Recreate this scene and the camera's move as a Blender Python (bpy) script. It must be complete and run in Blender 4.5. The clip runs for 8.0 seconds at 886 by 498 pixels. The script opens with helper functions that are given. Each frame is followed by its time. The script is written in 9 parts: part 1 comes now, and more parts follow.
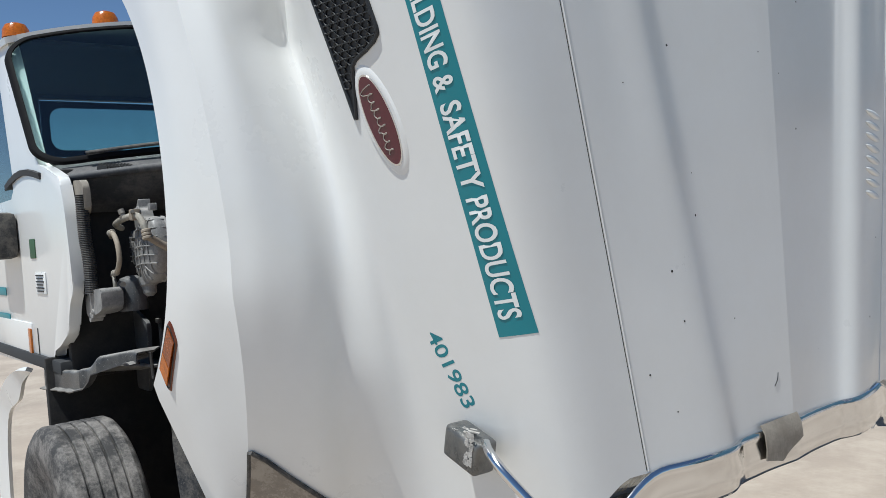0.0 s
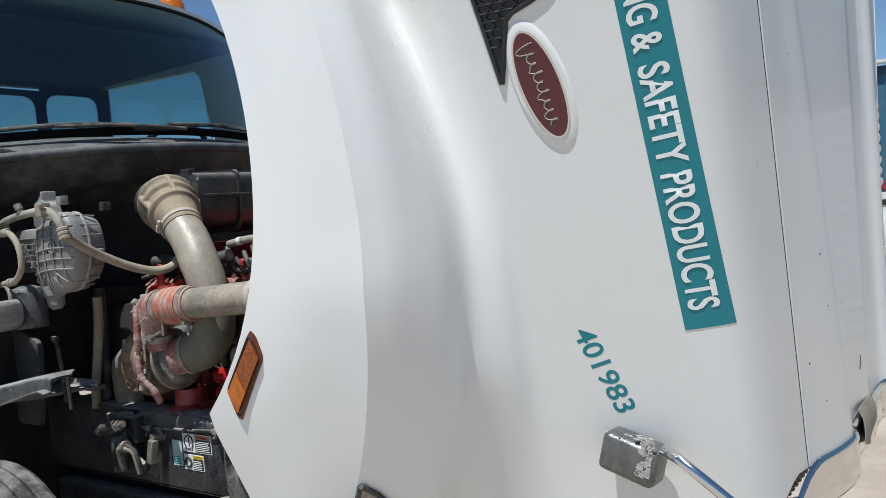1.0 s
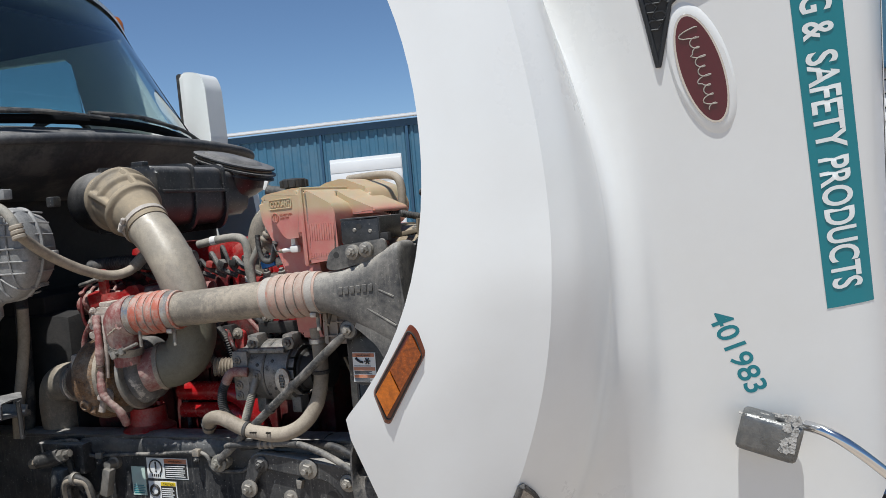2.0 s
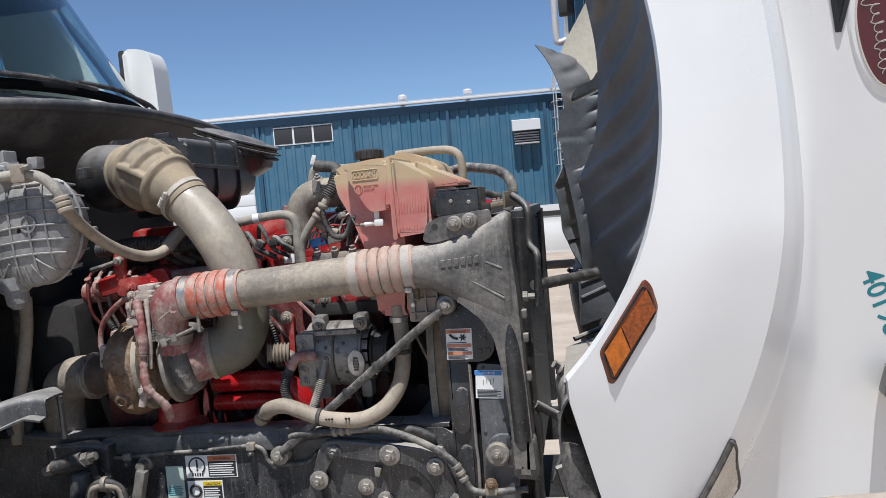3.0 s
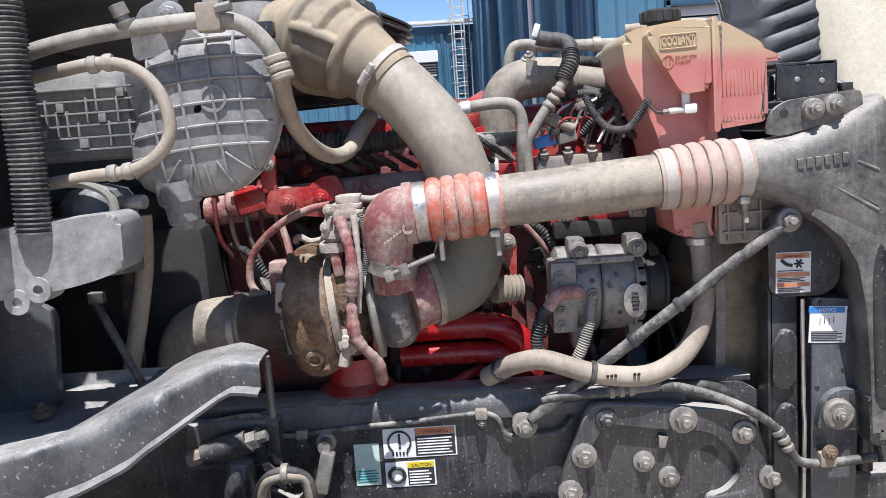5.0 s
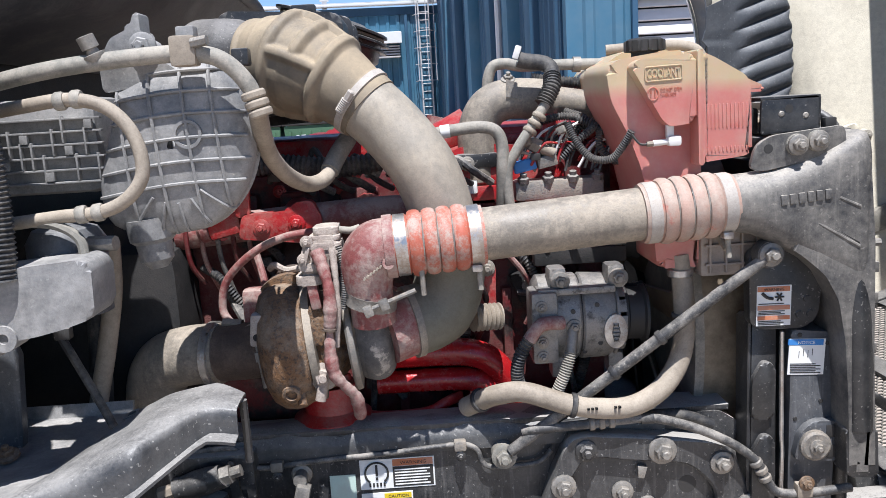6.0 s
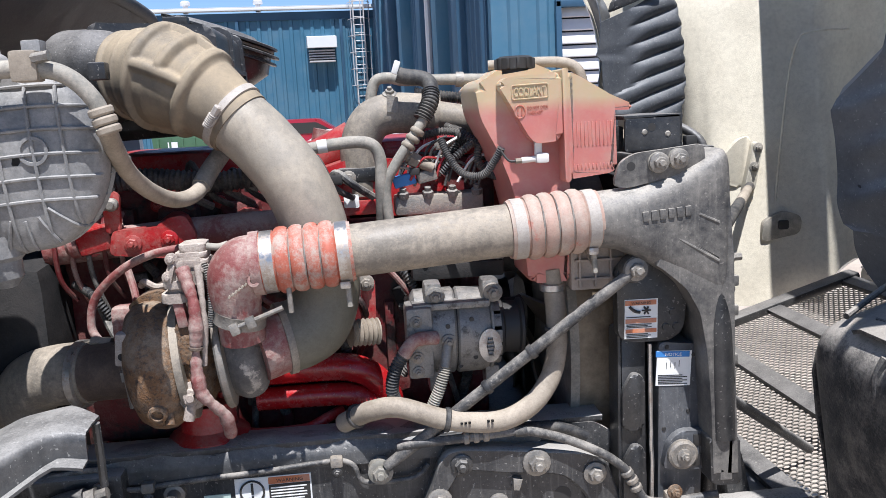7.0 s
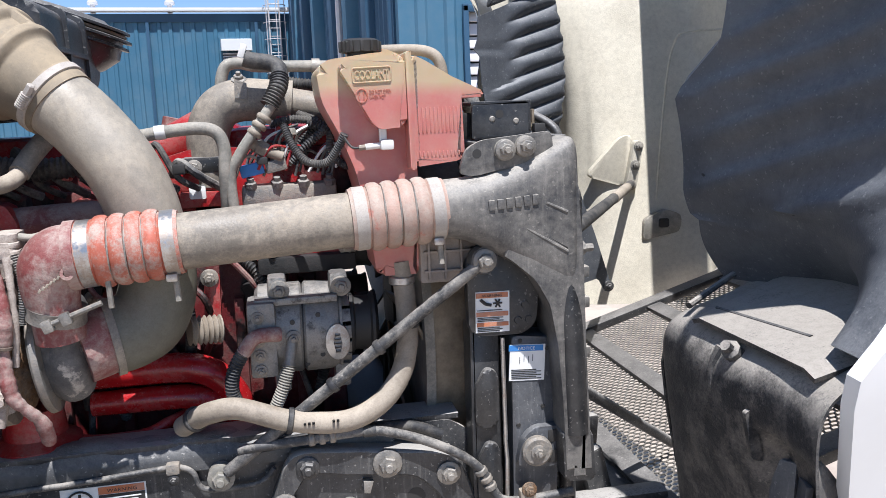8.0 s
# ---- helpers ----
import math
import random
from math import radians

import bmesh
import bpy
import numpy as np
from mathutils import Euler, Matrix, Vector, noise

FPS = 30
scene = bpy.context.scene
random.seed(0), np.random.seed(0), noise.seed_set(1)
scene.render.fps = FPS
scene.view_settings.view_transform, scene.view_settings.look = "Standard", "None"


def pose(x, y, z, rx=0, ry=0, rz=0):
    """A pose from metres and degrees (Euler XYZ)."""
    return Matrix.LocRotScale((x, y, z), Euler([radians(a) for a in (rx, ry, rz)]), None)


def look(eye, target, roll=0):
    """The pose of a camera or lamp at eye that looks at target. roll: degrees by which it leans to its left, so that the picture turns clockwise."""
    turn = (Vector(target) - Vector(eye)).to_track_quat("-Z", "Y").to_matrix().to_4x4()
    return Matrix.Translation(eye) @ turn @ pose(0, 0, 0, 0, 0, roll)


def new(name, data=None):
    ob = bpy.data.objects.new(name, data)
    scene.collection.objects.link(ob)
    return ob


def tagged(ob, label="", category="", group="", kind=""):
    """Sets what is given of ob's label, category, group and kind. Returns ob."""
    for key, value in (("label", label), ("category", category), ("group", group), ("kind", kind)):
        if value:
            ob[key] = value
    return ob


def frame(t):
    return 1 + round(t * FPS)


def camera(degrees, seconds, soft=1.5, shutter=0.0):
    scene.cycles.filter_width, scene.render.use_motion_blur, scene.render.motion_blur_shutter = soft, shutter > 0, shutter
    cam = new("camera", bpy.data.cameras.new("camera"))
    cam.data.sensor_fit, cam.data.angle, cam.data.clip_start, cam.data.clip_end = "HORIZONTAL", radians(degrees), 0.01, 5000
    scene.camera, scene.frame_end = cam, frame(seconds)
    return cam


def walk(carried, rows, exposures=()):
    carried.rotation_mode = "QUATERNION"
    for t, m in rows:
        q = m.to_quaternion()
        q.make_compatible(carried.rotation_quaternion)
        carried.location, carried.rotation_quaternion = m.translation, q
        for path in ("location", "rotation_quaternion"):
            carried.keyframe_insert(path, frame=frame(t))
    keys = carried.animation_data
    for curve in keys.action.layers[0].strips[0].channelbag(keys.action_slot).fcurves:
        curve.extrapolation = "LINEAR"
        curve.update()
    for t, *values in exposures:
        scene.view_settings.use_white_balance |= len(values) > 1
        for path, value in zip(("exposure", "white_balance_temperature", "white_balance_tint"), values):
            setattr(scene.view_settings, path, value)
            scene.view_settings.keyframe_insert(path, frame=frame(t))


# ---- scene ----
cam = camera(56.5, 8.0, 0.65)
METRES, EYE, TILT, LEAN, TURN = 3.8, 1.62, -1.7, 4.3, 51.5
ROWS = [
    (0.0, 0.0, 0.0, 0.0, 0.0, 0.0, -0.0),
    (0.5, -0.0962, 0.041, -0.0109, -7.89, 0.21, 0.51),
    (1.0, -0.1929, 0.0945, -0.0079, -15.9, 0.26, 1.18),
    (2.5, -0.4228, 0.2372, -0.0196, -36.8, 0.88, 2.41),
    (3.0, -0.4882, 0.3049, -0.032, -41.84, 0.72, 2.7),
    (3.5, -0.5224, 0.4017, -0.0424, -45.49, 0.16, 2.87),
    (4.0, -0.5287, 0.5046, -0.0434, -47.95, -1.07, 2.84),
    (4.5, -0.545, 0.5677, -0.0471, -49.46, -2.57, 2.78),
    (6.0, -0.5421, 0.6039, -0.0145, -53.26, -5.47, 2.16),
    (6.5, -0.5339, 0.5875, -0.0088, -55.08, -5.46, 2.04),
    (7.0, -0.5219, 0.5754, -0.0099, -57.45, -5.31, 1.99),
    (7.5, -0.5067, 0.5609, -0.0117, -60.24, -5.18, 1.9),
    (8.0, -0.4872, 0.5507, -0.0208, -62.83, -5.0, 1.73),
]
walk(cam, [(t, pose(0, 0, EYE, TILT, LEAN, TURN) @ pose(METRES * x, METRES * y, METRES * z, 90 + pitch, roll, yaw)) for t, x, y, z, yaw, pitch, roll in ROWS],
     [(0.0, 0.03, 6150, 5), (1.2, 0.08, 6150, 5), (2.5, 0.12, 6250, 9), (3.5, 0.42, 6100, 11), (4.5, 0.72, 6050, 12), (8.0, 0.68, 6000, 12)])

# ---- light ----
SUN_FROM = Vector((0.035, -0.372, 0.928)).normalized()
world = bpy.data.worlds.new("sky")
scene.world = world
world.use_nodes = True
wn = world.node_tree
sky = wn.nodes.new("ShaderNodeTexSky")
sky.sky_type, sky.sun_disc = "NISHITA", False
sky.sun_elevation = math.asin(SUN_FROM.z)
sky.sun_rotation = math.atan2(SUN_FROM.x, SUN_FROM.y)
sky.altitude = 2200.0
sky.air_density, sky.dust_density, sky.ozone_density = 1.0, 0.05, 4.0
wn.links.new(sky.outputs[0], wn.nodes["Background"].inputs[0])
wn.nodes["Background"].inputs[1].default_value = 0.092
sun = new("sun", bpy.data.lights.new("sun", "SUN"))
sun.data.energy, sun.data.angle, sun.data.color = 5.0, radians(0.5), (1.0, 0.97, 0.93)
sun.matrix_world = look((0, 0, 30), Vector((0, 0, 30)) - SUN_FROM)


# ---- materials ----
def nodes_of(name):
    m = bpy.data.materials.new(name)
    m.use_nodes = True
    t = m.node_tree
    return m, t, t.nodes["Principled BSDF"]


def add(t, kind, **props):
    n = t.nodes.new("ShaderNode" + kind)
    for k, v in props.items():
        n.inputs[k].default_value = v
    return n


def rgba(c):
    return (c[0], c[1], c[2], 1.0)


def mixc(t, fac, a, b):
    n = t.nodes.new("ShaderNodeMix")
    n.data_type = "RGBA"
    for sock, v in ((n.inputs[0], fac), (n.inputs[6], a), (n.inputs[7], b)):
        if isinstance(v, bpy.types.NodeSocket):
            t.links.new(v, sock)
        else:
            sock.default_value = v if isinstance(v, (int, float)) else rgba(v)
    return n.outputs[2]


def ramp(t, src, lo, hi):
    n = t.nodes.new("ShaderNodeMapRange")
    n.inputs[1].default_value, n.inputs[2].default_value = lo, hi
    t.links.new(src, n.inputs[0])
    return n.outputs[0]


def math2(t, op, a, b):
    n = t.nodes.new("ShaderNodeMath")
    n.operation = op
    for sock, v in zip(n.inputs, (a, b)):
        if isinstance(v, bpy.types.NodeSocket):
            t.links.new(v, sock)
        else:
            sock.default_value = v
    return n.outputs[0]


def noise_of(t, scale, detail=4.0, rough=0.6, stretch=None):
    co = t.nodes.new("ShaderNodeTexCoord").outputs["Object"]
    if stretch:
        mp = t.nodes.new("ShaderNodeMapping")
        mp.inputs[3].default_value = stretch
        t.links.new(co, mp.inputs[0])
        co = mp.outputs[0]
    n = add(t, "TexNoise", Scale=scale, Detail=detail, Roughness=rough)
    t.links.new(co, n.inputs["Vector"])
    return n.outputs["Fac"]


def bump(t, p, height, strength, dist):
    b = add(t, "Bump", Strength=strength, Distance=dist)
    t.links.new(height, b.inputs["Height"])
    t.links.new(b.outputs[0], p.inputs["Normal"])


def surface(name, base, rough=0.5, metal=0.0, dust=None, amount=0.0, patch=9.0, settle=0.0, grain=260.0, relief=0.15,
            second=None, share=0.0, spots=14.0, coat=0.0, vary=0.12, specks=0.0, streak=0.0, edge=0.10, ragged=0.30, grit=0.35):
    """A worn surface: base colour with two scales of variation, an optional second colour in patches, dust in smears and on upward faces,
    dried splashes as specks, run marks as upright streaks, and a fine grit that darkens and roughens it."""
    m, t, p = nodes_of(name)
    big, fine = noise_of(t, patch, 5.0), noise_of(t, grain, 3.0)
    dark = tuple(c * (1 - vary * 2) for c in base)
    col = mixc(t, ramp(t, big, 0.35, 0.7), dark, base)
    col = mixc(t, math2(t, "MULTIPLY", ramp(t, fine, 0.35, 0.75), vary), col, tuple(min(1, c * 1.3 + 0.02) for c in base))
    if second:
        col = mixc(t, ramp(t, noise_of(t, spots, 6.0, 0.7), 0.62 - share, 0.70 - share), col, second)
    rg = ramp(t, big, 0.2, 0.8)
    rough_out = math2(t, "ADD", math2(t, "MULTIPLY", rg, 0.14), rough - 0.07)
    if dust:
        broad, torn = noise_of(t, patch * 1.3, 6.0, 0.65), noise_of(t, patch * 11.0, 6.0, 0.75)
        smear = math2(t, "ADD", math2(t, "MULTIPLY", broad, 1.0 - ragged), math2(t, "MULTIPLY", torn, ragged))
        d = math2(t, "MULTIPLY", ramp(t, smear, 0.52 - edge * 0.7, 0.52 + edge * 0.7), amount)
        if streak:
            d = math2(t, "ADD", d, math2(t, "MULTIPLY", ramp(t, noise_of(t, patch * 3.0, 5.0, 0.6, (5.0, 5.0, 0.35)), 0.55, 0.70), streak))
        if specks:
            d = math2(t, "ADD", d, math2(t, "MULTIPLY", ramp(t, noise_of(t, 150.0, 2.0, 0.5), 0.66, 0.70), specks))
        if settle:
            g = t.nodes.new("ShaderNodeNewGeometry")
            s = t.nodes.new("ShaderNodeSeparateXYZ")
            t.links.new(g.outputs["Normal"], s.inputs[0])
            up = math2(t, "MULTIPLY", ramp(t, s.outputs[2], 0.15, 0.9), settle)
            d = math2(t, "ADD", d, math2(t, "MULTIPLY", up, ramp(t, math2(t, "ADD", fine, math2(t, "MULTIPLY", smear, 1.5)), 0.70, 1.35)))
        d = math2(t, "MINIMUM", d, 1.0)
        col = mixc(t, d, col, dust)
        rough_out = math2(t, "ADD", rough_out, math2(t, "MULTIPLY", d, 0.35))
    if relief and grain > 100:
        dirt = ramp(t, noise_of(t, 330.0, 5.0, 0.75), 0.50, 0.62)
        clump = ramp(t, noise_of(t, 60.0, 5.0, 0.7), 0.44, 0.62)
        dirt = math2(t, "MULTIPLY", math2(t, "ADD", math2(t, "MULTIPLY", dirt, 0.55), math2(t, "MULTIPLY", clump, 0.45)), grit)
        shade = t.nodes.new("ShaderNodeMix")
        shade.data_type, shade.blend_type = "RGBA", "MULTIPLY"
        t.links.new(dirt, shade.inputs[0])
        t.links.new(col, shade.inputs[6])
        shade.inputs[7].default_value = (0.34, 0.32, 0.30, 1.0)
        col = shade.outputs[2]
    t.links.new(col, p.inputs["Base Color"])
    t.links.new(math2(t, "MINIMUM", rough_out, 0.95), p.inputs["Roughness"])
    p.inputs["Metallic"].default_value = metal
    p.inputs["Coat Weight"].default_value = coat
    p.inputs["Coat Roughness"].default_value = 0.10
    if relief:
        bump(t, p, math2(t, "ADD", fine, math2(t, "MULTIPLY", big, 2.0)), relief, 0.003)
    return m


TAN = (0.42, 0.38, 0.325)
GREY_DUST = (0.30, 0.28, 0.25)
M = {}
M["paint"] = surface("white_paint", (0.77, 0.77, 0.75), 0.30, dust=(0.55, 0.50, 0.42), amount=0.12, patch=2.2, edge=0.2, relief=0.0, coat=0.3, vary=0.012)
M["cream"] = surface("cream_fibreglass", (0.67, 0.615, 0.49), 0.6, dust=(0.45, 0.40, 0.31), amount=0.35, patch=5.0, relief=0.35, vary=0.05)
M["teal"] = surface("teal_vinyl", (0.012, 0.21, 0.25), 0.35, relief=0.0, vary=0.04)
M["letter"] = surface("white_vinyl", (0.80, 0.82, 0.80), 0.4, relief=0.0, vary=0.02)
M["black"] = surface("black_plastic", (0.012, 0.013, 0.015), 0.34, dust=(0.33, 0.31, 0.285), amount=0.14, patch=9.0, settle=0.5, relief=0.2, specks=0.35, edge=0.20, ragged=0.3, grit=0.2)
M["liner"] = surface("liner_plastic", (0.056, 0.063, 0.074), 0.40, dust=(0.28, 0.28, 0.28), amount=0.32, patch=7.0, settle=0.5, relief=0.25, specks=0.35, edge=0.30, ragged=0.4, grit=0.25)
M["housing"] = surface("grey_dusty_plastic", (0.150, 0.152, 0.153), 0.36, dust=(0.41, 0.392, 0.365), amount=0.80, patch=8.0, settle=0.35, relief=0.12, specks=0.2, edge=0.22, ragged=0.35, grit=0.40)
M["bucket"] = surface("dusty_bucket_plastic", (0.018, 0.020, 0.024), 0.50, dust=(0.32, 0.29, 0.25), amount=0.30, patch=14.0, settle=1.4, relief=0.35, specks=0.2, edge=0.10, ragged=0.4)
M["flap"] = surface("brown_flap", (0.28, 0.245, 0.20), 0.6, dust=(0.42, 0.38, 0.32), amount=0.4, patch=12.0, relief=0.2)
M["silicone_dusty"] = surface("dusty_red_silicone", (0.46, 0.30, 0.235), 0.55, dust=(0.42, 0.36, 0.30), amount=0.8, patch=14.0, settle=0.25, relief=0.15, edge=0.12, second=(0.47, 0.13, 0.085), share=0.04, spots=16.0)
# engine's deeper parts: bay shade put into the darker red, beside grime
M["grime_shade"] = surface("grimy_shaded_red_paint", (0.13, 0.008, 0.010), 0.5, dust=(0.20, 0.12, 0.10), amount=0.45, patch=10.0, relief=0.4, specks=0.2, second=(0.02, 0.014, 0.013), share=0.12, spots=9.0)
M["flake"] = surface("flaking_tape", (0.50, 0.48, 0.45), 0.6, dust=(0.25, 0.24, 0.22), amount=0.7, patch=60.0, relief=0.6)
M["duct"] = surface("smooth_black_duct", (0.026, 0.028, 0.033), 0.36, dust=(0.36, 0.33, 0.285), amount=0.62, patch=6.0, settle=0.7, relief=0.15, specks=0.25, streak=0.14, edge=0.22, ragged=0.40, grit=0.3)
M["volute"] = surface("peeling_grey_casting", (0.105, 0.103, 0.100), 0.6, dust=(0.24, 0.22, 0.20), amount=0.5, patch=14.0, settle=0.4, relief=0.3, second=(0.52, 0.47, 0.40), share=0.06, spots=20.0, grit=0.4)
M["band_dusty"] = surface("dusty_clamp_band", (0.42, 0.38, 0.34), 0.55, dust=(0.45, 0.40, 0.34), amount=0.8, patch=20.0, settle=0.3, relief=0.2, edge=0.2)
M["tank_clear"] = surface("clouded_plastic", (0.33, 0.27, 0.225), 0.45, dust=(0.40, 0.34, 0.28), amount=0.6, patch=10.0, relief=0.1)
M["shield"] = surface("dusty_shield_plastic", (0.030, 0.032, 0.036), 0.34, dust=(0.35, 0.335, 0.31), amount=0.30, patch=8.0, settle=0.6, relief=0.25, specks=0.5, edge=0.24, ragged=0.3, grit=0.3)
M["redgloss"] = surface("glossy_red_paint", (0.42, 0.011, 0.014), 0.22, dust=(0.30, 0.13, 0.11), amount=0.25, patch=9.0, relief=0.15, specks=0.25, edge=0.08, ragged=0.4)
M["actuator"] = surface("dusty_actuator_casting", (0.36, 0.29, 0.25), 0.65, dust=(0.50, 0.44, 0.375), amount=1.0, patch=24.0, settle=0.4, relief=0.4, specks=0.2, edge=0.2, ragged=0.4, grit=0.6)
# near-black stand-in for the shade deep in the bay, with faint dust
M["darkcore"] = surface("dark_shade_metal", (0.010, 0.010, 0.010), 0.7, dust=(0.07, 0.06, 0.055), amount=0.3, relief=0.3)
M["pipe"] = surface("dusty_aluminised_pipe", (0.235, 0.205, 0.165), 0.5, metal=0.05, dust=(0.375, 0.32, 0.25), amount=0.85, patch=9.0, settle=0.2, relief=0.2, vary=0.12, specks=0.3, streak=0.3, edge=0.10, ragged=0.4, grit=0.4)
M["intake"] = surface("tan_intake_pipe", (0.355, 0.315, 0.255), 0.40, metal=0.05, dust=(0.43, 0.37, 0.285), amount=0.7, patch=7.0, relief=0.12, vary=0.10, specks=0.35, edge=0.09, ragged=0.4, grit=0.28)
M["elbow"] = surface("dusty_rubber", (0.135, 0.100, 0.064), 0.5, dust=(0.43, 0.355, 0.25), amount=0.8, patch=4.5, settle=0.3, relief=0.08, edge=0.20, ragged=0.25, grit=0.22)
M["boot"] = surface("dusty_boot_rubber", (0.17, 0.142, 0.105), 0.6, dust=(0.41, 0.325, 0.215), amount=0.72, patch=8.0, settle=0.35, relief=0.12, edge=0.30, ragged=0.15, specks=0.1, grit=0.2)
M["olive"] = surface("olive_rubber", (0.125, 0.120, 0.088), 0.5, dust=(0.26, 0.24, 0.19), amount=0.6, patch=6.0, settle=0.2, relief=0.1, edge=0.2, ragged=0.3)
M["silicone"] = surface("red_silicone", (0.47, 0.125, 0.075), 0.45, dust=(0.42, 0.33, 0.275), amount=0.95, patch=11.0, settle=0.1, relief=0.15, edge=0.08, ragged=0.4, specks=0.3)
M["band"] = surface("steel_band", (0.56, 0.55, 0.53), 0.30, metal=0.8, dust=(0.43, 0.36, 0.30), amount=0.9, patch=16.0, relief=0.10, edge=0.06)
M["red"] = surface("red_engine_paint", (0.42, 0.013, 0.016), 0.30, dust=(0.34, 0.17, 0.14), amount=0.45, patch=12.0, settle=0.15, relief=0.25, specks=0.3, edge=0.07, ragged=0.4)
M["pink"] = surface("faded_red_casting", (0.25, 0.068, 0.062), 0.55, dust=(0.38, 0.285, 0.245), amount=0.95, patch=8.0, settle=0.3, relief=0.3, specks=0.25, edge=0.10, ragged=0.35)
M["rust"] = surface("rusty_cast_iron", (0.225, 0.120, 0.055), 0.85, dust=(0.30, 0.245, 0.185), amount=0.55, patch=16.0, settle=0.25, relief=0.8, second=(0.085, 0.055, 0.038), share=0.12, spots=110.0, specks=0.25, grit=0.6, vary=0.2)
M["rustdark"] = surface("heat_blued_steel", (0.085, 0.060, 0.048), 0.7, dust=(0.2, 0.15, 0.11), amount=0.5, patch=16.0, relief=0.5)
M["cast"] = surface("cast_aluminium", (0.27, 0.255, 0.23), 0.5, metal=0.35, dust=(0.37, 0.32, 0.26), amount=0.85, patch=14.0, settle=0.3, relief=0.4, vary=0.2)
M["castdark"] = surface("dirty_alternator", (0.24, 0.235, 0.225), 0.42, metal=0.4, dust=(0.35, 0.32, 0.28), amount=0.75, patch=14.0, relief=0.3, second=(0.07, 0.066, 0.062), share=0.08, spots=26, grit=0.5)
M["hose"] = surface("tan_hose", (0.30, 0.25, 0.19), 0.6, dust=(0.42, 0.36, 0.285), amount=0.85, patch=6.0, settle=0.25, relief=0.15, vary=0.15, specks=0.2, edge=0.14)
M["line"] = surface("dusty_line", (0.24, 0.225, 0.19), 0.6, dust=(0.40, 0.36, 0.30), amount=0.8, patch=16.0, relief=0.15, vary=0.1)
M["line_dark"] = surface("dark_dusty_line", (0.045, 0.045, 0.046), 0.5, dust=(0.31, 0.285, 0.25), amount=0.65, patch=14.0, settle=0.4, relief=0.2, specks=0.4)
M["rubber"] = surface("black_rubber", (0.028, 0.028, 0.03), 0.6, dust=(0.22, 0.20, 0.17), amount=0.5, patch=12.0, relief=0.2)
M["steel"] = surface("dull_steel", (0.30, 0.28, 0.25), 0.5, metal=0.5, dust=TAN, amount=0.6, patch=20.0, relief=0.3, vary=0.2)
M["chassis"] = surface("chassis_black", (0.017, 0.019, 0.023), 0.30, dust=(0.36, 0.34, 0.31), amount=0.20, patch=9.0, settle=1.2, relief=0.3, specks=0.45, streak=0.14, edge=0.20, ragged=0.35, grit=0.2)
M["tank_grey"] = surface("radiator_side_tank", (0.055, 0.059, 0.067), 0.34, dust=(0.29, 0.285, 0.275), amount=0.25, patch=10.0, settle=0.4, relief=0.15, specks=0.35, streak=0.15, edge=0.22, ragged=0.3, grit=0.25)
M["chrome"] = surface("chrome", (0.72, 0.72, 0.72), 0.12, metal=1.0, relief=0.0, vary=0.02)
M["worn_chrome"] = surface("worn_chrome", (0.17, 0.175, 0.175), 0.30, metal=0.6, dust=(0.30, 0.28, 0.25), amount=0.35, patch=20.0, relief=0.3)
M["amber"] = surface("amber_lens", (0.62, 0.155, 0.004), 0.22, relief=0.12, grain=700.0, vary=0.22, patch=90.0, coat=0.25)
M["amber_dark"] = surface("amber_reflector", (0.16, 0.032, 0.004), 0.3, relief=0.1, grain=700.0, vary=0.2, coat=0.2)
M["amber_reflex"] = surface("honeycomb_amber", (0.40, 0.082, 0.003), 0.25, relief=0.15, grain=700.0, vary=0.35, patch=160.0, coat=0.25)
M["maroon"] = surface("maroon_enamel", (0.085, 0.003, 0.014), 0.2, relief=0.0, vary=0.05, coat=0.6)
M["tyre"] = surface("tyre_rubber", (0.045, 0.043, 0.042), 0.75, dust=(0.28, 0.26, 0.24), amount=0.75, patch=7.0, relief=0.4)
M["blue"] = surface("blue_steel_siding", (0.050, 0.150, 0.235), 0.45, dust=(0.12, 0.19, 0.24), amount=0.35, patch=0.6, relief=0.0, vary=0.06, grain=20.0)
# darker blue for trim; on the hall's side wall it stands for shade
M["blue_dark"] = surface("blue_trim_and_shade", (0.030, 0.085, 0.150), 0.45, patch=0.8, relief=0.0, grain=20.0)
M["whitetrim"] = surface("white_trim", (0.74, 0.75, 0.75), 0.5, patch=1.0, relief=0.0, vary=0.03, grain=20.0)
M["galv"] = surface("galvanised_louvre", (0.62, 0.60, 0.60), 0.5, metal=0.2, patch=2.0, relief=0.0, vary=0.08, grain=30)
M["concrete"] = surface("concrete_yard", (0.40, 0.33, 0.265), 0.85, dust=(0.50, 0.43, 0.35), amount=0.6, patch=0.9, relief=0.5, grain=40.0, vary=0.1)
M["green"] = surface("green_bin", (0.05, 0.12, 0.06), 0.6, patch=1.0, relief=0.0, grain=20)
M["seal"] = surface("cowl_seal", (0.042, 0.045, 0.052), 0.6, dust=(0.20, 0.19, 0.18), amount=0.45, patch=6.0, settle=0.4, relief=0.2)
M["screen_black"] = surface("black_screen_plastic", (0.016, 0.018, 0.021), 0.5, relief=0.0, vary=0.1)
M["gasket"] = surface("windshield_gasket", (0.006, 0.006, 0.007), 0.75, relief=0.0, vary=0.1)
M["gasket"].node_tree.nodes["Principled BSDF"].inputs["Specular IOR Level"].default_value = 0.12
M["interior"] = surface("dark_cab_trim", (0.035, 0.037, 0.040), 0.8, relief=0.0)
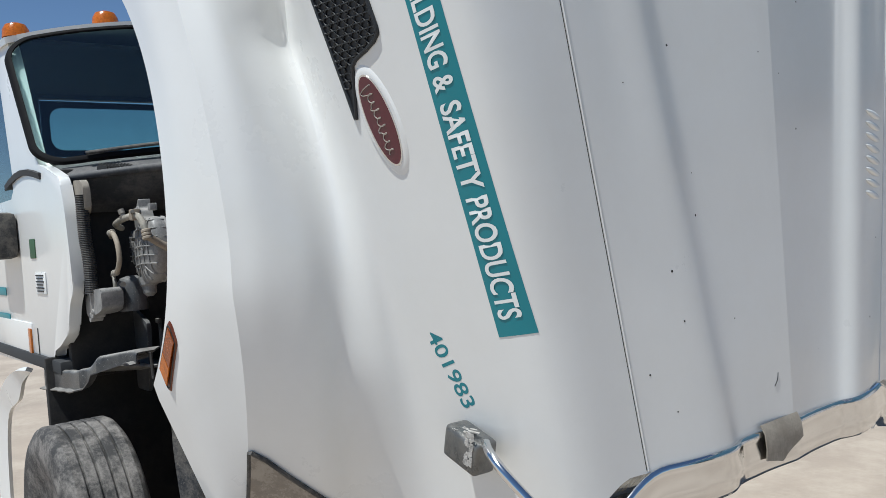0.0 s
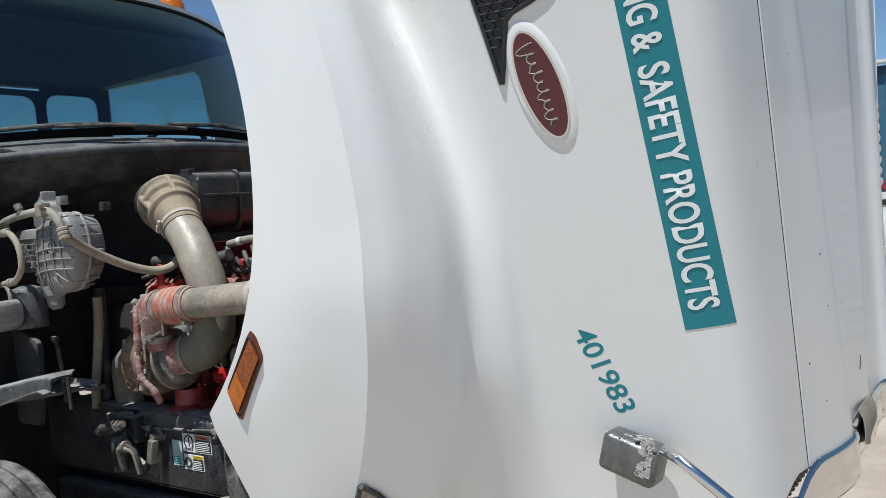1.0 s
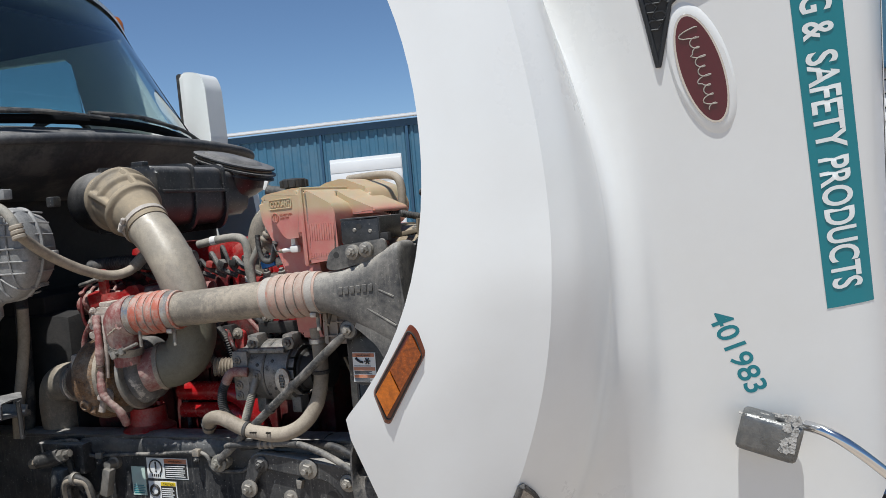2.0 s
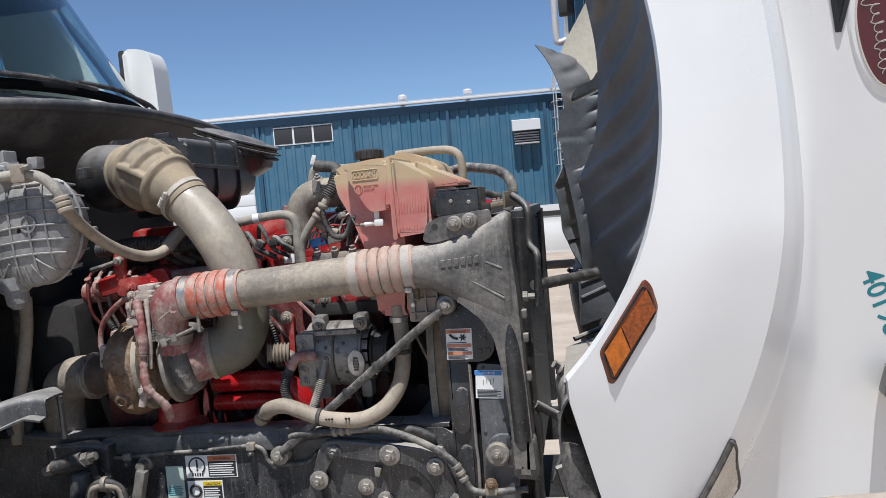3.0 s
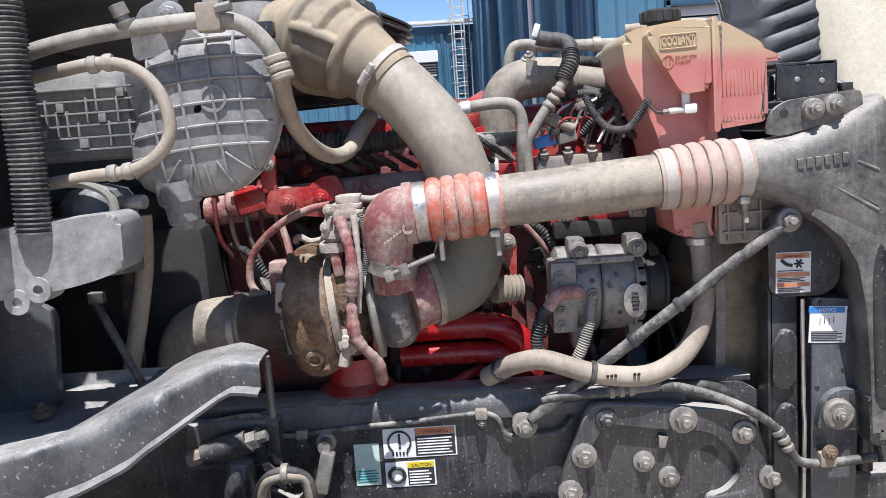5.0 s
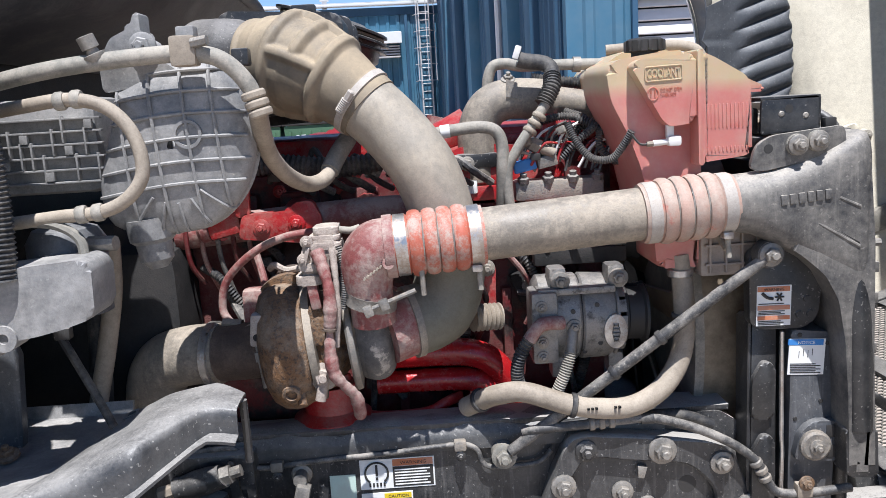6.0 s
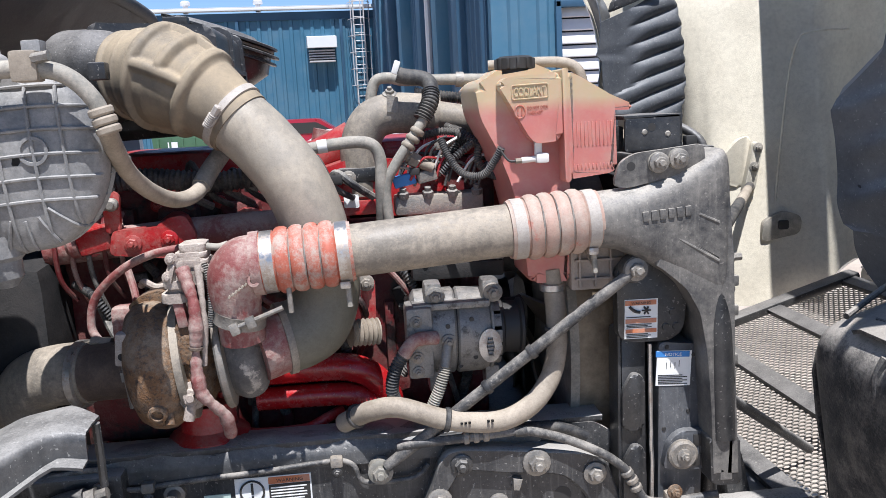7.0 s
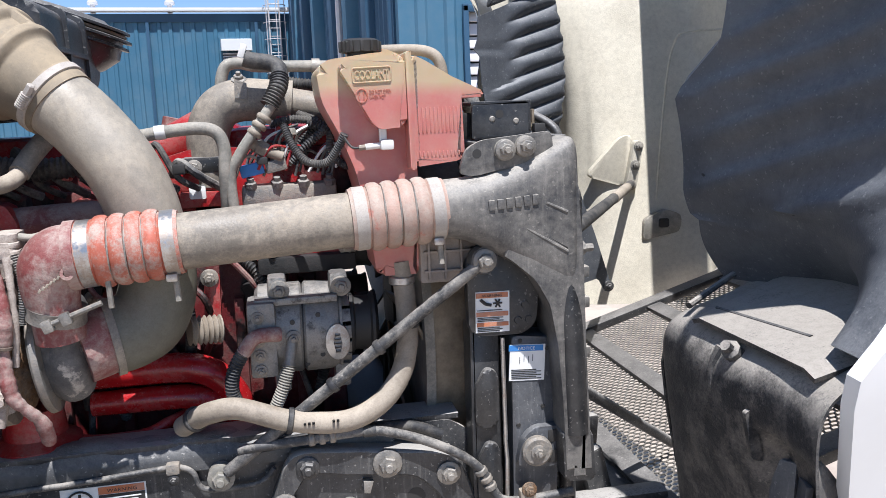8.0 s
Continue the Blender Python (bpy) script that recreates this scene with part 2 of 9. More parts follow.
M["paper"] = surface("white_sticker", (0.82, 0.82, 0.79), 0.45, dust=TAN, amount=0.15, patch=20.0, relief=0.0, vary=0.03)
M["mint"] = surface("mint_sticker", (0.52, 0.66, 0.58), 0.5, dust=TAN, amount=0.25, patch=20.0, relief=0.0, vary=0.04)
M["orange"] = surface("orange_sticker", (0.52, 0.17, 0.07), 0.5, dust=TAN, amount=0.3, patch=20.0, relief=0.0, vary=0.04)
M["yellow"] = surface("yellow_sticker", (0.72, 0.52, 0.02), 0.5, relief=0.0, vary=0.04)
M["stickblue"] = surface("blue_sticker", (0.05, 0.22, 0.55), 0.5, relief=0.0, vary=0.04)
M["ink"] = surface("black_ink", (0.03, 0.028, 0.026), 0.6, relief=0.0, vary=0.04)
M["whitebit"] = surface("white_plastic", (0.72, 0.70, 0.66), 0.45, relief=0.0, vary=0.05)
M["vehicle_red"] = surface("red_car_paint", (0.35, 0.01, 0.025), 0.3, relief=0.0, patch=1.0, coat=0.5, vary=0.03)


def glass(name, tint, rough=0.02):
    m, t, p = nodes_of(name)
    p.inputs["Base Color"].default_value = rgba(tint)
    p.inputs["Roughness"].default_value = rough
    p.inputs["Transmission Weight"].default_value = 1.0
    p.inputs["IOR"].default_value = 1.5
    return m


M["glass"] = glass("cab_glass", (0.50, 0.66, 0.65))
M["lamp_glass"] = surface("hazed_lamp_lens", (0.20, 0.17, 0.14), 0.2, dust=(0.4, 0.36, 0.3), amount=0.5, patch=14, relief=0.0, coat=0.6)


def coolant_plastic():
    """Yellowed translucent plastic with pink coolant behind it up to the fill line."""
    m, t, p = nodes_of("translucent_coolant_tank")
    co = t.nodes.new("ShaderNodeTexCoord").outputs["Object"]
    s = t.nodes.new("ShaderNodeSeparateXYZ")
    t.links.new(co, s.inputs[0])
    lev = math2(t, "ADD", s.outputs[2], math2(t, "MULTIPLY", noise_of(t, 5.0), 0.03))
    col = mixc(t, ramp(t, lev, 0.196, 0.224), (0.48, 0.165, 0.140), (0.47, 0.360, 0.215))
    col = mixc(t, math2(t, "MULTIPLY", ramp(t, noise_of(t, 16.0, 7.0, 0.7), 0.42, 0.70), 0.40), col, (0.52, 0.36, 0.28))
    t.links.new(col, p.inputs["Base Color"])
    p.inputs["Roughness"].default_value = 0.42
    p.inputs["Subsurface Weight"].default_value = 0.45
    p.inputs["Subsurface Radius"].default_value = (0.03, 0.012, 0.008)
    bump(t, p, noise_of(t, 120.0), 0.1, 0.002)
    return m


M["coolant"] = coolant_plastic()


# ---- builders ----
def thing(name, at, label, category, group="", kind=""):
    ob = new(name)
    ob.location = at
    ob.empty_display_size = 0.05
    return tagged(ob, label, category, group, kind)


def base_of(ob):
    p = Vector((0, 0, 0))
    while ob:
        p += ob.location
        ob = ob.parent
    return p


def part(name, bm, mat, parent=None, label="", sharp=38, kind=""):
    """Links a bmesh, given in world metres, as one mesh object under a thing or a part."""
    me = bpy.data.meshes.new(name)
    bmesh.ops.recalc_face_normals(bm, faces=bm.faces)
    bm.to_mesh(me)
    bm.free()
    return part_mesh(name, me, mat, parent, label, sharp, kind)


def part_mesh(name, me, mat, parent=None, label="", sharp=38, kind=""):
    if parent:
        me.transform(Matrix.Translation(-base_of(parent)))
    me.materials.append(M[mat])
    me.polygons.foreach_set("use_smooth", [True] * len(me.polygons))
    me.set_sharp_from_angle(angle=radians(sharp))
    ob = new(name, me)
    if parent:
        ob.parent = parent
    return tagged(ob, label, kind=kind)


def catmull(pts, sub=8):
    p = [Vector(q) for q in pts]
    if len(p) < 3:
        return p
    out = []
    for i in range(len(p) - 1):
        a, b, c, d = p[max(i - 1, 0)], p[i], p[i + 1], p[min(i + 2, len(p) - 1)]
        for k in range(sub):
            u = k / sub
            out.append(0.5 * (2 * b + (c - a) * u + (2 * a - 5 * b + 4 * c - d) * u * u + (3 * b - a - 3 * c + d) * u ** 3))
    out.append(p[-1])
    return out


def sweep(bm, pts, r, seg=14, sub=8, shape=None, caps=True):
    """A round pipe along a smooth path. r: a radius, or a function of the metres along it and the share of the whole."""
    path = catmull(pts, sub) if sub else [Vector(q) for q in pts]
    tan = [(path[min(i + 1, len(path) - 1)] - path[max(i - 1, 0)]).normalized() for i in range(len(path))]
    side = tan[0].orthogonal().normalized()
    run = [0.0]
    for a, b in zip(path, path[1:]):
        run.append(run[-1] + (b - a).length)
    rings = []
    for i, (c, d) in enumerate(zip(path, tan)):
        side = (side - d * side.dot(d)).normalized()
        up = d.cross(side)
        rad = r(run[i], run[i] / run[-1]) if callable(r) else r
        ring = []
        for k in range(seg):
            a = 2 * math.pi * k / seg
            s = shape(a) if shape else 1.0
            ring.append(bm.verts.new(c + (side * math.cos(a) + up * math.sin(a)) * rad * s))
        rings.append(ring)
    for a, b in zip(rings, rings[1:]):
        for k in range(seg):
            bm.faces.new((a[k], a[(k + 1) % seg], b[(k + 1) % seg], b[k]))
    if caps:
        bm.faces.new(rings[0][::-1])
        bm.faces.new(rings[-1])
    return bm


def pipe(pts, r, seg=14, sub=8, caps=True):
    return sweep(bmesh.new(), pts, r, seg, sub, None, caps)


def ribbed(pts, r, pitch=0.008, depth=0.002, seg=14, total=None):
    """A corrugated hose."""
    path = catmull(pts, 24)
    length = sum((b - a).length for a, b in zip(path, path[1:]))
    n = max(4, int(length / pitch * 4))
    return sweep(bmesh.new(), resample(path, n), lambda s, u: r + depth * math.cos(2 * math.pi * s / pitch), seg, 0)


def resample(path, n):
    run = [0.0]
    for a, b in zip(path, path[1:]):
        run.append(run[-1] + (b - a).length)
    out, j = [], 0
    for i in range(n + 1):
        s = run[-1] * i / n
        while j < len(run) - 2 and run[j + 1] < s:
            j += 1
        out.append(path[j].lerp(path[j + 1], (s - run[j]) / max(run[j + 1] - run[j], 1e-9)))
    return out


def box(bm, c, size, bevel=0.0, turn=(0, 0, 0), seg=2):
    m = pose(*c, *turn) @ Matrix.Diagonal((*size, 1))
    got = bmesh.ops.create_cube(bm, size=1.0, matrix=m)
    if bevel:
        es = list({e for v in got["verts"] for e in v.link_edges})
        bmesh.ops.bevel(bm, geom=es, offset=bevel, segments=seg, affect="EDGES", profile=0.6)
    return bm


def block(c, size, bevel=0.004, turn=(0, 0, 0)):
    return box(bmesh.new(), c, size, bevel, turn)


def axes(d):
    d = Vector(d).normalized()
    a = d.orthogonal().normalized()
    return d, a, d.cross(a)


def lathe(bm, at, d, profile, seg=24, start=0.0):
    """Turns (radius, height) pairs round the axis d through the point at."""
    d, a, b = axes(d)
    at = Vector(at)
    rings = []
    for r, h in profile:
        rings.append([bm.verts.new(at + d * h + (a * math.cos(t) + b * math.sin(t)) * max(r, 1e-4))
                      for t in (start + 2 * math.pi * k / seg for k in range(seg))])
    for p, q in zip(rings, rings[1:]):
        for k in range(seg):
            bm.faces.new((p[k], p[(k + 1) % seg], q[(k + 1) % seg], q[k]))
    bm.faces.new(rings[0][::-1])
    bm.faces.new(rings[-1])
    return bm


def turned(at, d, profile, seg=24):
    return lathe(bmesh.new(), at, d, profile, seg)


def bolt_bm(bm, at, d, r=0.011, washer=True):
    if washer:
        lathe(bm, at, d, [(r * 1.55, -0.002), (r * 1.55, r * 0.28), (r * 1.3, r * 0.4)], 14)
    lathe(bm, at, d, [(r, 0.0), (r, r * 0.95), (r * 0.85, r * 1.1)], 6)
    lathe(bm, at, d, [(r * 0.5, r), (r * 0.5, r * 1.7), (r * 0.4, r * 1.8)], 8)
    return bm


def bolt(name, at, d, r, parent, mat="steel"):
    return part(name, bolt_bm(bmesh.new(), at, d, r), mat, parent)


def prism(bm, poly, at, depth, bevel=0.0, plane="xz"):
    """An outline of (a, b) pairs in a plane, from at to at + depth along the third axis."""
    def p3(a, b, c):
        return {"xz": (a, c, b), "xy": (a, b, c), "yz": (c, a, b)}[plane]
    lo = [bm.verts.new(p3(a, b, at)) for a, b in poly]
    hi = [bm.verts.new(p3(a, b, at + depth)) for a, b in poly]
    fs = [bm.faces.new(lo), bm.faces.new(hi[::-1])]
    n = len(poly)
    for k in range(n):
        fs.append(bm.faces.new((lo[k], lo[(k + 1) % n], hi[(k + 1) % n], hi[k])))
    if bevel:
        es = list({e for f in fs[:2] for e in f.edges})
        bmesh.ops.bevel(bm, geom=es, offset=bevel, segments=2, affect="EDGES", profile=0.6)
    return bm


def plate(poly, at, depth, bevel=0.0, plane="xz"):
    return prism(bmesh.new(), poly, at, depth, bevel, plane)


def rounded(poly, r=0.01, n=4):
    """Rounds the corners of a polygon."""
    out, k = [], len(poly)
    for i in range(k):
        p, a, b = Vector(poly[i]), Vector(poly[i - 1]), Vector(poly[(i + 1) % k])
        da, db = (a - p), (b - p)
        q = min(r, da.length * 0.45, db.length * 0.45)
        s, e = p + da.normalized() * q, p + db.normalized() * q
        for j in range(n + 1):
            u = j / n
            out.append(tuple(s * (1 - u) ** 2 + p * 2 * u * (1 - u) + e * u * u))
    return out


def sheet(rows, thick=0.0):
    """A skin over a grid of points; thick gives it a second side."""
    bm = bmesh.new()
    g = [[bm.verts.new(p) for p in row] for row in rows]
    for a, b in zip(g, g[1:]):
        for k in range(len(a) - 1):
            bm.faces.new((a[k], a[k + 1], b[k + 1], b[k]))
    if thick:
        bmesh.ops.recalc_face_normals(bm, faces=bm.faces)
        bmesh.ops.solidify(bm, geom=bm.faces[:], thickness=thick)
    return bm


def text_mesh(words, size, spacing=1.0, extrude=0.0, bold=0.0):
    """Lettering as a flat mesh in its own x, y, from its lower left."""
    cu = bpy.data.curves.new("lettering", "FONT")
    cu.body, cu.size, cu.space_character, cu.extrude, cu.offset = words, size, spacing, extrude, bold
    cu.resolution_u = 4
    ob = bpy.data.objects.new("lettering", cu)
    scene.collection.objects.link(ob)
    dg = bpy.context.evaluated_depsgraph_get()
    me = bpy.data.meshes.new_from_object(ob.evaluated_get(dg))
    bpy.data.objects.remove(ob)
    bpy.data.curves.remove(cu)
    return me


def lettering(words, at, right, up, size, mat, parent, extrude=0.0008, width=None, bold=0.0, name="lettering"):
    """Words on a flat face: at is their lower left, right and up span the face."""
    me = text_mesh(words, size, 1.0, extrude, bold)
    r, u = Vector(right).normalized(), Vector(up).normalized()
    u = (u - r * u.dot(r)).normalized()
    xs = [v.co.x for v in me.vertices] or [0, 1]
    k = width / (max(xs) - min(xs)) if width else 1.0
    m = Matrix((r, u, r.cross(u))).transposed().to_4x4()
    me.transform(Matrix.Translation(at) @ m @ Matrix.Diagonal((k, 1, 1, 1)))
    return part_mesh(name, me, mat, parent)


def panel(at, right, up, w, h, lift, mat, parent, name, thick=0.0012):
    """A thin sticker or bar whose lower left corner is at, proud of the face by lift."""
    r, u = Vector(right).normalized(), Vector(up).normalized()
    u = (u - r * u.dot(r)).normalized()
    n = r.cross(u)
    bm = bmesh.new()
    lo = [Vector(at) + r * a * w + u * b * h + n * lift for a, b in ((0, 0), (1, 0), (1, 1), (0, 1))]
    lv = [bm.verts.new(p) for p in lo]
    hv = [bm.verts.new(p - n * (thick + lift)) for p in lo]
    bm.faces.new(lv), bm.faces.new(hv[::-1])
    for k in range(4):
        bm.faces.new((lv[k], lv[(k + 1) % 4], hv[(k + 1) % 4], hv[k]))
    return part(name, bm, mat, parent)

# ---- yard and buildings ----
MID = 1.97   # the truck's centre line


def siding(name, a, b, z0, z1, pitch, depth, mat, label, seams=0, parent=None):
    """A wall of ribbed steel from a to b (x, y), with thickness."""
    a, b = Vector((*a, 0)), Vector((*b, 0))
    run, along = (b - a).length, (b - a).normalized()
    n = Vector((along.y, -along.x, 0))
    bm = bmesh.new()
    front = []
    s = 0.0
    while s < run:
        for u, d in ((0.0, 0), (0.55, 0), (0.65, 1), (0.90, 1)):
            if s + u * pitch < run:
                front.append((s + u * pitch, d * depth))
        s += pitch
    front.append((run, 0))
    cols = []
    for s, d in front:
        p = a + along * s + n * d
        cols.append([bm.verts.new((p.x, p.y, z)) for z in (z0, z1)])
    for p, q in zip(cols, cols[1:]):
        bm.faces.new((p[0], q[0], q[1], p[1]))
    back = [[bm.verts.new((p.x, p.y, z)) for z in (z0, z1)] for p in (b - n * 0.2, a - n * 0.2)]
    ring = [cols[-1], *back, cols[0]]
    for p, q in zip(ring, ring[1:]):
        bm.faces.new((p[0], q[0], q[1], p[1]))
    return part(name, bm, mat, parent, label, 20)


ground = bmesh.new()
prism(ground, [(-2500, -2500), (2500, -2500), (2500, 2500), (-2500, 2500)], -0.3, 0.3, 0, "xy")
tagged(part("ground", ground, "concrete"), "pale sandy concrete yard", "ground", kind="structure")

# the long blue shed at the back of the yard
WA, WB = Vector((-46.0, 28.2, 0)), Vector((-1.95, 33.0, 0))
wal = (WB - WA).normalized()
wno = Vector((wal.y, -wal.x, 0))
shed = thing("shed", (-24, 30.6, 0), "long blue ribbed-steel shed with white eave trim", "building")
EAVE = 5.56
siding("wall", WA.xy, WB.xy, 0, EAVE - 0.1, 0.40, 0.04, "blue", "blue ribbed steel wall", parent=shed)


def on_wall(s, out, z):
    return WB - wal * s + wno * out + Vector((0, 0, z))


def wall_box(s0, s1, z0, z1, out, mat, name, parent, bevel=0.0, label=""):
    bm = bmesh.new()
    c = on_wall((s0 + s1) / 2, out / 2, (z0 + z1) / 2)
    box(bm, c, (abs(s1 - s0), abs(out), z1 - z0), bevel, (0, 0, math.degrees(math.atan2(wal.y, wal.x))))
    return part(name, bm, mat, parent, label)


wall_box(-0.05, 44.4, EAVE - 0.03, EAVE + 0.08, 0.30, "whitetrim", "eave_trim", shed, 0.02, "white eave gutter")
wall_box(0.0, 44.2, EAVE - 0.40, EAVE - 0.102, 0.09, "blue_dark", "eave_band", shed)
bm = bmesh.new()
a0, a1 = on_wall(-0.1, 0.3, EAVE + 0.08), on_wall(44.4, 0.3, EAVE + 0.08)
lift = Vector((0, 9.0, 0.9))
vs = [bm.verts.new(p) for p in (a0, a1, a1 + lift, a0 + lift)]
vs2 = [bm.verts.new(v.co + Vector((0, 0, 0.02))) for v in vs]
bm.faces.new(vs), bm.faces.new(vs2[::-1])
for k in range(4):
    bm.faces.new((vs[k], vs[(k + 1) % 4], vs2[(k + 1) % 4], vs2[k]))
part("roof", bm, "whitetrim", shed)
for s in (1.3, 5.2, 9.1, 13.0, 16.9, 20.8, 24.7, 28.6):
    wall_box(s - 0.06, s + 0.06, 0, EAVE - 0.4, 0.14, "blue_dark", "downspout", shed, 0.015)
win = wall_box(9.91, 12.36, 4.34, 5.08, 0.06, "whitetrim", "window", shed, 0.0, "white-framed strip window of three dark panes")
for k in range(3):
    s = 9.91 + 2.45 * (k + 0.5) / 3
    bm = bmesh.new()
    box(bm, on_wall(s, 0.05, 4.71), (0.74, 0.05, 0.64), 0.01, (0, 0, math.degrees(math.atan2(wal.y, wal.x))))
    part("pane", bm, "interior", win)
door = wall_box(13.35, 16.6, 0, 4.05, 0.05, "whitetrim", "shed_door", shed, 0.02, "white roll-up door")
for k in range(8):
    wall_box(13.37, 16.58, 0.1 + k * 0.48, 0.545 + k * 0.48, 0.085, "whitetrim", "slat", door, 0.012)
# hooded wall vent
vent = wall_box(1.62, 2.60, 3.62, 3.98, 0.06, "ink", "wall_vent", shed)
bm = bmesh.new()
s0, s1 = 1.55, 2.66
pr = [(0.0, 4.55), (0.62, 4.48), (0.62, 4.08), (0.56, 4.06), (0.0, 4.10)]
lo = [bm.verts.new(on_wall(s0, o, z)) for o, z in pr]
hi = [bm.verts.new(on_wall(s1, o, z)) for o, z in pr]
bm.faces.new(lo), bm.faces.new(hi[::-1])
for k in range(5):
    bm.faces.new((lo[k], lo[(k + 1) % 5], hi[(k + 1) % 5], hi[k]))
part("vent_hood", bm, "whitetrim", shed, "white sheet-metal vent hood")
for k in range(5):
    wall_box(1.62, 2.60, 3.55 + k * 0.1, 3.60 + k * 0.1, 0.45 - 0.02 * k, "galv", "louvre", vent)
# caged ladder
ladder = thing("caged_ladder", on_wall(0.62, 0.3, 0), "grey steel caged ladder up the blue wall", "ladder")
for s in (0.42, 0.82):
    wall_box(s - 0.022, s + 0.022, 0, 6.6, 0.30, "galv", "rail", ladder)
lad = bmesh.new()
for k in range(20):
    lathe(lad, on_wall(0.40, 0.27, 0.4 + 0.3 * k), wal * -1, [(0.015, 0), (0.015, 0.44)], 6)
part("rungs", lad, "galv", ladder, kind="stuff")
for k in range(7):
    hp = [on_wall(0.62 + 0.42 * math.cos(a), 0.30 + 0.62 * math.sin(a), 2.6 + 0.62 * k) for a in [math.pi * q / 10 for q in range(11)]]
    part("hoop", pipe(hp, 0.014, 6, 0), "galv", ladder)
for q in (2, 5, 8):
    a = math.pi * q / 10
    part("cage_bar", pipe([on_wall(0.62 + 0.42 * math.cos(a), 0.30 + 0.62 * math.sin(a), z) for z in (2.6, 4.4, 6.3)], 0.018, 6, 0), "galv", ladder)
# roof vents
for s, out in ((7.1, -2.0), (4.35, -2.0)):
    v = tagged(part("roof_vent", turned(on_wall(s, -1.5, EAVE + 0.1), (0, 0, 1), [(0.10, 0), (0.10, 0.30), (0.19, 0.31), (0.19, 0.42), (0.14, 0.48), (0.04, 0.50)], 16), "galv"),
               "round galvanised roof vent on the shed", "roof vent", "vents along the shed roof")

# the nearer blue hall: an end wall with a louvred opening and a long side wall with shade in its colour
hall = thing("hall", (2.5, 9.0, 0), "tall blue steel hall with louvred opening", "building")
HX = -1.46
siding("end_wall", (HX, 8.6), (-0.72, 8.6), 0, 7.6, 0.31, 0.028, "blue", "blue ribbed steel wall", parent=hall)
siding("upper_wall", (-0.72, 8.6), (14, 8.6), 2.62, 7.6, 0.31, 0.028, "blue", "", parent=hall)
siding("side_wall", (-1.95, 32.9), (HX - 0.02, 8.82), 0, 7.6, 0.32, 0.035, "blue_dark", "side wall of the blue hall, shade put into its darker blue", parent=hall)
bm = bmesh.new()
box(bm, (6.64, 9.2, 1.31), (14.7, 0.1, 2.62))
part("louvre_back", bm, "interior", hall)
for k in range(19):
    bm = bmesh.new()
    box(bm, (4.0, 8.66, 0.10 + k * 0.138), (9.4, 0.03, 0.125), 0.008, (-18, 0, 0))
    part("louvre_blade", bm, "galv", hall)
for x0, x1, z0, z1 in ((-0.78, -0.72, 0, 2.70), (-0.78, 8.7, 2.62, 2.69)):
    part("louvre_surround", block(((x0 + x1) / 2, 8.58, (z0 + z1) / 2), (x1 - x0, 0.09, z1 - z0), 0.01), "blue_dark", hall)
for y0, dx, w, mat in ((10.2, -0.16, 0.5, "blue_dark"), (11.8, -0.22, 0.6, "blue"), (14.2, -0.20, 0.8, "blue_dark"), (17.5, -0.26, 1.0, "blue"), (21.5, -0.24, 1.2, "blue_dark"), (26.5, -0.25, 1.3, "blue")):
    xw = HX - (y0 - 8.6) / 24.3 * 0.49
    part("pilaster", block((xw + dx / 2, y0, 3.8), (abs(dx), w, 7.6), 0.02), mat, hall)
part("gutter", block((-1.9, 20.5, 7.6), (0.22, 24.2, 0.2), 0.03, (0, 0, 1.15)), "whitetrim", hall)
part("hall_roof", block((6.0, 20.6, 7.75), (15.6, 24.4, 0.16), 0.02), "whitetrim", hall)
part("wall_light", block((-2.08, 21.0, 6.3), (0.4, 0.45, 0.5), 0.05), "ink", hall)
part("downpipe", pipe([(-1.70, 12.9, 7.4), (-1.72, 12.9, 4), (-1.72, 12.9, 0.0)], 0.05, 8, 0), "galv", hall)
part("flue", pipe([(-2.15, 26.0, 6.3), (-2.4, 26.0, 6.25), (-2.46, 26.0, 6.5), (-2.46, 26.0, 7.9)], 0.11, 10, 6), "galv", hall)

# bins at the foot of the shed
for k, (x, w) in enumerate(((-8.4, 1.7), (-6.5, 1.5))):
    b = thing("waste_bin", (x, 27.5, 0), "dark green steel waste bin with raised lid", "bin", "bins beside the shed")
    part("body", plate(rounded([(x - w / 2, 0.1), (x + w / 2, 0.1), (x + w / 2 + 0.1, 1.25), (x - w / 2 - 0.1, 1.25)], 0.05), 26.8, 1.3, 0.02), "green", b)
    part("lid", block((x, 27.5, 1.31), (w + 0.3, 1.5, 0.1), 0.03), "ink", b)
    part("sign", block((x - 0.3, 26.77, 0.85), (0.30, 0.03, 0.22), 0.0), "whitetrim", b)
    for q in range(5):
        part("stiffener", block((x - w / 2 + 0.1 + (w - 0.2) * q / 4, 26.77, 0.62), (0.07, 0.06, 0.9), 0.01), "green", b)

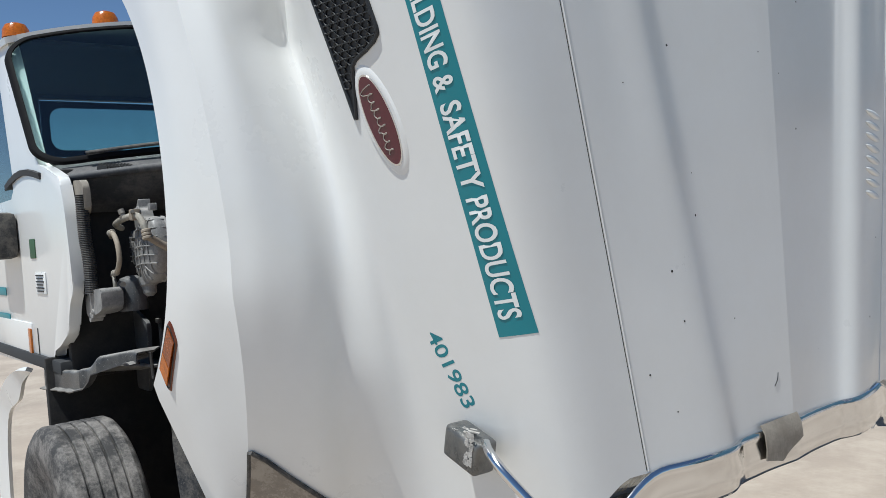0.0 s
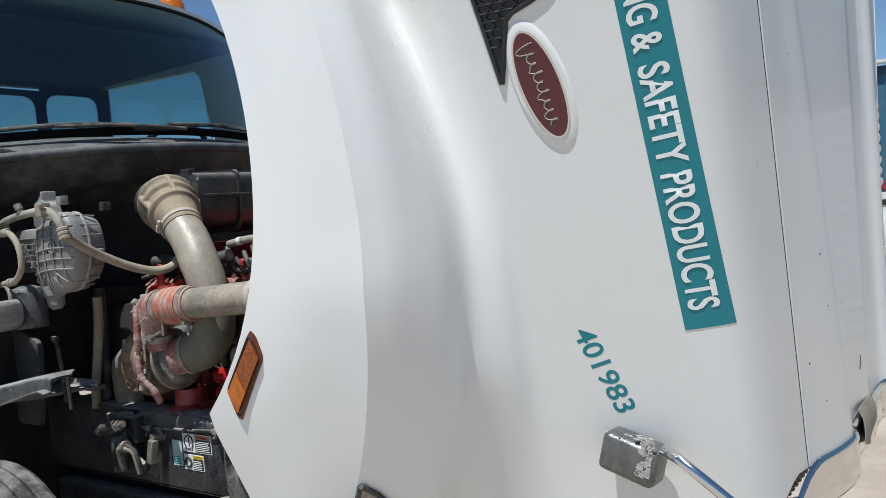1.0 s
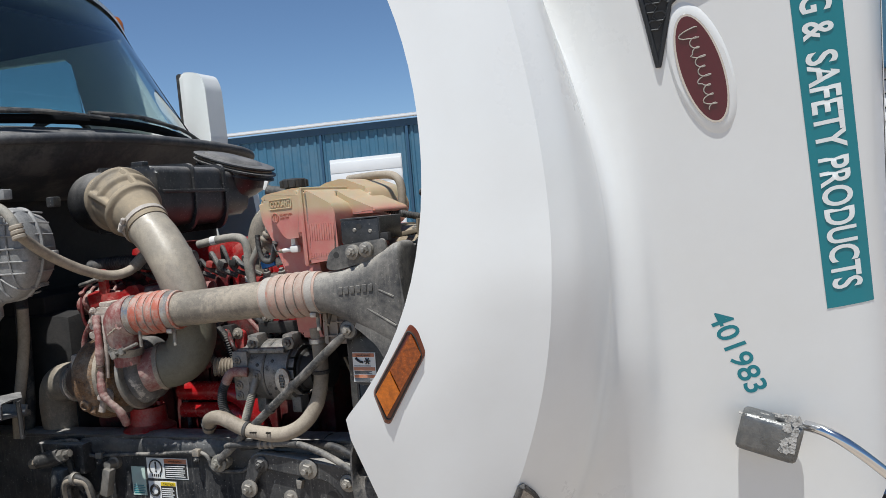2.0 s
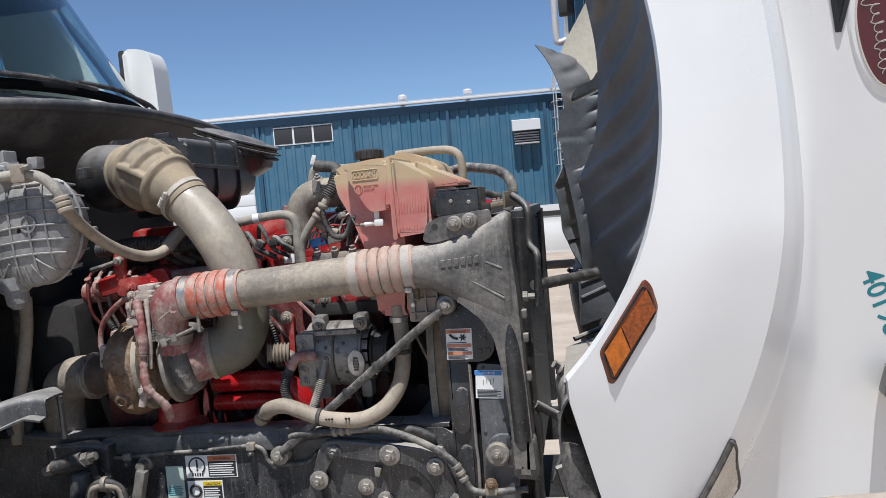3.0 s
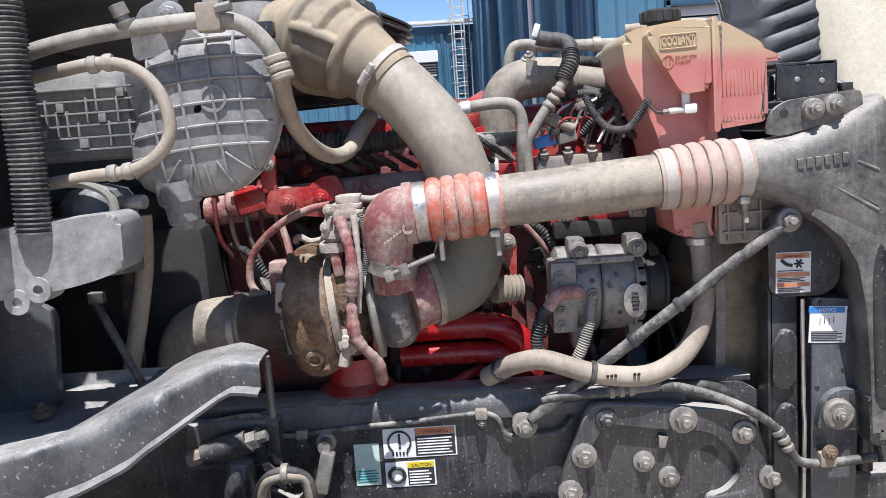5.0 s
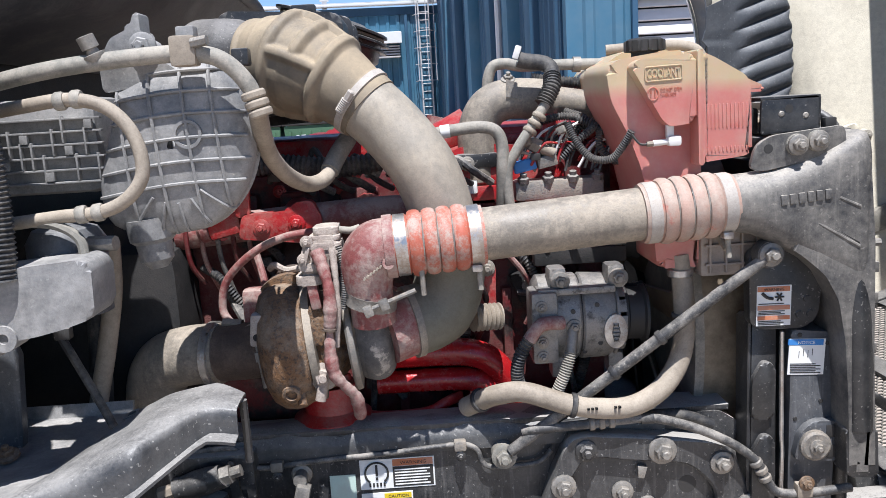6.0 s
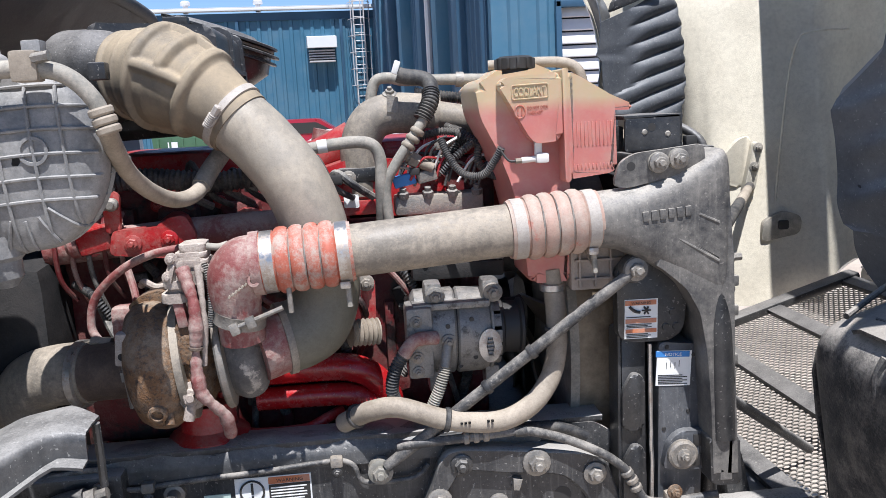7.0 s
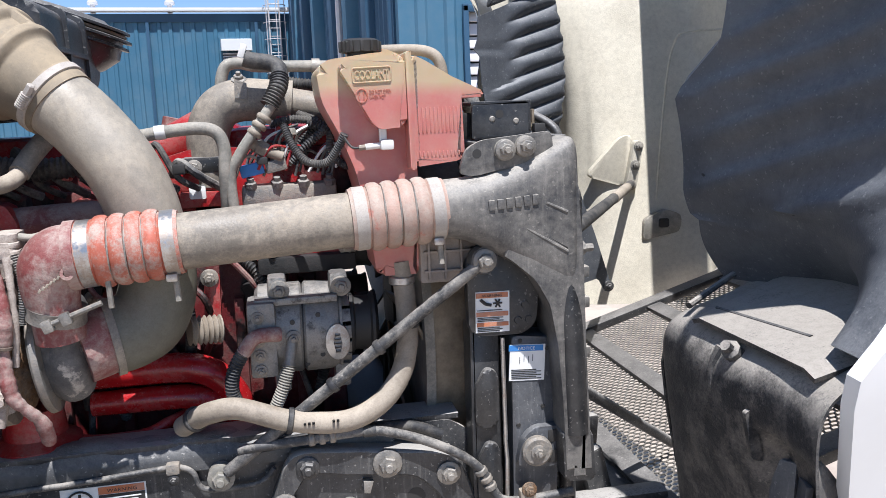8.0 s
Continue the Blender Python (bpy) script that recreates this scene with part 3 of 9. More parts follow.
# a red pickup and a white van parked before the shed
def parked(name, x, y, paint, label, length=4.6, roof=1.75):
    c = thing(name, (x, y, 0), label, "vehicle")
    body = rounded([(x - length / 2, 0.35), (x + length / 2, 0.35), (x + length / 2, 0.95), (x + length / 2 - 1.0, 1.02), (x + length / 2 - 1.7, roof), (x - 0.9, roof), (x - 1.3, 1.05), (x - length / 2, 1.05)], 0.12)
    bd = part("body", plate(body, y - 0.85, 1.7, 0.06), paint, c)
    part("side_window", plate(rounded([(x - 1.0, 1.1), (x + length / 2 - 1.25, 1.1), (x + length / 2 - 1.75, roof - 0.1), (x - 0.8, roof - 0.1)], 0.08), y - 0.865, 0.03), "ink", bd)
    for wx in (x - length / 2 + 0.8, x + length / 2 - 0.85):
        part("wheel", turned((wx, y - 0.88, 0.34), (0, 1, 0), [(0.2, 0), (0.33, 0.02), (0.34, 0.1), (0.34, 0.2), (0.2, 0.22)], 20), "tyre", c)
    return c


parked("pickup", -4.2, 24.0, "vehicle_red", "red pickup parked before the blue shed", 3.9, 1.5)
parked("car", -2.7, 17.0, "paint", "white car parked in the yard", 4.2, 1.3)

# ---- the truck's tilted hood ----
Z_TIP = 1.262


def hood_x_edge(z):
    if z > 2.253:
        return -2.110 + 0.64 * (z - 2.253)
    d = z - 1.76
    return -1.917 - 0.6 * d * d - 0.8 * d ** 4 if z > Z_TIP else -2.115 + 0.22 * (Z_TIP - z)


def hood_side(x, z):
    return 1.141 - 0.2 * (z - 1.377) + 0.12 * (x + 1.28)


def hood_keys(z):
    """The hood's section at a height: (x, y) from the wheel-arch edge over the fender and the side to the middle of its top."""
    zc = min(z, 2.3)
    d = zc - 1.6
    bx = -1.705 - (0.27 if d > 0 else 0.48) * d * d
    by = 0.767 - 0.07 * max(0.0, z - 1.62) + 0.14 * max(0.0, 1.5 - z)
    ex = hood_x_edge(z)
    ey = 0.70 + 0.3 * max(0.0, Z_TIP - z)
    e = min(z, 2.08) - 1.5
    cx = -1.652 - 0.42 * e * e
    cy = 0.998 + 0.30 * max(0.0, 1.30 - z) ** 1.2 - 0.02 * max(0.0, z - 1.7)
    sx = -1.56 - 0.10 * max(0.0, z - 1.8)
    yE = 1.362 - 0.172 * (z - 1.38)
    fx = -1.098 - 0.025 * (z - 1.4)
    yF = 1.585 - 0.19 * (z - 1.42)
    return [(ex, ey, 1), (ex * 0.5 + bx * 0.5 - 0.004, ey * 0.52 + by * 0.48 - 0.014, 0), (bx - 0.012, by - 0.006, 1), (bx + 0.030, by + 0.055, 0), (bx * 0.4 + cx * 0.6 + 0.022, by * 0.4 + cy * 0.6, 0),
            (cx, cy, 0), (cx * 0.5 + sx * 0.5, cy * 0.42 + hood_side(sx, z) * 0.58, 0), (sx, hood_side(sx, z) - 0.004, 0), (-1.40, hood_side(-1.40, z), 0), (-1.235, hood_side(-1.235, z), 0),
            (-1.165, hood_side(-1.2, z) + 0.055, 0), (-1.134, yE, 0), (fx - 0.012, yE * 0.45 + yF * 0.55, 0), (fx, yF, 0), (fx - 0.019, yF + 0.075, 0), (fx - 0.022, yF + 0.14, 0), (-1.1105, MID - 0.10, 0), (-1.1025, MID, 1)]


N_KEYS = 18


def hood_floor(a):
    """The lower rim of the hood, along the section."""
    if a < 9:
        return 0.86
    return 0.86 + (1.05 - 0.86) * min(1.0, (a - 9) / 1.6) ** 0.7 if a < 11 else 1.05


HOOD_TOP = 2.62
SCREEN_TOP = 2.42


def hood_at(a, z):
    k = hood_keys(z)
    i = min(int(a), N_KEYS - 2)
    u = a - i
    p = [Vector(k[max(0, min(N_KEYS - 1, j))][:2]) for j in (i - 1, i, i + 1, i + 2)]
    if k[i][2]:
        p[0] = p[1] * 2 - p[2]
    if i + 1 < N_KEYS and k[i + 1][2]:
        p[3] = p[2] * 2 - p[1]
    q = 0.5 * (2 * p[1] + (p[2] - p[0]) * u + (2 * p[0] - 5 * p[1] + 4 * p[2] - p[3]) * u * u + (3 * p[1] - p[0] - 3 * p[2] + p[3]) * u ** 3)
    return Vector((q.x, q.y, z))


def hood_normal(a, z):
    du = hood_at(min(a + 0.02, N_KEYS - 1), z) - hood_at(max(a - 0.02, 0), z)
    dv = hood_at(a, z + 0.01) - hood_at(a, z - 0.01)
    n = du.cross(dv).normalized()
    return n if n.dot(Vector((0.55, -1.0, 0))) > 0 else -n


def hood_point(a, z, off=0.0):
    return hood_at(a, z) + hood_normal(a, z) * off


def side_a(x, z):
    """Where along the section the hood's side has this x."""
    lo, hi = 5.0, 11.0
    for _ in range(30):
        m = (lo + hi) / 2
        if hood_at(m, z).x < x:
            lo = m
        else:
            hi = m
    return lo


def mirrored(p):
    return Vector((p[0], 2 * MID - p[1], p[2]))


hood = thing("hood", (-1.5, MID, 0.86), "white truck hood tilted forward open, teal lettering on its side", "hood")
STEPS = [i / 6 for i in range(6 * (N_KEYS - 1) + 1)]


def hood_shell(off):
    """One skin of the hood from edge to edge, both halves, set off from the outer surface."""
    rows = []
    for i in range(41):
        v = i / 40
        half = []
        for a in STEPS:
            top = HOOD_TOP - 0.125 * max(0.0, 1 - a / 4)
            z = hood_floor(a) + v * (top - hood_floor(a))
            half.append(hood_at(a, z) + hood_normal(a, z) * off * (1 - 0.8 * max(0.0, min(1.0, (z - 2.0) / 0.12)) if a < 8 else 1))
        rows.append(half + [mirrored(p) for p in half[-2::-1]])
    return rows


outer = hood_shell(0.0)
inner = hood_shell(-0.022)
halves = sheet([r[:len(STEPS)] for r in outer])
far_half = bpy.data.meshes.new("far_half")
sheet([r[len(STEPS) - 1:] for r in outer]).to_mesh(far_half)
halves.from_mesh(far_half)
bpy.data.meshes.remove(far_half)
part("outer_skin", halves, "paint", hood, "glossy white painted fibreglass", 30)
part("inner_skin", sheet(inner), "cream", hood, "cream unpainted inner shell", 30)
# the rim that joins both skins
bm = bmesh.new()
loop_o = outer[0] + [r[-1] for r in outer[1:]] + outer[-1][-2::-1] + [r[0] for r in outer[-2:0:-1]]
loop_i = inner[0] + [r[-1] for r in inner[1:]] + inner[-1][-2::-1] + [r[0] for r in inner[-2:0:-1]]
vo, vi = [bm.verts.new(p) for p in loop_o], [bm.verts.new(p) for p in loop_i]
for k in range(len(vo)):
    j = (k + 1) % len(vo)
    bm.faces.new((vo[k], vo[j], vi[j], vi[k]))
part("rim", bm, "paint", hood)
# unseen strip inside the cowl end, added to shade the far inner wall
rows = []
for i in range(41):
    y = 1.22 + (2 * MID - 2.44) * i / 40
    rows.append([(-1.365, y, 2.575), (-1.26, y, 2.585), (-1.15, y, 2.59)])
part("shadow_strip", sheet(rows, 0.02), "cream", hood)
# pressed panel line on the far inner wall
part("pressed_bead", pipe([(-1.400, 2.775, 1.03), (-1.385, 2.765, 1.25), (-1.362, 2.735, 1.68), (-1.345, 2.70, 1.83), (-1.31, 2.675, 1.862), (-1.20, 2.62, 1.862)], 0.004, 6, 6), "cream", hood)
# panel seams either side of the top
for side in (False, True):
    bm = bmesh.new()
    pts = [hood_point(11, 1.055 + (HOOD_TOP - 1.06) * k / 30, 0.0006) for k in range(31)]
    sweep(bm, [mirrored(p) for p in pts] if side else pts, 0.0022, 6, 0)
    part("seam_bead", bm, "paint", hood)
    bm = bmesh.new()
    pts = [hood_point(10.97, 1.055 + (HOOD_TOP - 1.06) * k / 30, 0.0004) for k in range(31)]
    sweep(bm, [mirrored(p) for p in pts] if side else pts, 0.0009, 6, 0)
    part("seam_gap", bm, "ink", hood)


def on_hood(me, mat, name, place, off, parent=hood, label=""):
    """Lays a flat mesh on the hood: place turns its x, y into (a, z)."""
    bm = bmesh.new()
    bm.from_mesh(me)
    bpy.data.meshes.remove(me)
    bmesh.ops.triangulate(bm, faces=bm.faces[:])
    for v in bm.verts:
        a, z = place(v.co.x, v.co.y)
        v.co = hood_point(a, z, off + v.co.z)
    return part(name, bm, mat, parent, label)


# pressed louvres on the far side of the top, and stone chips in the paint
for k in range(8):
    z = 1.842 - 0.034 * k
    bm = bmesh.new()
    rings = []
    for i in range(13):
        u = i / 12
        w = math.sin(math.pi * min(1.0, u * 0.94 + 0.06)) ** 0.7
        ring = []
        for q in range(9):
            t = math.pi * q / 8
            c = mirrored(hood_at(11.25 + 1.15 * u, z + 0.020 * u + 0.0105 * w * math.cos(t)))
            ring.append(bm.verts.new(c + Vector((0.0105 * w * u ** 0.6 * math.sin(t) + 0.0004, 0, 0))))
        rings.append(ring)
    for p, q in zip(rings, rings[1:]):
        for j in range(8):
            bm.faces.new((p[j], p[j + 1], q[j + 1], q[j]))
    part("pressed_louvre", bm, "paint", hood)
rnd = random.Random(31)
for k in range(15):
    a, z = rnd.uniform(11.3, 16.6), rnd.uniform(1.15, 2.15)
    c, n = hood_point(a, z, 0.0), hood_normal(a, z)
    if rnd.random() < 0.35:
        c, n = mirrored(c), Vector((n.x, -n.y, n.z))
    r = rnd.uniform(0.0016, 0.0036)
    part("paint_chip", turned(c, n, [(r, -0.001), (r * 0.9, 0.0004)], 6), "ink", hood)
part("scratch", pipe([hood_point(16.3, 1.155, 0.0004), hood_point(16.42, 1.17, 0.0005), hood_point(16.46, 1.187, 0.0004)], 0.0012, 5), "ink", hood)


def strip_x(z):
    return -1.272 - 0.066 * (z - 1.38)


def strip_place(u, w):
    """u metres down the strip from its lower end upwards, w metres across it towards the hood's top."""
    z = 1.378 + u * 0.955 + w * 0.12
    return side_a(strip_x(z) + w * 0.965, z), z


def grid_mesh(u0, u1, w0, w1, nu, nw):
    bm = bmesh.new()
    g = [[bm.verts.new((u0 + (u1 - u0) * i / nu, w0 + (w1 - w0) * j / nw, 0)) for j in range(nw + 1)] for i in range(nu + 1)]
    for i in range(nu):
        for j in range(nw):
            bm.faces.new((g[i][j], g[i + 1][j], g[i + 1][j + 1], g[i][j + 1]))
    me = bpy.data.meshes.new("grid")
    bm.to_mesh(me)
    bm.free()
    return me


banner = on_hood(grid_mesh(0.0, 1.02, 0.0, 0.089, 40, 8), "teal", "banner", strip_place, 0.0008, hood, "teal vinyl banner with white capitals")
# each word from its start, high on the strip, to its end; capitals stand with their feet towards the fender
for word, start, end in (("WELDING", 0.792, 0.572), ("&", 0.556, 0.523), ("SAFETY", 0.500, 0.316), ("PRODUCTS", 0.301, 0.037)):
    words = text_mesh(word, 0.076, 1.0, 0.0, 0.0016)
    xs = [v.co.x for v in words.vertices]
    k = (start - end) / (max(xs) - min(xs))
    for v in words.vertices:
        v.co = Vector((start - (v.co.x - min(xs)) * k, 0.0165 + v.co.y, 0))
    on_hood(words, "letter", "banner_word", strip_place, 0.0021, banner)


def number_place(u, w):
    z = 1.374 - u * 0.925 + w * 0.33
    return side_a(-1.494 + u * 0.36 + w * 0.93, z), z


digits = text_mesh("401983", 0.060, 1.0, 0.0, 0.0008)
xs = [v.co.x for v in digits.vertices]
k = 0.184 / (max(xs) - min(xs))
for v in digits.vertices:
    v.co = Vector((v.co.x * k, v.co.y * 1.05, 0))
on_hood(digits, "teal", "unit_number", number_place, 0.0004, hood, "teal unit number")

# oval badge in a raised ring, below the side intake screen
BC = (-1.4685, 1.8545)


def badge_place(u, w):
    z = BC[1] - u * 0.985 + w * 0.20
    return side_a(BC[0] + u * 0.235 + w * 0.975, z), z


def oval_mesh(ru, rw, h, dome=0.0, rim=0.0, n=40):
    bm = bmesh.new()
    rings = []
    for q, zz in ((0.0, h + dome), (0.5, h + dome * 0.75), (0.9, h + dome * 0.15), (1.0, h), (1.0 + rim, 0.0)):
        rings.append([bm.verts.new((ru * max(q, 0.001) * math.cos(t), rw * max(q, 0.001) * math.sin(t), zz)) for t in (2 * math.pi * k / n for k in range(n))])
    for p, q in zip(rings, rings[1:]):
        for k in range(n):
            bm.faces.new((p[k], p[(k + 1) % n], q[(k + 1) % n], q[k]))
    me = bpy.data.meshes.new("oval")
    bm.to_mesh(me)
    bm.free()
    return me


badge = on_hood(oval_mesh(0.112, 0.049, 0.004, 0.0, 0.10), "paint", "badge_ring", badge_place, 0.0, hood, "raised white oval ring")
on_hood(oval_mesh(0.1015, 0.0400, 0.0058, 0.0, 0.03), "chrome", "badge_bezel", badge_place, 0.0, badge)
on_hood(oval_mesh(0.0975, 0.0362, 0.0066, 0.0006, 0.02), "maroon", "badge_face", badge_place, 0.0, badge, "maroon enamel oval")
# the badge's script as a plain looping line
script = bmesh.new()
pts = []
for k in range(150):
    t = k / 149
    ph = t * 2 * math.pi * 8.5
    high = 0.0075 * (1.0 + 0.8 * (math.sin(t * 23.0) > 0.55)) * (1.7 if t < 0.08 else 1.0)
    p = badge_place(-0.074 + 0.148 * t - 0.0045 * math.sin(ph), high * math.cos(ph) + 0.002 - 0.004 * t)
    pts.append(hood_point(p[0], p[1], 0.0078))
sweep(script, pts, 0.0011, 6, 0)
part("badge_script", script, "band_dusty", badge)


# side intake: dark recessed screen that narrows to a point beside the badge
def screen_edges(z):
    """x of the screen's two edges at a height."""
    lo = -1.545 - 0.155 * (z - 1.868) - 0.05 * (z - 1.868) ** 2
    if z < 1.985:
        hi = lo + 0.002 + 0.42 * (z - 1.868)
    else:
        u = min(1.0, (z - 1.985) / 0.05)
        hi = lo + 0.051 + 0.105 * math.sin(u * math.pi / 2) + 0.02 * max(0.0, z - 2.03)
    return lo, hi


rows = []
for i in range(41):
    z = 1.868 + (SCREEN_TOP - 0.02 - 1.868) * (i / 40) ** 1.3
    lo, hi = screen_edges(z)
    rows.append([hood_point(side_a(lo + (hi - lo) * j / 10, z), z, 0.0016) for j in range(11)])
screen = part("intake_screen", sheet(rows), "screen_black", hood, "dark honeycomb side intake screen")
hexes = bmesh.new()
for r in range(34):
    for c in range(9):
        z = 1.88 + r * 0.0155
        lo, hi = screen_edges(z)
        x = -1.66 + (c + 0.5 * (r % 2)) * 0.034 + 0.0
        x = lo + 0.012 + (c + 0.5 * (r % 2)) * 0.026
        if x > hi - 0.010:
            continue
        pts = [hood_point(side_a(x + 0.0125 * math.cos(t), z + 0.0095 * math.sin(t)), z + 0.0095 * math.sin(t), 0.004) for t in (math.pi * q / 3 for q in range(7))]
        sweep(hexes, pts, 0.0022, 4, 0, None, False)
part("screen_mesh", hexes, "screen_black", screen, kind="stuff")
bm = bmesh.new()
zs = [1.868 + (SCREEN_TOP - 0.03 - 1.868) * (i / 40) ** 1.3 for i in range(41)]
loop = [hood_point(side_a(screen_edges(z)[0], z), z, 0.002) for z in zs[::-1]] + [hood_point(side_a(screen_edges(z)[1], z), z, 0.002) for z in zs]
sweep(bm, loop, 0.005, 8, 0)
part("screen_rim", bm, "screen_black", screen)

# amber side marker on the fender
def marker_bm(poly, h0, h1):
    bm = bmesh.new()
    lo, hi = [], []
    cx, cz = sum(p[0] for p in poly) / len(poly), sum(p[1] for p in poly) / len(poly)
    for x, z in poly:
        for lst, h, k in ((lo, h0, 1.0), (hi, h1, 0.93)):
            xx, zz = cx + (x - cx) * k, cz + (z - cz) * k
            lst.append(bm.verts.new(hood_point(fender_a(xx, zz), zz, h)))
    n = len(poly)
    bm.faces.new(lo), bm.faces.new(hi[::-1])
    for k in range(n):
        bm.faces.new((lo[k], lo[(k + 1) % n], hi[(k + 1) % n], hi[k]))
    return bm


def fender_a(x, z):
    lo, hi = 0.0, 2.0
    for _ in range(30):
        m = (lo + hi) / 2
        if hood_at(m, z).x < x:
            lo = m
        else:
            hi = m
    return lo


MARK = rounded([(-1.966, 1.442), (-1.954, 1.428), (-1.944, 1.386), (-2.028, 1.257), (-2.038, 1.259), (-2.051, 1.318)], 0.010)
marker = part("side_marker", marker_bm(MARK, 0.0, 0.0045), "amber_dark", hood, "amber side marker lamp")


def shrunk(poly, k):
    cx, cz = -1.998, 1.348
    return [(cx + (x - cx) * k, cz + (z - cz) * k) for x, z in poly]


rimmed = bmesh.new()
sweep(rimmed, [hood_point(fender_a(x, z), z, 0.0046) for x, z in shrunk(MARK + MARK[:1], 0.88)], 0.0016, 6, 0)
part("marker_groove", rimmed, "ink", marker)


def lens_patch(u0, u1):
    """A part of the marker's face, u along it from its upper to its lower end."""
    rows = []
    for i in range(9):
        u = u0 + (u1 - u0) * i / 8
        row = []
        for j in range(5):
            v = 0.13 + 0.74 * j / 4
            x = (-1.963 + (-2.049 + 1.963) * u) * (1 - v) + (-1.945 + (-2.031 + 1.945) * u) * v
            z = (1.436 + (1.320 - 1.436) * u) * (1 - v) + (1.386 + (1.262 - 1.386) * u) * v
            row.append(hood_point(fender_a(x, z), z, 0.0062))
        rows.append(row)
    return sheet(rows, 0.003)


part("lens", lens_patch(0.60, 0.95), "amber", marker, "bright amber lens half")
part("reflector", lens_patch(0.05, 0.58), "amber_reflex", marker, "honeycomb amber reflector")

# headlamp set into the fender's lower end
rows = []
for i in range(13):
    v = i / 12
    z = 1.118 - 0.24 * v
    a0, a1 = 2.05, 2.10 + 2.9 * min(1.0, v * 1.15) ** 0.75
    rows.append([hood_point(a0 + (a1 - a0) * j / 12, z - 0.05 * (j / 12) * v, 0.006) for j in range(13)])
lamp = part("headlamp", sheet(rows, 0.004), "lamp_glass", hood, "hazed clear headlamp lens in dark surround")
bm = bmesh.new()
sweep(bm, [r[-1] for r in rows[::-1]] + [r[0] for r in rows], 0.006, 8, 0)
part("lamp_surround", bm, "rubber", lamp)

# chrome crown along the nose
half = []
for k in range(41):
    a = 10.55 + (N_KEYS - 1 - 10.55) * k / 40
    e = max(0.0, 1 - k / 5)
    drop = 0.05 * e ** 2
    col = []
    for z, off in ((1.060, 0.003), (1.057, 0.010), (1.048, 0.0125), (1.036, 0.009), (1.00, 0.012), (0.965, 0.010), (0.952, 0.002), (0.948, -0.03)):
        p = hood_point(a, 1.052, off)
        col.append(Vector((p.x, p.y, z - drop)))
    half.append(col)
crown = part("grille_crown", sheet(half + [[mirrored(p) for p in c] for c in half[-2::-1]], 0.004), "chrome", hood, "chrome grille crown along the nose", 60)
flap = []
for i in range(13):
    u = i / 12
    y = 1.815 + 0.17 * u
    hang = 0.085 - 0.055 * abs(u - 0.45) ** 0.8 - 0.02 * u
    flap.append([(-1.104, y, 1.074), (-1.0935, y, 1.052),
                 (-1.0925 + 0.002 * math.sin(u * 6 + 1), y, 1.045 - hang * 0.5), (-1.0935 + 0.003 * math.sin(u * 8), y, 1.045 - hang)])
part("crown_clip", sheet(flap, 0.003), "flap", hood, "dull brown flap draped over the crown")

# honeycomb grille, now facing down
def grille_p(x, y, off=0.0):
    return Vector((x, y, 0.985 - 0.30 * (-1.15 - x) + off))


verts, faces = [], []


def bar(p, q, w, h):
    d = (q - p).normalized()
    s = Vector((-d.y, d.x, 0)) * w
    i = len(verts)
    for b in (p, q):
        for off in (-s, s):
            verts.append(tuple(b + off))
            verts.append(tuple(b + off + Vector((0, 0, h))))
    faces.extend([(i, i + 1, i + 5, i + 4), (i + 2, i + 6, i + 7, i + 3), (i + 1, i + 3, i + 7, i + 5), (i, i + 4, i + 6, i + 2)])


P_HEX = 0.0105
cols_n, rows_n = int(1.14 / (P_HEX * 1.5)), int(0.82 / (P_HEX * 1.732))
for c in range(cols_n):
    for r in range(rows_n):
        y = 1.40 + c * P_HEX * 1.5
        x = -2.00 + (r + 0.5 * (c % 2)) * P_HEX * 1.732
        pts = [grille_p(x + P_HEX * math.sin(math.pi * q / 3), y + P_HEX * math.cos(math.pi * q / 3)) for q in range(4)]
        for q in range(3):
            bar(pts[q], pts[q + 1], 0.0016, 0.004)
me = bpy.data.meshes.new("grille_mesh")
me.from_pydata(verts, [], faces)
grille = thing("grille", (-1.6, MID, 0.9), "black honeycomb grille facing the ground in a grey surround", "grille")
part_mesh("mesh", me, "steel", grille, kind="stuff", sharp=20)
for x in (-1.22, -1.50, -1.76, -2.00):
    bm = bmesh.new()
    a, b = grille_p(x, 1.36, 0.012), grille_p(x, 2.58, 0.012)
    box(bm, (a + b) / 2, (0.055, 1.22, 0.018), 0.005, (0, -16.7, 0))
    part("crossbar", bm, "black", grille)
for y in (1.37, 2.57):
    bm = bmesh.new()
    box(bm, grille_p(-1.60, y, 0.014), (0.88, 0.07, 0.03), 0.008, (0, -16.7, 0))
    part("side_bar", bm, "black", grille)
part("cross_rod", pipe([(-2.22, 1.42, 1.045), (-2.06, 1.51, 0.922), (-1.90, 1.60, 0.80)], 0.012, 10), "chassis", grille)
part("cross_rod", pipe([(-2.10, 1.02, 0.64), (-1.94, 1.36, 0.80), (-1.84, 1.60, 0.86)], 0.012, 10), "chassis", grille)

# wheel-arch liners under both fenders
def liner_lean(z):
    """How far the liner's inner edge leans back from the arch's edge."""
    for z0, v0, z1, v1 in ((1.28, 0.02, 1.405, 0.052), (1.405, 0.052, 1.62, 0.142), (1.62, 0.142, 1.71, 0.108), (1.71, 0.108, 1.90, 0.080), (1.90, 0.080, 2.4, 0.02)):
        if z <= z1:
            return v0 + (v1 - v0) * max(0.0, z - z0) / (z1 - z0)
    return 0.02


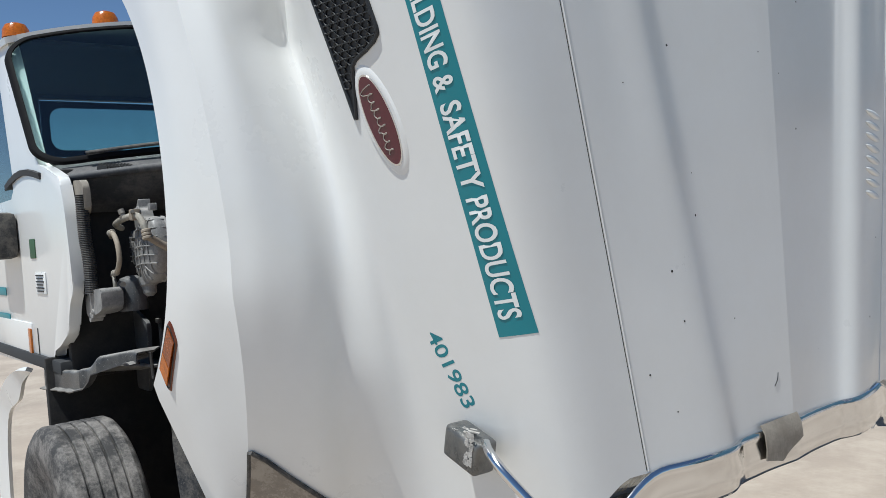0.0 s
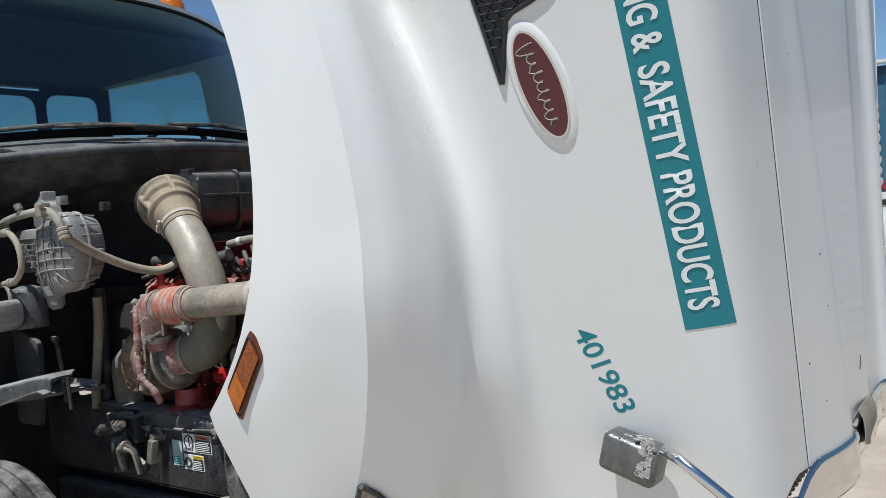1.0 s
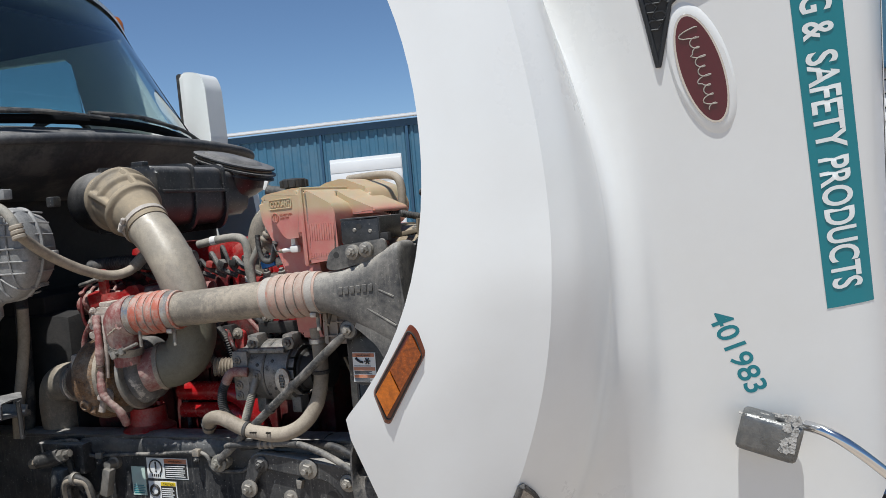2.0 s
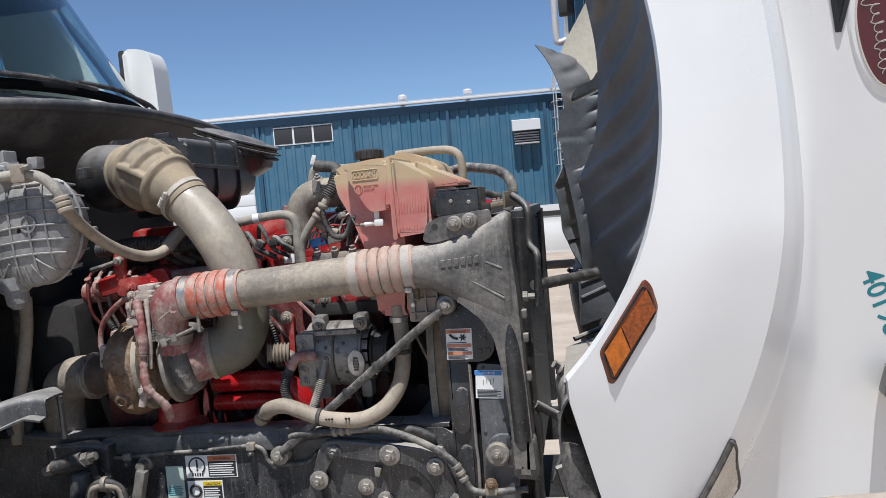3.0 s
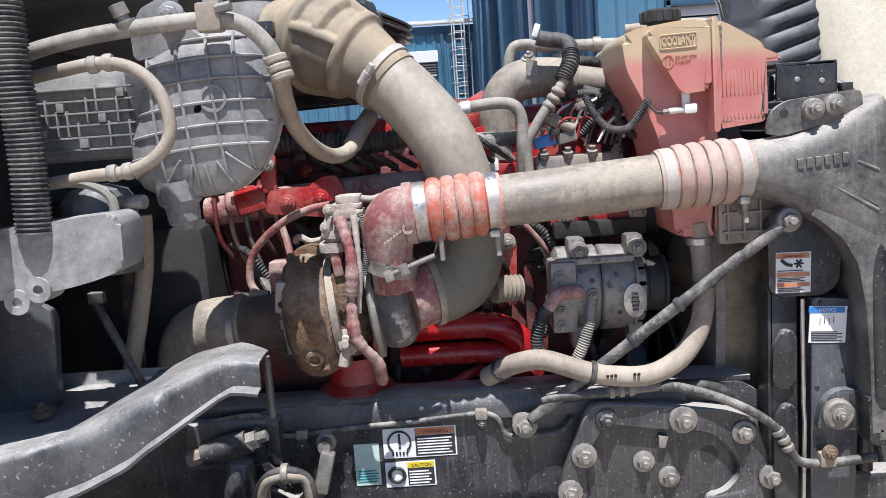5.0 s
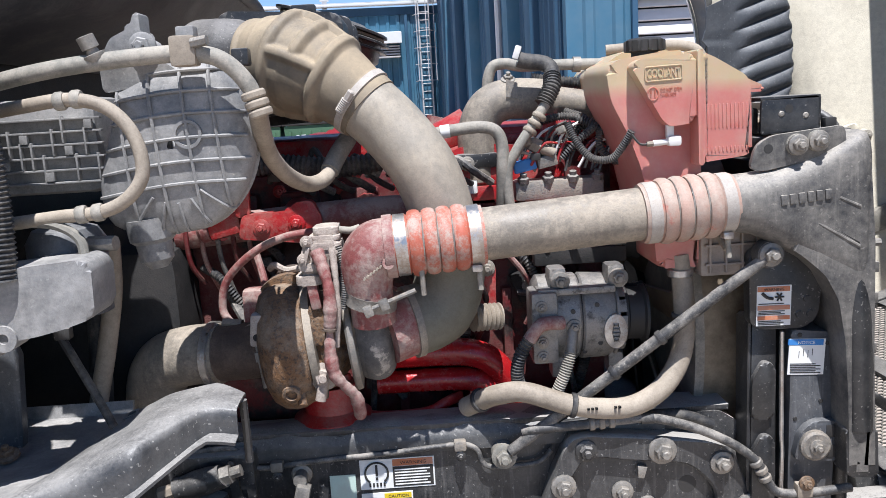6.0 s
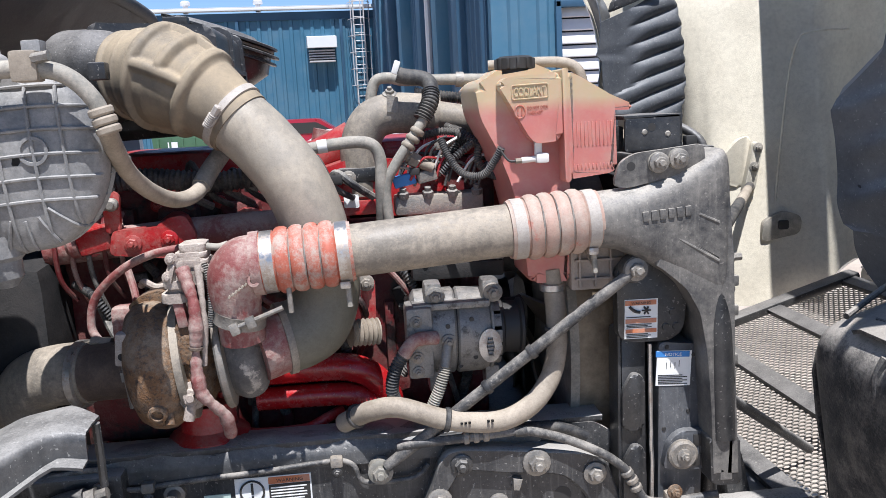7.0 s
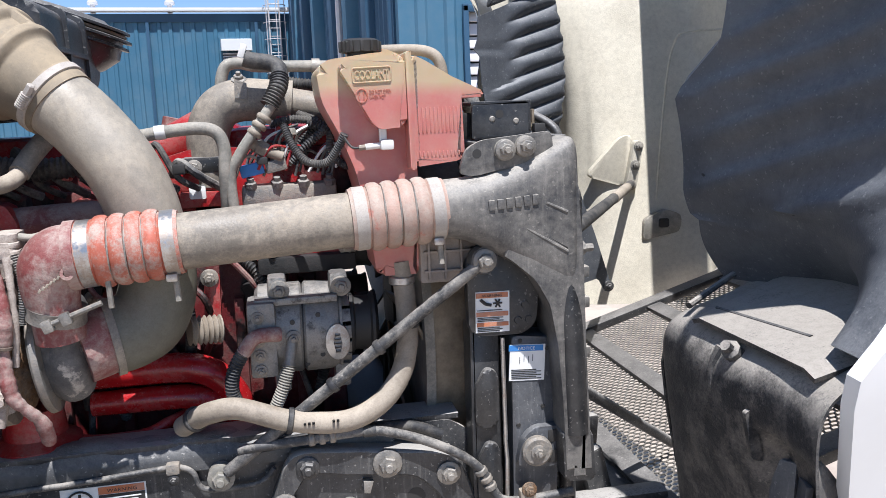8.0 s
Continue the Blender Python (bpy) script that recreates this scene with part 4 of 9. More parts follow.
def along(z, table):
    """A value read off a table of (height, value)."""
    for (z0, v0), (z1, v1) in zip(table, table[1:]):
        if z <= z1:
            return v0 + (v1 - v0) * max(0.0, z - z0) / (z1 - z0)
    return table[-1][1]


REAR = ((1.28, -2.076), (1.40, -2.078), (1.50, -2.088), (1.696, -2.117), (1.785, -2.122), (1.805, -2.140), (1.84, -2.128), (1.909, -2.124), (2.1, -2.11))
FRONT = ((1.28, -2.002), (1.37, -1.920), (1.469, -1.829), (1.521, -1.819), (1.69, -1.797), (1.82, -1.802), (1.94, -1.820), (2.03, -1.856))


def far_flange(k):
    """One row of the far liner's inner flange, from its ragged rear edge to its front edge: round ribs, flat towards the rear and the foot."""
    row = []
    for j in range(33):
        w = j / 32
        z = 1.28 + 0.63 * k + 0.117 * w * k
        rx, fx = along(z, REAR), along(z, FRONT) + 0.005 * math.sin(z * 100) * (z > 1.5)
        s = (z - 0.10 * w) / 0.062
        ridge = abs(math.sin(math.pi * s)) ** 0.6
        fade = max(0.0, min(1.0, (w - (0.30 if z - 0.10 * w > 1.66 else 0.06)) / 0.22)) * min(1.0, (1 - w) / 0.05 + 0.25)
        fade *= max(0.0, min(1.0, (z - 0.10 * w - 1.452) / 0.030))
        lift = 0.022 * (ridge - 0.3) * fade
        row.append(Vector((rx + (fx - rx) * w + 0.37 * lift, 2.53 + 0.10 * w - 0.93 * lift, z)))
    return row


def liner(side):
    flip = mirrored if side else (lambda p: Vector(p))
    name = "wheel_arch_liner"
    ln = thing(name, flip((-1.95, 1.05, 1.3)), "dusty black ribbed plastic wheel-arch liner inside the hood", "liner", "liners inside the hood")
    rows = []
    for i in range(97):
        z = 1.285 + 0.90 * i / 96
        if z > 1.625:
            inner_y = max(1.20, 1.272 - 1.0 * (z - 1.625)) - 0.10 * max(0.0, z - 1.80) - 0.55 * max(0.0, z - 1.95)
        elif z > 1.405:
            inner_y = 1.276
        else:
            inner_y = 1.245 + 0.02 * math.sin((1.405 - z) * 26)
        low = max(0.0, (1.46 - z) / 0.165)
        row = []
        for j in range(33):
            v = j / 32
            y = 0.728 + (inner_y - 0.728) * v
            zz = z + 0.05 * (v - 0.5) * max(0.0, min(1.0, (i - 20) / 20))
            x = hood_x_edge(zz) + 0.008 + 0.018 * math.sin(math.pi * v) - liner_lean(zz) * v ** 1.5
            x += low ** 1.6 * (0.20 - 0.08 * max(0.0, v - 0.6) / 0.4) * max(0.0, min(1.0, (v - 0.13) / 0.3))
            rib = max(0.0, math.sin((zz + 0.16 * v) * 2 * math.pi / 0.088)) ** 0.8 if zz > 1.43 else 0.0
            x -= (0.016 if side else 0.020) * rib * (0.15 + 0.85 * v) * min(1.0, v / 0.15) * min(1.0, (1 - v) / 0.20)
            row.append(flip((x - (0.10 * v ** 3 if side else 0.0), y + (0.15 * v ** 3 if side else 0.0), zz)))
        for q in range(1, 8):
            w = q / 7
            rib = max(0.0, math.sin((zz - 0.10 * w) * 2 * math.pi / 0.088)) ** 0.7 if zz > 1.43 else 0.0
            out = 0.036 * rib * math.sin(math.pi * min(1.0, w * 1.05)) ** 0.5 if side else 0.0
            far = 0.02 + (0.195 if side else 0.0) * max(0.0, min(1.0, (z - 1.40) / 0.02, (1.70 - z) / 0.10))
            row.append(flip((x + far * w - out * 0.7, inner_y + far * 0.93 * w - out * 0.2, zz + 0.02 * w)))
        rows.append(row)
    part("panel", sheet([r[:33] for r in rows], 0.004), "liner", ln, "", 50)
    if side:
        rows = [[Vector()] * 32 + far_flange(k / 150) for k in range(151)]
    part("inner_flange", sheet([r[32:] for r in rows], 0.004), "liner", ln, "corrugated inner flange", 50)
    # flush dark discs for the round stains on the liner
    for y, z in ((1.235, 1.655), (1.235, 1.545), (1.232, 1.475), (1.02, 1.44)):
        v = (y - 0.728) / 0.545
        x = hood_x_edge(z) + 0.008 + 0.018 * math.sin(math.pi * v) - liner_lean(z) * v ** 1.5 - 0.006
        part("dark_spot", turned(flip((x, y, z)), (-1, 0, 0), [(0.011, -0.012), (0.011, -0.003), (0.006, -0.002)], 14), "ink", ln)
    return ln


liner(False)
far_liner = liner(True)
part("grommet_block", plate(rounded([(-2.075, 1.945), (-2.06, 1.99), (-1.985, 2.02), (-1.965, 2.05), (-1.93, 2.062), (-1.895, 2.03), (-1.92, 2.00)], 0.012), 2.56, 0.05, 0.006), "black", far_liner, "black rubber block above the ribs")


def lamp_back(side):
    """The plastic back of a headlamp bucket, below the liner."""
    flip = mirrored if side else (lambda p: Vector(p))
    ob = thing("headlamp_bucket", flip((-1.95, 1.05, 0.8)), "dusty black moulded headlamp bucket behind the fender", "bucket", "headlamp buckets")
    rows = []
    prof = [(-1.83, 1.315), (-1.88, 1.303), (-1.97, 1.282), (-2.06, 1.258), (-2.105, 1.238), (-2.128, 1.212), (-2.135, 1.17), (-2.125, 1.08), (-2.10, 0.95), (-2.08, 0.82), (-2.07, 0.70)]
    for k in range(33):
        v = k / 32
        fall = max(0.0, (v - 0.86) / 0.14) ** 2
        row = []
        for x, z in catmull2(prof, 5):
            y0 = 0.745 + 0.32 * max(0.0, x + 2.06)
            y = y0 + (1.245 - y0) * v
            recess = 0.045 * max(0.0, min(1.0, (1.135 - z) / 0.02)) * max(0.0, min(1.0, (0.905 - y) / 0.012)) * max(0.0, min(1.0, (y - 0.758) / 0.01))
            row.append(flip((x + fall * 0.05 * (x < -1.98) + recess + 0.006 * math.sin(9 * v + z * 11), y, z - fall * 0.045 + 0.004 * math.sin(v * 11 + x * 18))))
        rows.append(row)
    part("shell", sheet(rows, 0.004), "bucket", ob, "dusty tan-topped plastic shell", 60)
    part("side", plate([(p[0] + 0.03, p[1] - 0.04) for p in prof] + [(-1.83, 0.70)], flip((0, 1.243, 0)).y - 0.004, 0.008), "bucket", ob)

    def top(x, y, lift):
        return flip((x, y, 1.2475 + 0.245 * (x + 2.11) + lift))
    cover = []
    for k in range(15):
        x = -2.118 + 0.27 * k / 14
        y0, y1 = 0.775 + 0.32 * max(0.0, x + 2.06), 1.105 + 0.28 * (x + 2.118)
        cover.append([top(x, y0 + (y1 - y0) * q / 14, 0.012 - (0.008 if q in (0, 14) else 0.0)) for q in range(15)])
    notch = sheet(cover, 0.008)
    part("cover", notch, "bucket", ob, "raised dusty cover plate")
    part("cover_groove", pipe([top(-2.075 + 0.004 * q, 1.10 - 0.037 * q, 0.0118) for q in range(7)], 0.003, 6, 2), "black", ob)
    for x, y in ((-1.885, 1.17), (-1.875, 1.03)):
        part("clip", block(top(x, y, 0.018), (0.016, 0.075, 0.030), 0.003, (0, 14, 20)), "bucket", ob)
    part("flange", pipe([top(-2.10, 1.15, 0.012), top(-1.95, 1.235, 0.012), top(-1.80, 1.285, 0.012)], 0.006, 8, 4), "bucket", ob)
    adj = part("adjuster", turned(flip((-2.112, 0.969, 1.224)), (-0.75, -0.3, 0.6), [(0.030, -0.02), (0.030, 0.004), (0.016, 0.008), (0.016, 0.024), (0.009, 0.028), (0.009, 0.040)], 8), "bucket", ob, "dusty adjuster knob")
    part("adjuster_drip", pipe([flip((-2.122, 1.000, 1.230)), flip((-2.136, 1.004, 1.200)), flip((-2.139, 1.000, 1.165))], lambda s, u: 0.010 - 0.006 * u, 8), "bucket", adj)
    part("fin", plate(rounded([(-2.142, 1.160), (-2.128, 1.165), (-2.108, 1.08), (-2.128, 1.085)], 0.006), flip((0, 0.902, 0)).y - 0.004, 0.010), "bucket", ob)
    fold = bmesh.new()
    for y, w in ((0.885, 0.0), (0.850, 0.018)):
        box(fold, flip((-2.085 + w * 0.3, y, 1.01 - w)), (0.012, 0.040, 0.15), 0.004, (0, 6, 28 if y > 0.86 else -20))
    part("bracket", fold, "tank_grey", ob, "folded grey bracket")
    return ob


def catmull2(pts, sub):
    return [(p.x, p.y) for p in catmull([(a, b, 0) for a, b in pts], sub)]


lamp_back(False)
lamp_back(True)


# hood mirror stub with its chrome arm
mir = thing("hood_mirror_arm", (-1.39, 1.16, 1.12), "taped chrome mirror foot with bent chrome arm on the hood", "mirror arm")
bm = bmesh.new()
box(bm, (-1.392, 1.135, 1.128), (0.118, 0.062, 0.078), 0.014, (0, 16, -4), 3)
foot = part("foot", bm, "worn_chrome", mir, "dull chrome foot")
rnd = random.Random(5)
tape = bmesh.new()
for k in range(34):
    z = 1.138 + rnd.uniform(-0.034, 0.034)
    x = -1.343 - 0.022 * rnd.random() ** 1.5 + (z - 1.14) * 0.25
    box(tape, (x, 1.1035 + (x + 1.39) * -0.07, z), (0.009, 0.0022, 0.010), 0.0, (0, rnd.uniform(0, 90), -4), 1)
for k in range(9):
    box(tape, (-1.40 + rnd.uniform(-0.045, 0.05), 1.128 + rnd.uniform(-0.018, 0.01), 1.1695), (0.016, 0.012, 0.002), 0.0, (0, 16, rnd.uniform(0, 90)), 1)
part("flaking_tape", tape, "flake", foot, "flaking pale tape")
part("arm", pipe([(-1.325, 1.125, 1.150), (-1.285, 1.100, 1.142), (-1.235, 1.095, 1.108), (-1.16, 1.12, 1.035), (-1.10, 1.16, 0.97), (-1.07, 1.20, 0.90)], 0.0105, 14), "chrome", mir)
# gas stay and latch on the hood's far inner wall
stay = thing("hood_stay", (-1.9, 2.3, 1.3), "black tilt stay with grey end between radiator and hood", "hood stay")
part("bracket", plate(rounded([(-1.515, 1.285), (-1.470, 1.29), (-1.440, 1.47), (-1.475, 1.48)], 0.02), 2.755, 0.03, 0.004), "cream", stay, "cream painted bracket")
for z in (1.31, 1.385, 1.455):
    bolt("bolt", (-1.490 + (z - 1.31) * 0.2, 2.755, z), (0, -1, 0), 0.012, stay, "line")
part("boss", plate(rounded([(-1.66, 1.35), (-1.50, 1.30), (-1.47, 1.50), (-1.52, 1.49)], 0.03), 2.785, 0.03, 0.012), "cream", stay)
part("rod", pipe([(-2.20, 1.47, 1.355), (-1.85, 2.10, 1.335), (-1.50, 2.74, 1.315)], 0.016, 10, 4), "rubber", stay)
part("rod_end", pipe([(-1.80, 2.19, 1.332), (-1.58, 2.59, 1.320)], 0.017, 12, 0), "hose", stay)
latch = thing("hood_latch", (-1.45, 2.8, 1.25), "dirty steel hood latch plate on the inner wall", "latch")
part("plate", plate(rounded([(-1.455, 1.10), (-1.300, 1.125), (-1.295, 1.19), (-1.36, 1.215), (-1.445, 1.18)], 0.02), 2.73, 0.03, 0.004), "line", latch)
part("slot", plate(rounded([(-1.39, 1.145), (-1.35, 1.145), (-1.35, 1.18), (-1.39, 1.18)], 0.01), 2.724, 0.01), "ink", latch)

hp = thing("hood_hinge_plate", (-1.85, 2.4, 1.0), "dusty black hinge plates on the hood's far side", "hinge plate")
part("plate", plate(rounded([(-1.867, 1.468), (-1.811, 1.294), (-1.773, 1.19), (-1.723, 1.031), (-1.711, 0.998), (-1.738, 0.990), (-1.762, 1.040), (-1.884, 1.009), (-1.913, 1.08), (-1.939, 1.133), (-2.099, 1.082), (-2.093, 1.298), (-2.03, 1.297), (-1.945, 1.385)], 0.008), 2.41, 0.010, 0.003), "liner", hp)
for a, b in (((-2.085, 1.245), (-1.862, 1.322)), ((-2.085, 1.190), (-1.862, 1.278))):
    part("pressed_rib", pipe([(a[0], 2.409, a[1]), (b[0], 2.409, b[1])], 0.008, 8, 0), "liner", hp)
bolt("bolt", (-1.727, 2.41, 1.010), (0, -1, 0), 0.012, hp, "black")
iv = thing("hinge_bracket", (-2.1, 2.4, 0.8), "ivory painted hinge bracket with bolts under the hood", "bracket")
part("plate", plate(rounded([(-2.13, 0.98), (-2.10, 1.02), (-1.98, 1.04), (-1.93, 1.00), (-1.94, 0.88), (-2.00, 0.84), (-2.11, 0.86)], 0.02), 2.20, 0.012, 0.003), "cream", iv)
for x, z in ((-2.105, 0.975), (-2.075, 0.925), (-2.11, 0.91), (-2.01, 0.955), (-1.99, 0.90), (-2.03, 1.015)):
    part("bolt", turned((x, 2.20, z), (0, -1, 0), [(0.013, 0), (0.013, 0.006), (0.010, 0.009)], 6), "rust" if z < 0.92 else "hose", iv)
part("torn_strip", plate(rounded([(-2.12, 0.86), (-2.06, 0.87), (-1.98, 0.70), (-1.90, 0.56), (-1.94, 0.54), (-2.05, 0.70)], 0.01), 2.16, 0.01, 0.003), "pipe", iv)
xm = thing("front_crossmember", (-2.05, 1.9, 0.6), "dark blue-grey front crossmember below the radiator", "crossmember")
part("beam", block((-2.03, 1.97, 0.655), (0.16, 1.30, 0.13), 0.02), "tank_grey", xm)
part("side_arm", block((-2.16, 1.46, 0.70), (0.34, 0.06, 0.14), 0.015), "chassis", xm)
part("side_arm", block((-2.16, 2.48, 0.70), (0.34, 0.06, 0.14), 0.015), "chassis", xm)
# dark sheet added to hide the bright ground below the radiator
part("dark_filler_sheet", block((-2.17, 1.97, 0.56), (0.30, 1.0, 0.02), 0.004), "darkcore", xm)
for k, (x, y, z) in enumerate(((-2.14, 1.50, 0.79), (-2.12, 1.62, 0.82), (-2.16, 1.72, 0.78))):
    part("bracket", block((x, y, z), (0.06, 0.03, 0.14), 0.008, (0, 20 * k - 15, 15)), "chassis", xm)
part("hinge_disc", turned((-1.98, 1.42, 0.70), (-0.6, -0.7, 0.2), [(0.05, -0.03), (0.05, 0.01), (0.03, 0.015), (0.016, 0.017), (0.016, 0.04)], 18), "steel", xm)

# ---- cab ----
cab = thing("cab", (-4.9, MID, 0.9), "white truck cab with curved dark windshield and amber roof lights", "truck cab")
Y0, Y1 = 0.935, 2 * MID - 0.935


def across(y):
    """Share from the cab's middle to its side."""
    return abs(y - MID) / (MID - Y0)


def ws_bottom(y):
    return Vector((-3.755 - 0.33 * across(y) ** 2, y, 2.085 - 0.055 * across(y) ** 2))


def ws_top(y):
    q = MID + (y - MID) * 1.01
    return Vector((-4.15 - 0.36 * across(y) ** 2, q, 2.745 - 0.07 * across(y) ** 3))


ys = [Y0 - 0.012 + (Y1 - Y0 + 0.024) * k / 32 for k in range(33)]
WS_W, WS_H, WS_R = Y1 - Y0 + 0.024, 0.78, 0.12


def ws_at(u, v):
    """A point of the windshield, u metres across it from the near side, v metres up it."""
    y = Y0 - 0.012 + u
    return ws_bottom(y).lerp(ws_top(y), v / WS_H)


rows = []
for i in range(17):
    v = WS_H * (0.5 - 0.5 * math.cos(math.pi * i / 16))
    e = max(0.0, WS_R - min(v, WS_H - v))
    cut = WS_R - math.sqrt(WS_R ** 2 - e * e)
    rows.append([ws_at(cut + (WS_W - 2 * cut) * k / 32, v) for k in range(33)])
glass_ob = part("windshield", sheet(rows, 0.006), "glass", cab, "dark curved windshield")
glass_ob.visible_shadow = False


def ws_loop(grow):
    """A rounded loop along the windshield's edge, grown outwards."""
    r, out = WS_R + grow, []
    for cu, cv, t0 in ((WS_W - WS_R, WS_H - WS_R, 0), (WS_R, WS_H - WS_R, 90), (WS_R, WS_R, 180), (WS_W - WS_R, WS_R, 270)):
        out += [(cu + r * math.cos(math.radians(t0 + 10 * q)), cv + r * math.sin(math.radians(t0 + 10 * q))) for q in range(10)]
        a = out[-1]
        if t0 in (0, 180):
            far_u = WS_R if t0 == 0 else WS_W - WS_R
            out += [(a[0] + (far_u - a[0]) * q / 24, a[1]) for q in range(1, 24)]
    return [ws_at(u, v) for u, v in out]


bm = bmesh.new()
loops = []
for grow, lift in ((0.014, -0.012), (0.012, 0.012), (0.0, 0.017), (-0.010, 0.015), (-0.013, 0.002)):
    loops.append([bm.verts.new(p + Vector((0.85, 0, 0.5)) * lift) for p in ws_loop(grow)])
for a, b in zip(loops, loops[1:]):
    for k in range(len(a)):
        bm.faces.new((a[k], a[(k + 1) % len(a)], b[(k + 1) % len(a)], b[k]))
part("windshield_seal", bm, "gasket", glass_ob, "wide black rubber seal")
# roof cap over the windshield
rows2 = []
for i in range(9):
    v = i / 8
    rows2.append([ws_top(y) + Vector((0.012 - 1.75 * v, 0, 0.030 + 0.045 * math.sin(min(1.0, v * 3.2) * math.pi / 2) * (1 - 0.45 * across(y) ** 2))) for y in ys])
part("roof", sheet(rows2, 0.03), "paint", cab)
for y in (0.985, 1.36, 1.97, 2.36, 2.92):
    part("roof_light", turned(ws_top(y) + Vector((-0.06, 0, 0.045)), (0, 0, 1), [(0.066, -0.02), (0.062, 0.02), (0.048, 0.045), (0.02, 0.056)], 16), "amber", cab, "amber clearance light")
for side in (0, 1):
    y = Y0 if side == 0 else Y1 - 0.05
    front = [(-4.17, 2.045), (-3.99, 2.0), (-3.80, 1.945), (-3.757, 1.80), (-3.737, 1.62), (-3.730, 1.46), (-3.81, 1.385), (-3.86, 1.27), (-4.02, 1.20), (-4.16, 1.16), (-4.19, 1.07), (-5.9, 1.04), (-5.9, 1.92), (-4.745, 1.92), (-4.70, 2.0), (-4.84, 2.62), (-5.9, 2.66), (-5.9, 2.73), (-4.57, 2.735), (-4.50, 2.62), (-4.32, 2.29)]
    part("side_panel", plate(rounded(front, 0.035), y, 0.05, 0.012), "paint", cab, "white cab side panel with door")
    pane = part("side_window", plate([(-4.75, 1.90), (-5.88, 1.90), (-5.88, 2.68), (-4.85, 2.64)], y + 0.02, 0.006), "glass", cab, "tinted side window")
    pane.visible_shadow = False
part("cowl_corner", plate(rounded([(-3.80, 1.93), (-3.70, 1.925), (-3.66, 1.90), (-3.655, 1.80), (-3.70, 1.77), (-3.78, 1.82)], 0.015), 0.99, 0.03, 0.004), "flap", cab, "brown cowl corner bracket")
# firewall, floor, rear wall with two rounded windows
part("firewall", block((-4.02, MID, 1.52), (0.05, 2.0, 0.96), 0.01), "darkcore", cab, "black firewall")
part("cab_floor", block((-4.95, MID, 1.10), (1.9, 2.1, 0.06), 0.01), "interior", cab)
for y0, y1, z0, z1 in ((Y0, Y1, 1.1, 2.24), (Y0, Y1, 2.64, 2.80), (Y0, 1.36, 2.24, 2.64), (2.93, Y1, 2.24, 2.64)):
    part("rear_wall", block((-5.88, (y0 + y1) / 2, (z0 + z1) / 2), (0.06, y1 - y0, z1 - z0)), "interior", cab)
for y0, y1, hole in ((1.36, 2.505, (1.415, 2.47, 2.30, 2.58)), (2.505, 2.93, (2.545, 2.90, 2.36, 2.60))):
    a0, a1, b0, b1 = hole
    ring = rounded([(a0, b0), (a1, b0), (a1, b1), (a0, b1)], 0.09, 8)
    cy, cz2 = (a0 + a1) / 2, (b0 + b1) / 2
    bm = bmesh.new()
    front_i, front_o = [], []
    for py, pz in ring:
        dy, dz = py - cy, pz - cz2
        s = min((y1 - cy if dy > 0 else y0 - cy) / dy if abs(dy) > 1e-6 else 99, (2.64 - cz2 if dz > 0 else 2.24 - cz2) / dz if abs(dz) > 1e-6 else 99)
        front_i.append(bm.verts.new((-5.85, py, pz)))
        front_o.append(bm.verts.new((-5.85, cy + dy * s, cz2 + dz * s)))
    n = len(ring)
    for k in range(n):
        j = (k + 1) % n
        bm.faces.new((front_i[k], front_i[j], front_o[j], front_o[k]))
    bmesh.ops.solidify(bm, geom=bm.faces[:], thickness=0.03)
    part("rear_window_frame", bm, "interior", cab)
    pane = part("rear_window", plate([(y0 + 0.02, 2.26), (y1 - 0.02, 2.26), (y1 - 0.02, 2.62), (y0 + 0.02, 2.62)], -5.872, 0.006, 0, "yz"), "glass", cab, "tinted rear window")
    pane.visible_shadow = False
dash = []
for i in range(7):
    v = i / 6
    dash.append([ws_bottom(y) + Vector((-0.02 - 0.75 * v, 0, -0.035 + 0.05 * math.sin(v * 3))) for y in ys])
part("dashboard", sheet(dash, 0.03), "interior", cab, "black dashboard")
for y in (1.42, 2.52):
    st = part("seat", block((-5.15, y, 1.45), (0.5, 0.5, 0.16), 0.06), "interior", cab)
    part("backrest", block((-5.45, y, 1.80), (0.16, 0.5, 0.75), 0.06, (0, -8, 0)), "interior", st)
part("steering_wheel", pipe([(-4.55 + 0.10 * math.sin(a), 2.50 + 0.22 * math.cos(a), 2.06 + 0.16 * math.sin(a)) for a in [math.pi * q / 12 for q in range(25)]], 0.016, 8, 0), "rubber", cab)
# headliner keeps the cab dark
liner_rows = [[Vector((-4.45 - 1.4 * v, y, 2.69)) for y in (Y0 + 0.06, MID, Y1 - 0.06)] for v in (0, 0.5, 1)]
part("headliner", sheet(liner_rows, 0.02), "interior", cab)
# cowl: a dark shelf before the glass with a rolled lip at its front
def lip(y):
    q = across(y)
    return Vector((-3.545 - 0.37 * q ** (2.2 if y < MID else 6.0), y, 1.992 - 0.05 * q ** 2))


yl = [Y0 + 0.06 + (Y1 - Y0 - 0.12) * k / 40 for k in range(41)]
rows = []
for i in range(8):
    v = i / 7
    rows.append([lip(y).lerp(ws_bottom(y) + Vector((0, 0, -0.03)), v) + Vector((0, 0, -0.028 * math.sin(math.pi * v))) for y in yl])
cowl = part("cowl", sheet(rows, 0.01), "seal", cab, "black plastic wiper cowl")
bm = bmesh.new()
sweep(bm, [lip(y) for y in yl], 0.019, 10, 0)
part("cowl_seal", bm, "seal", cowl, "dusty rolled rubber seal")
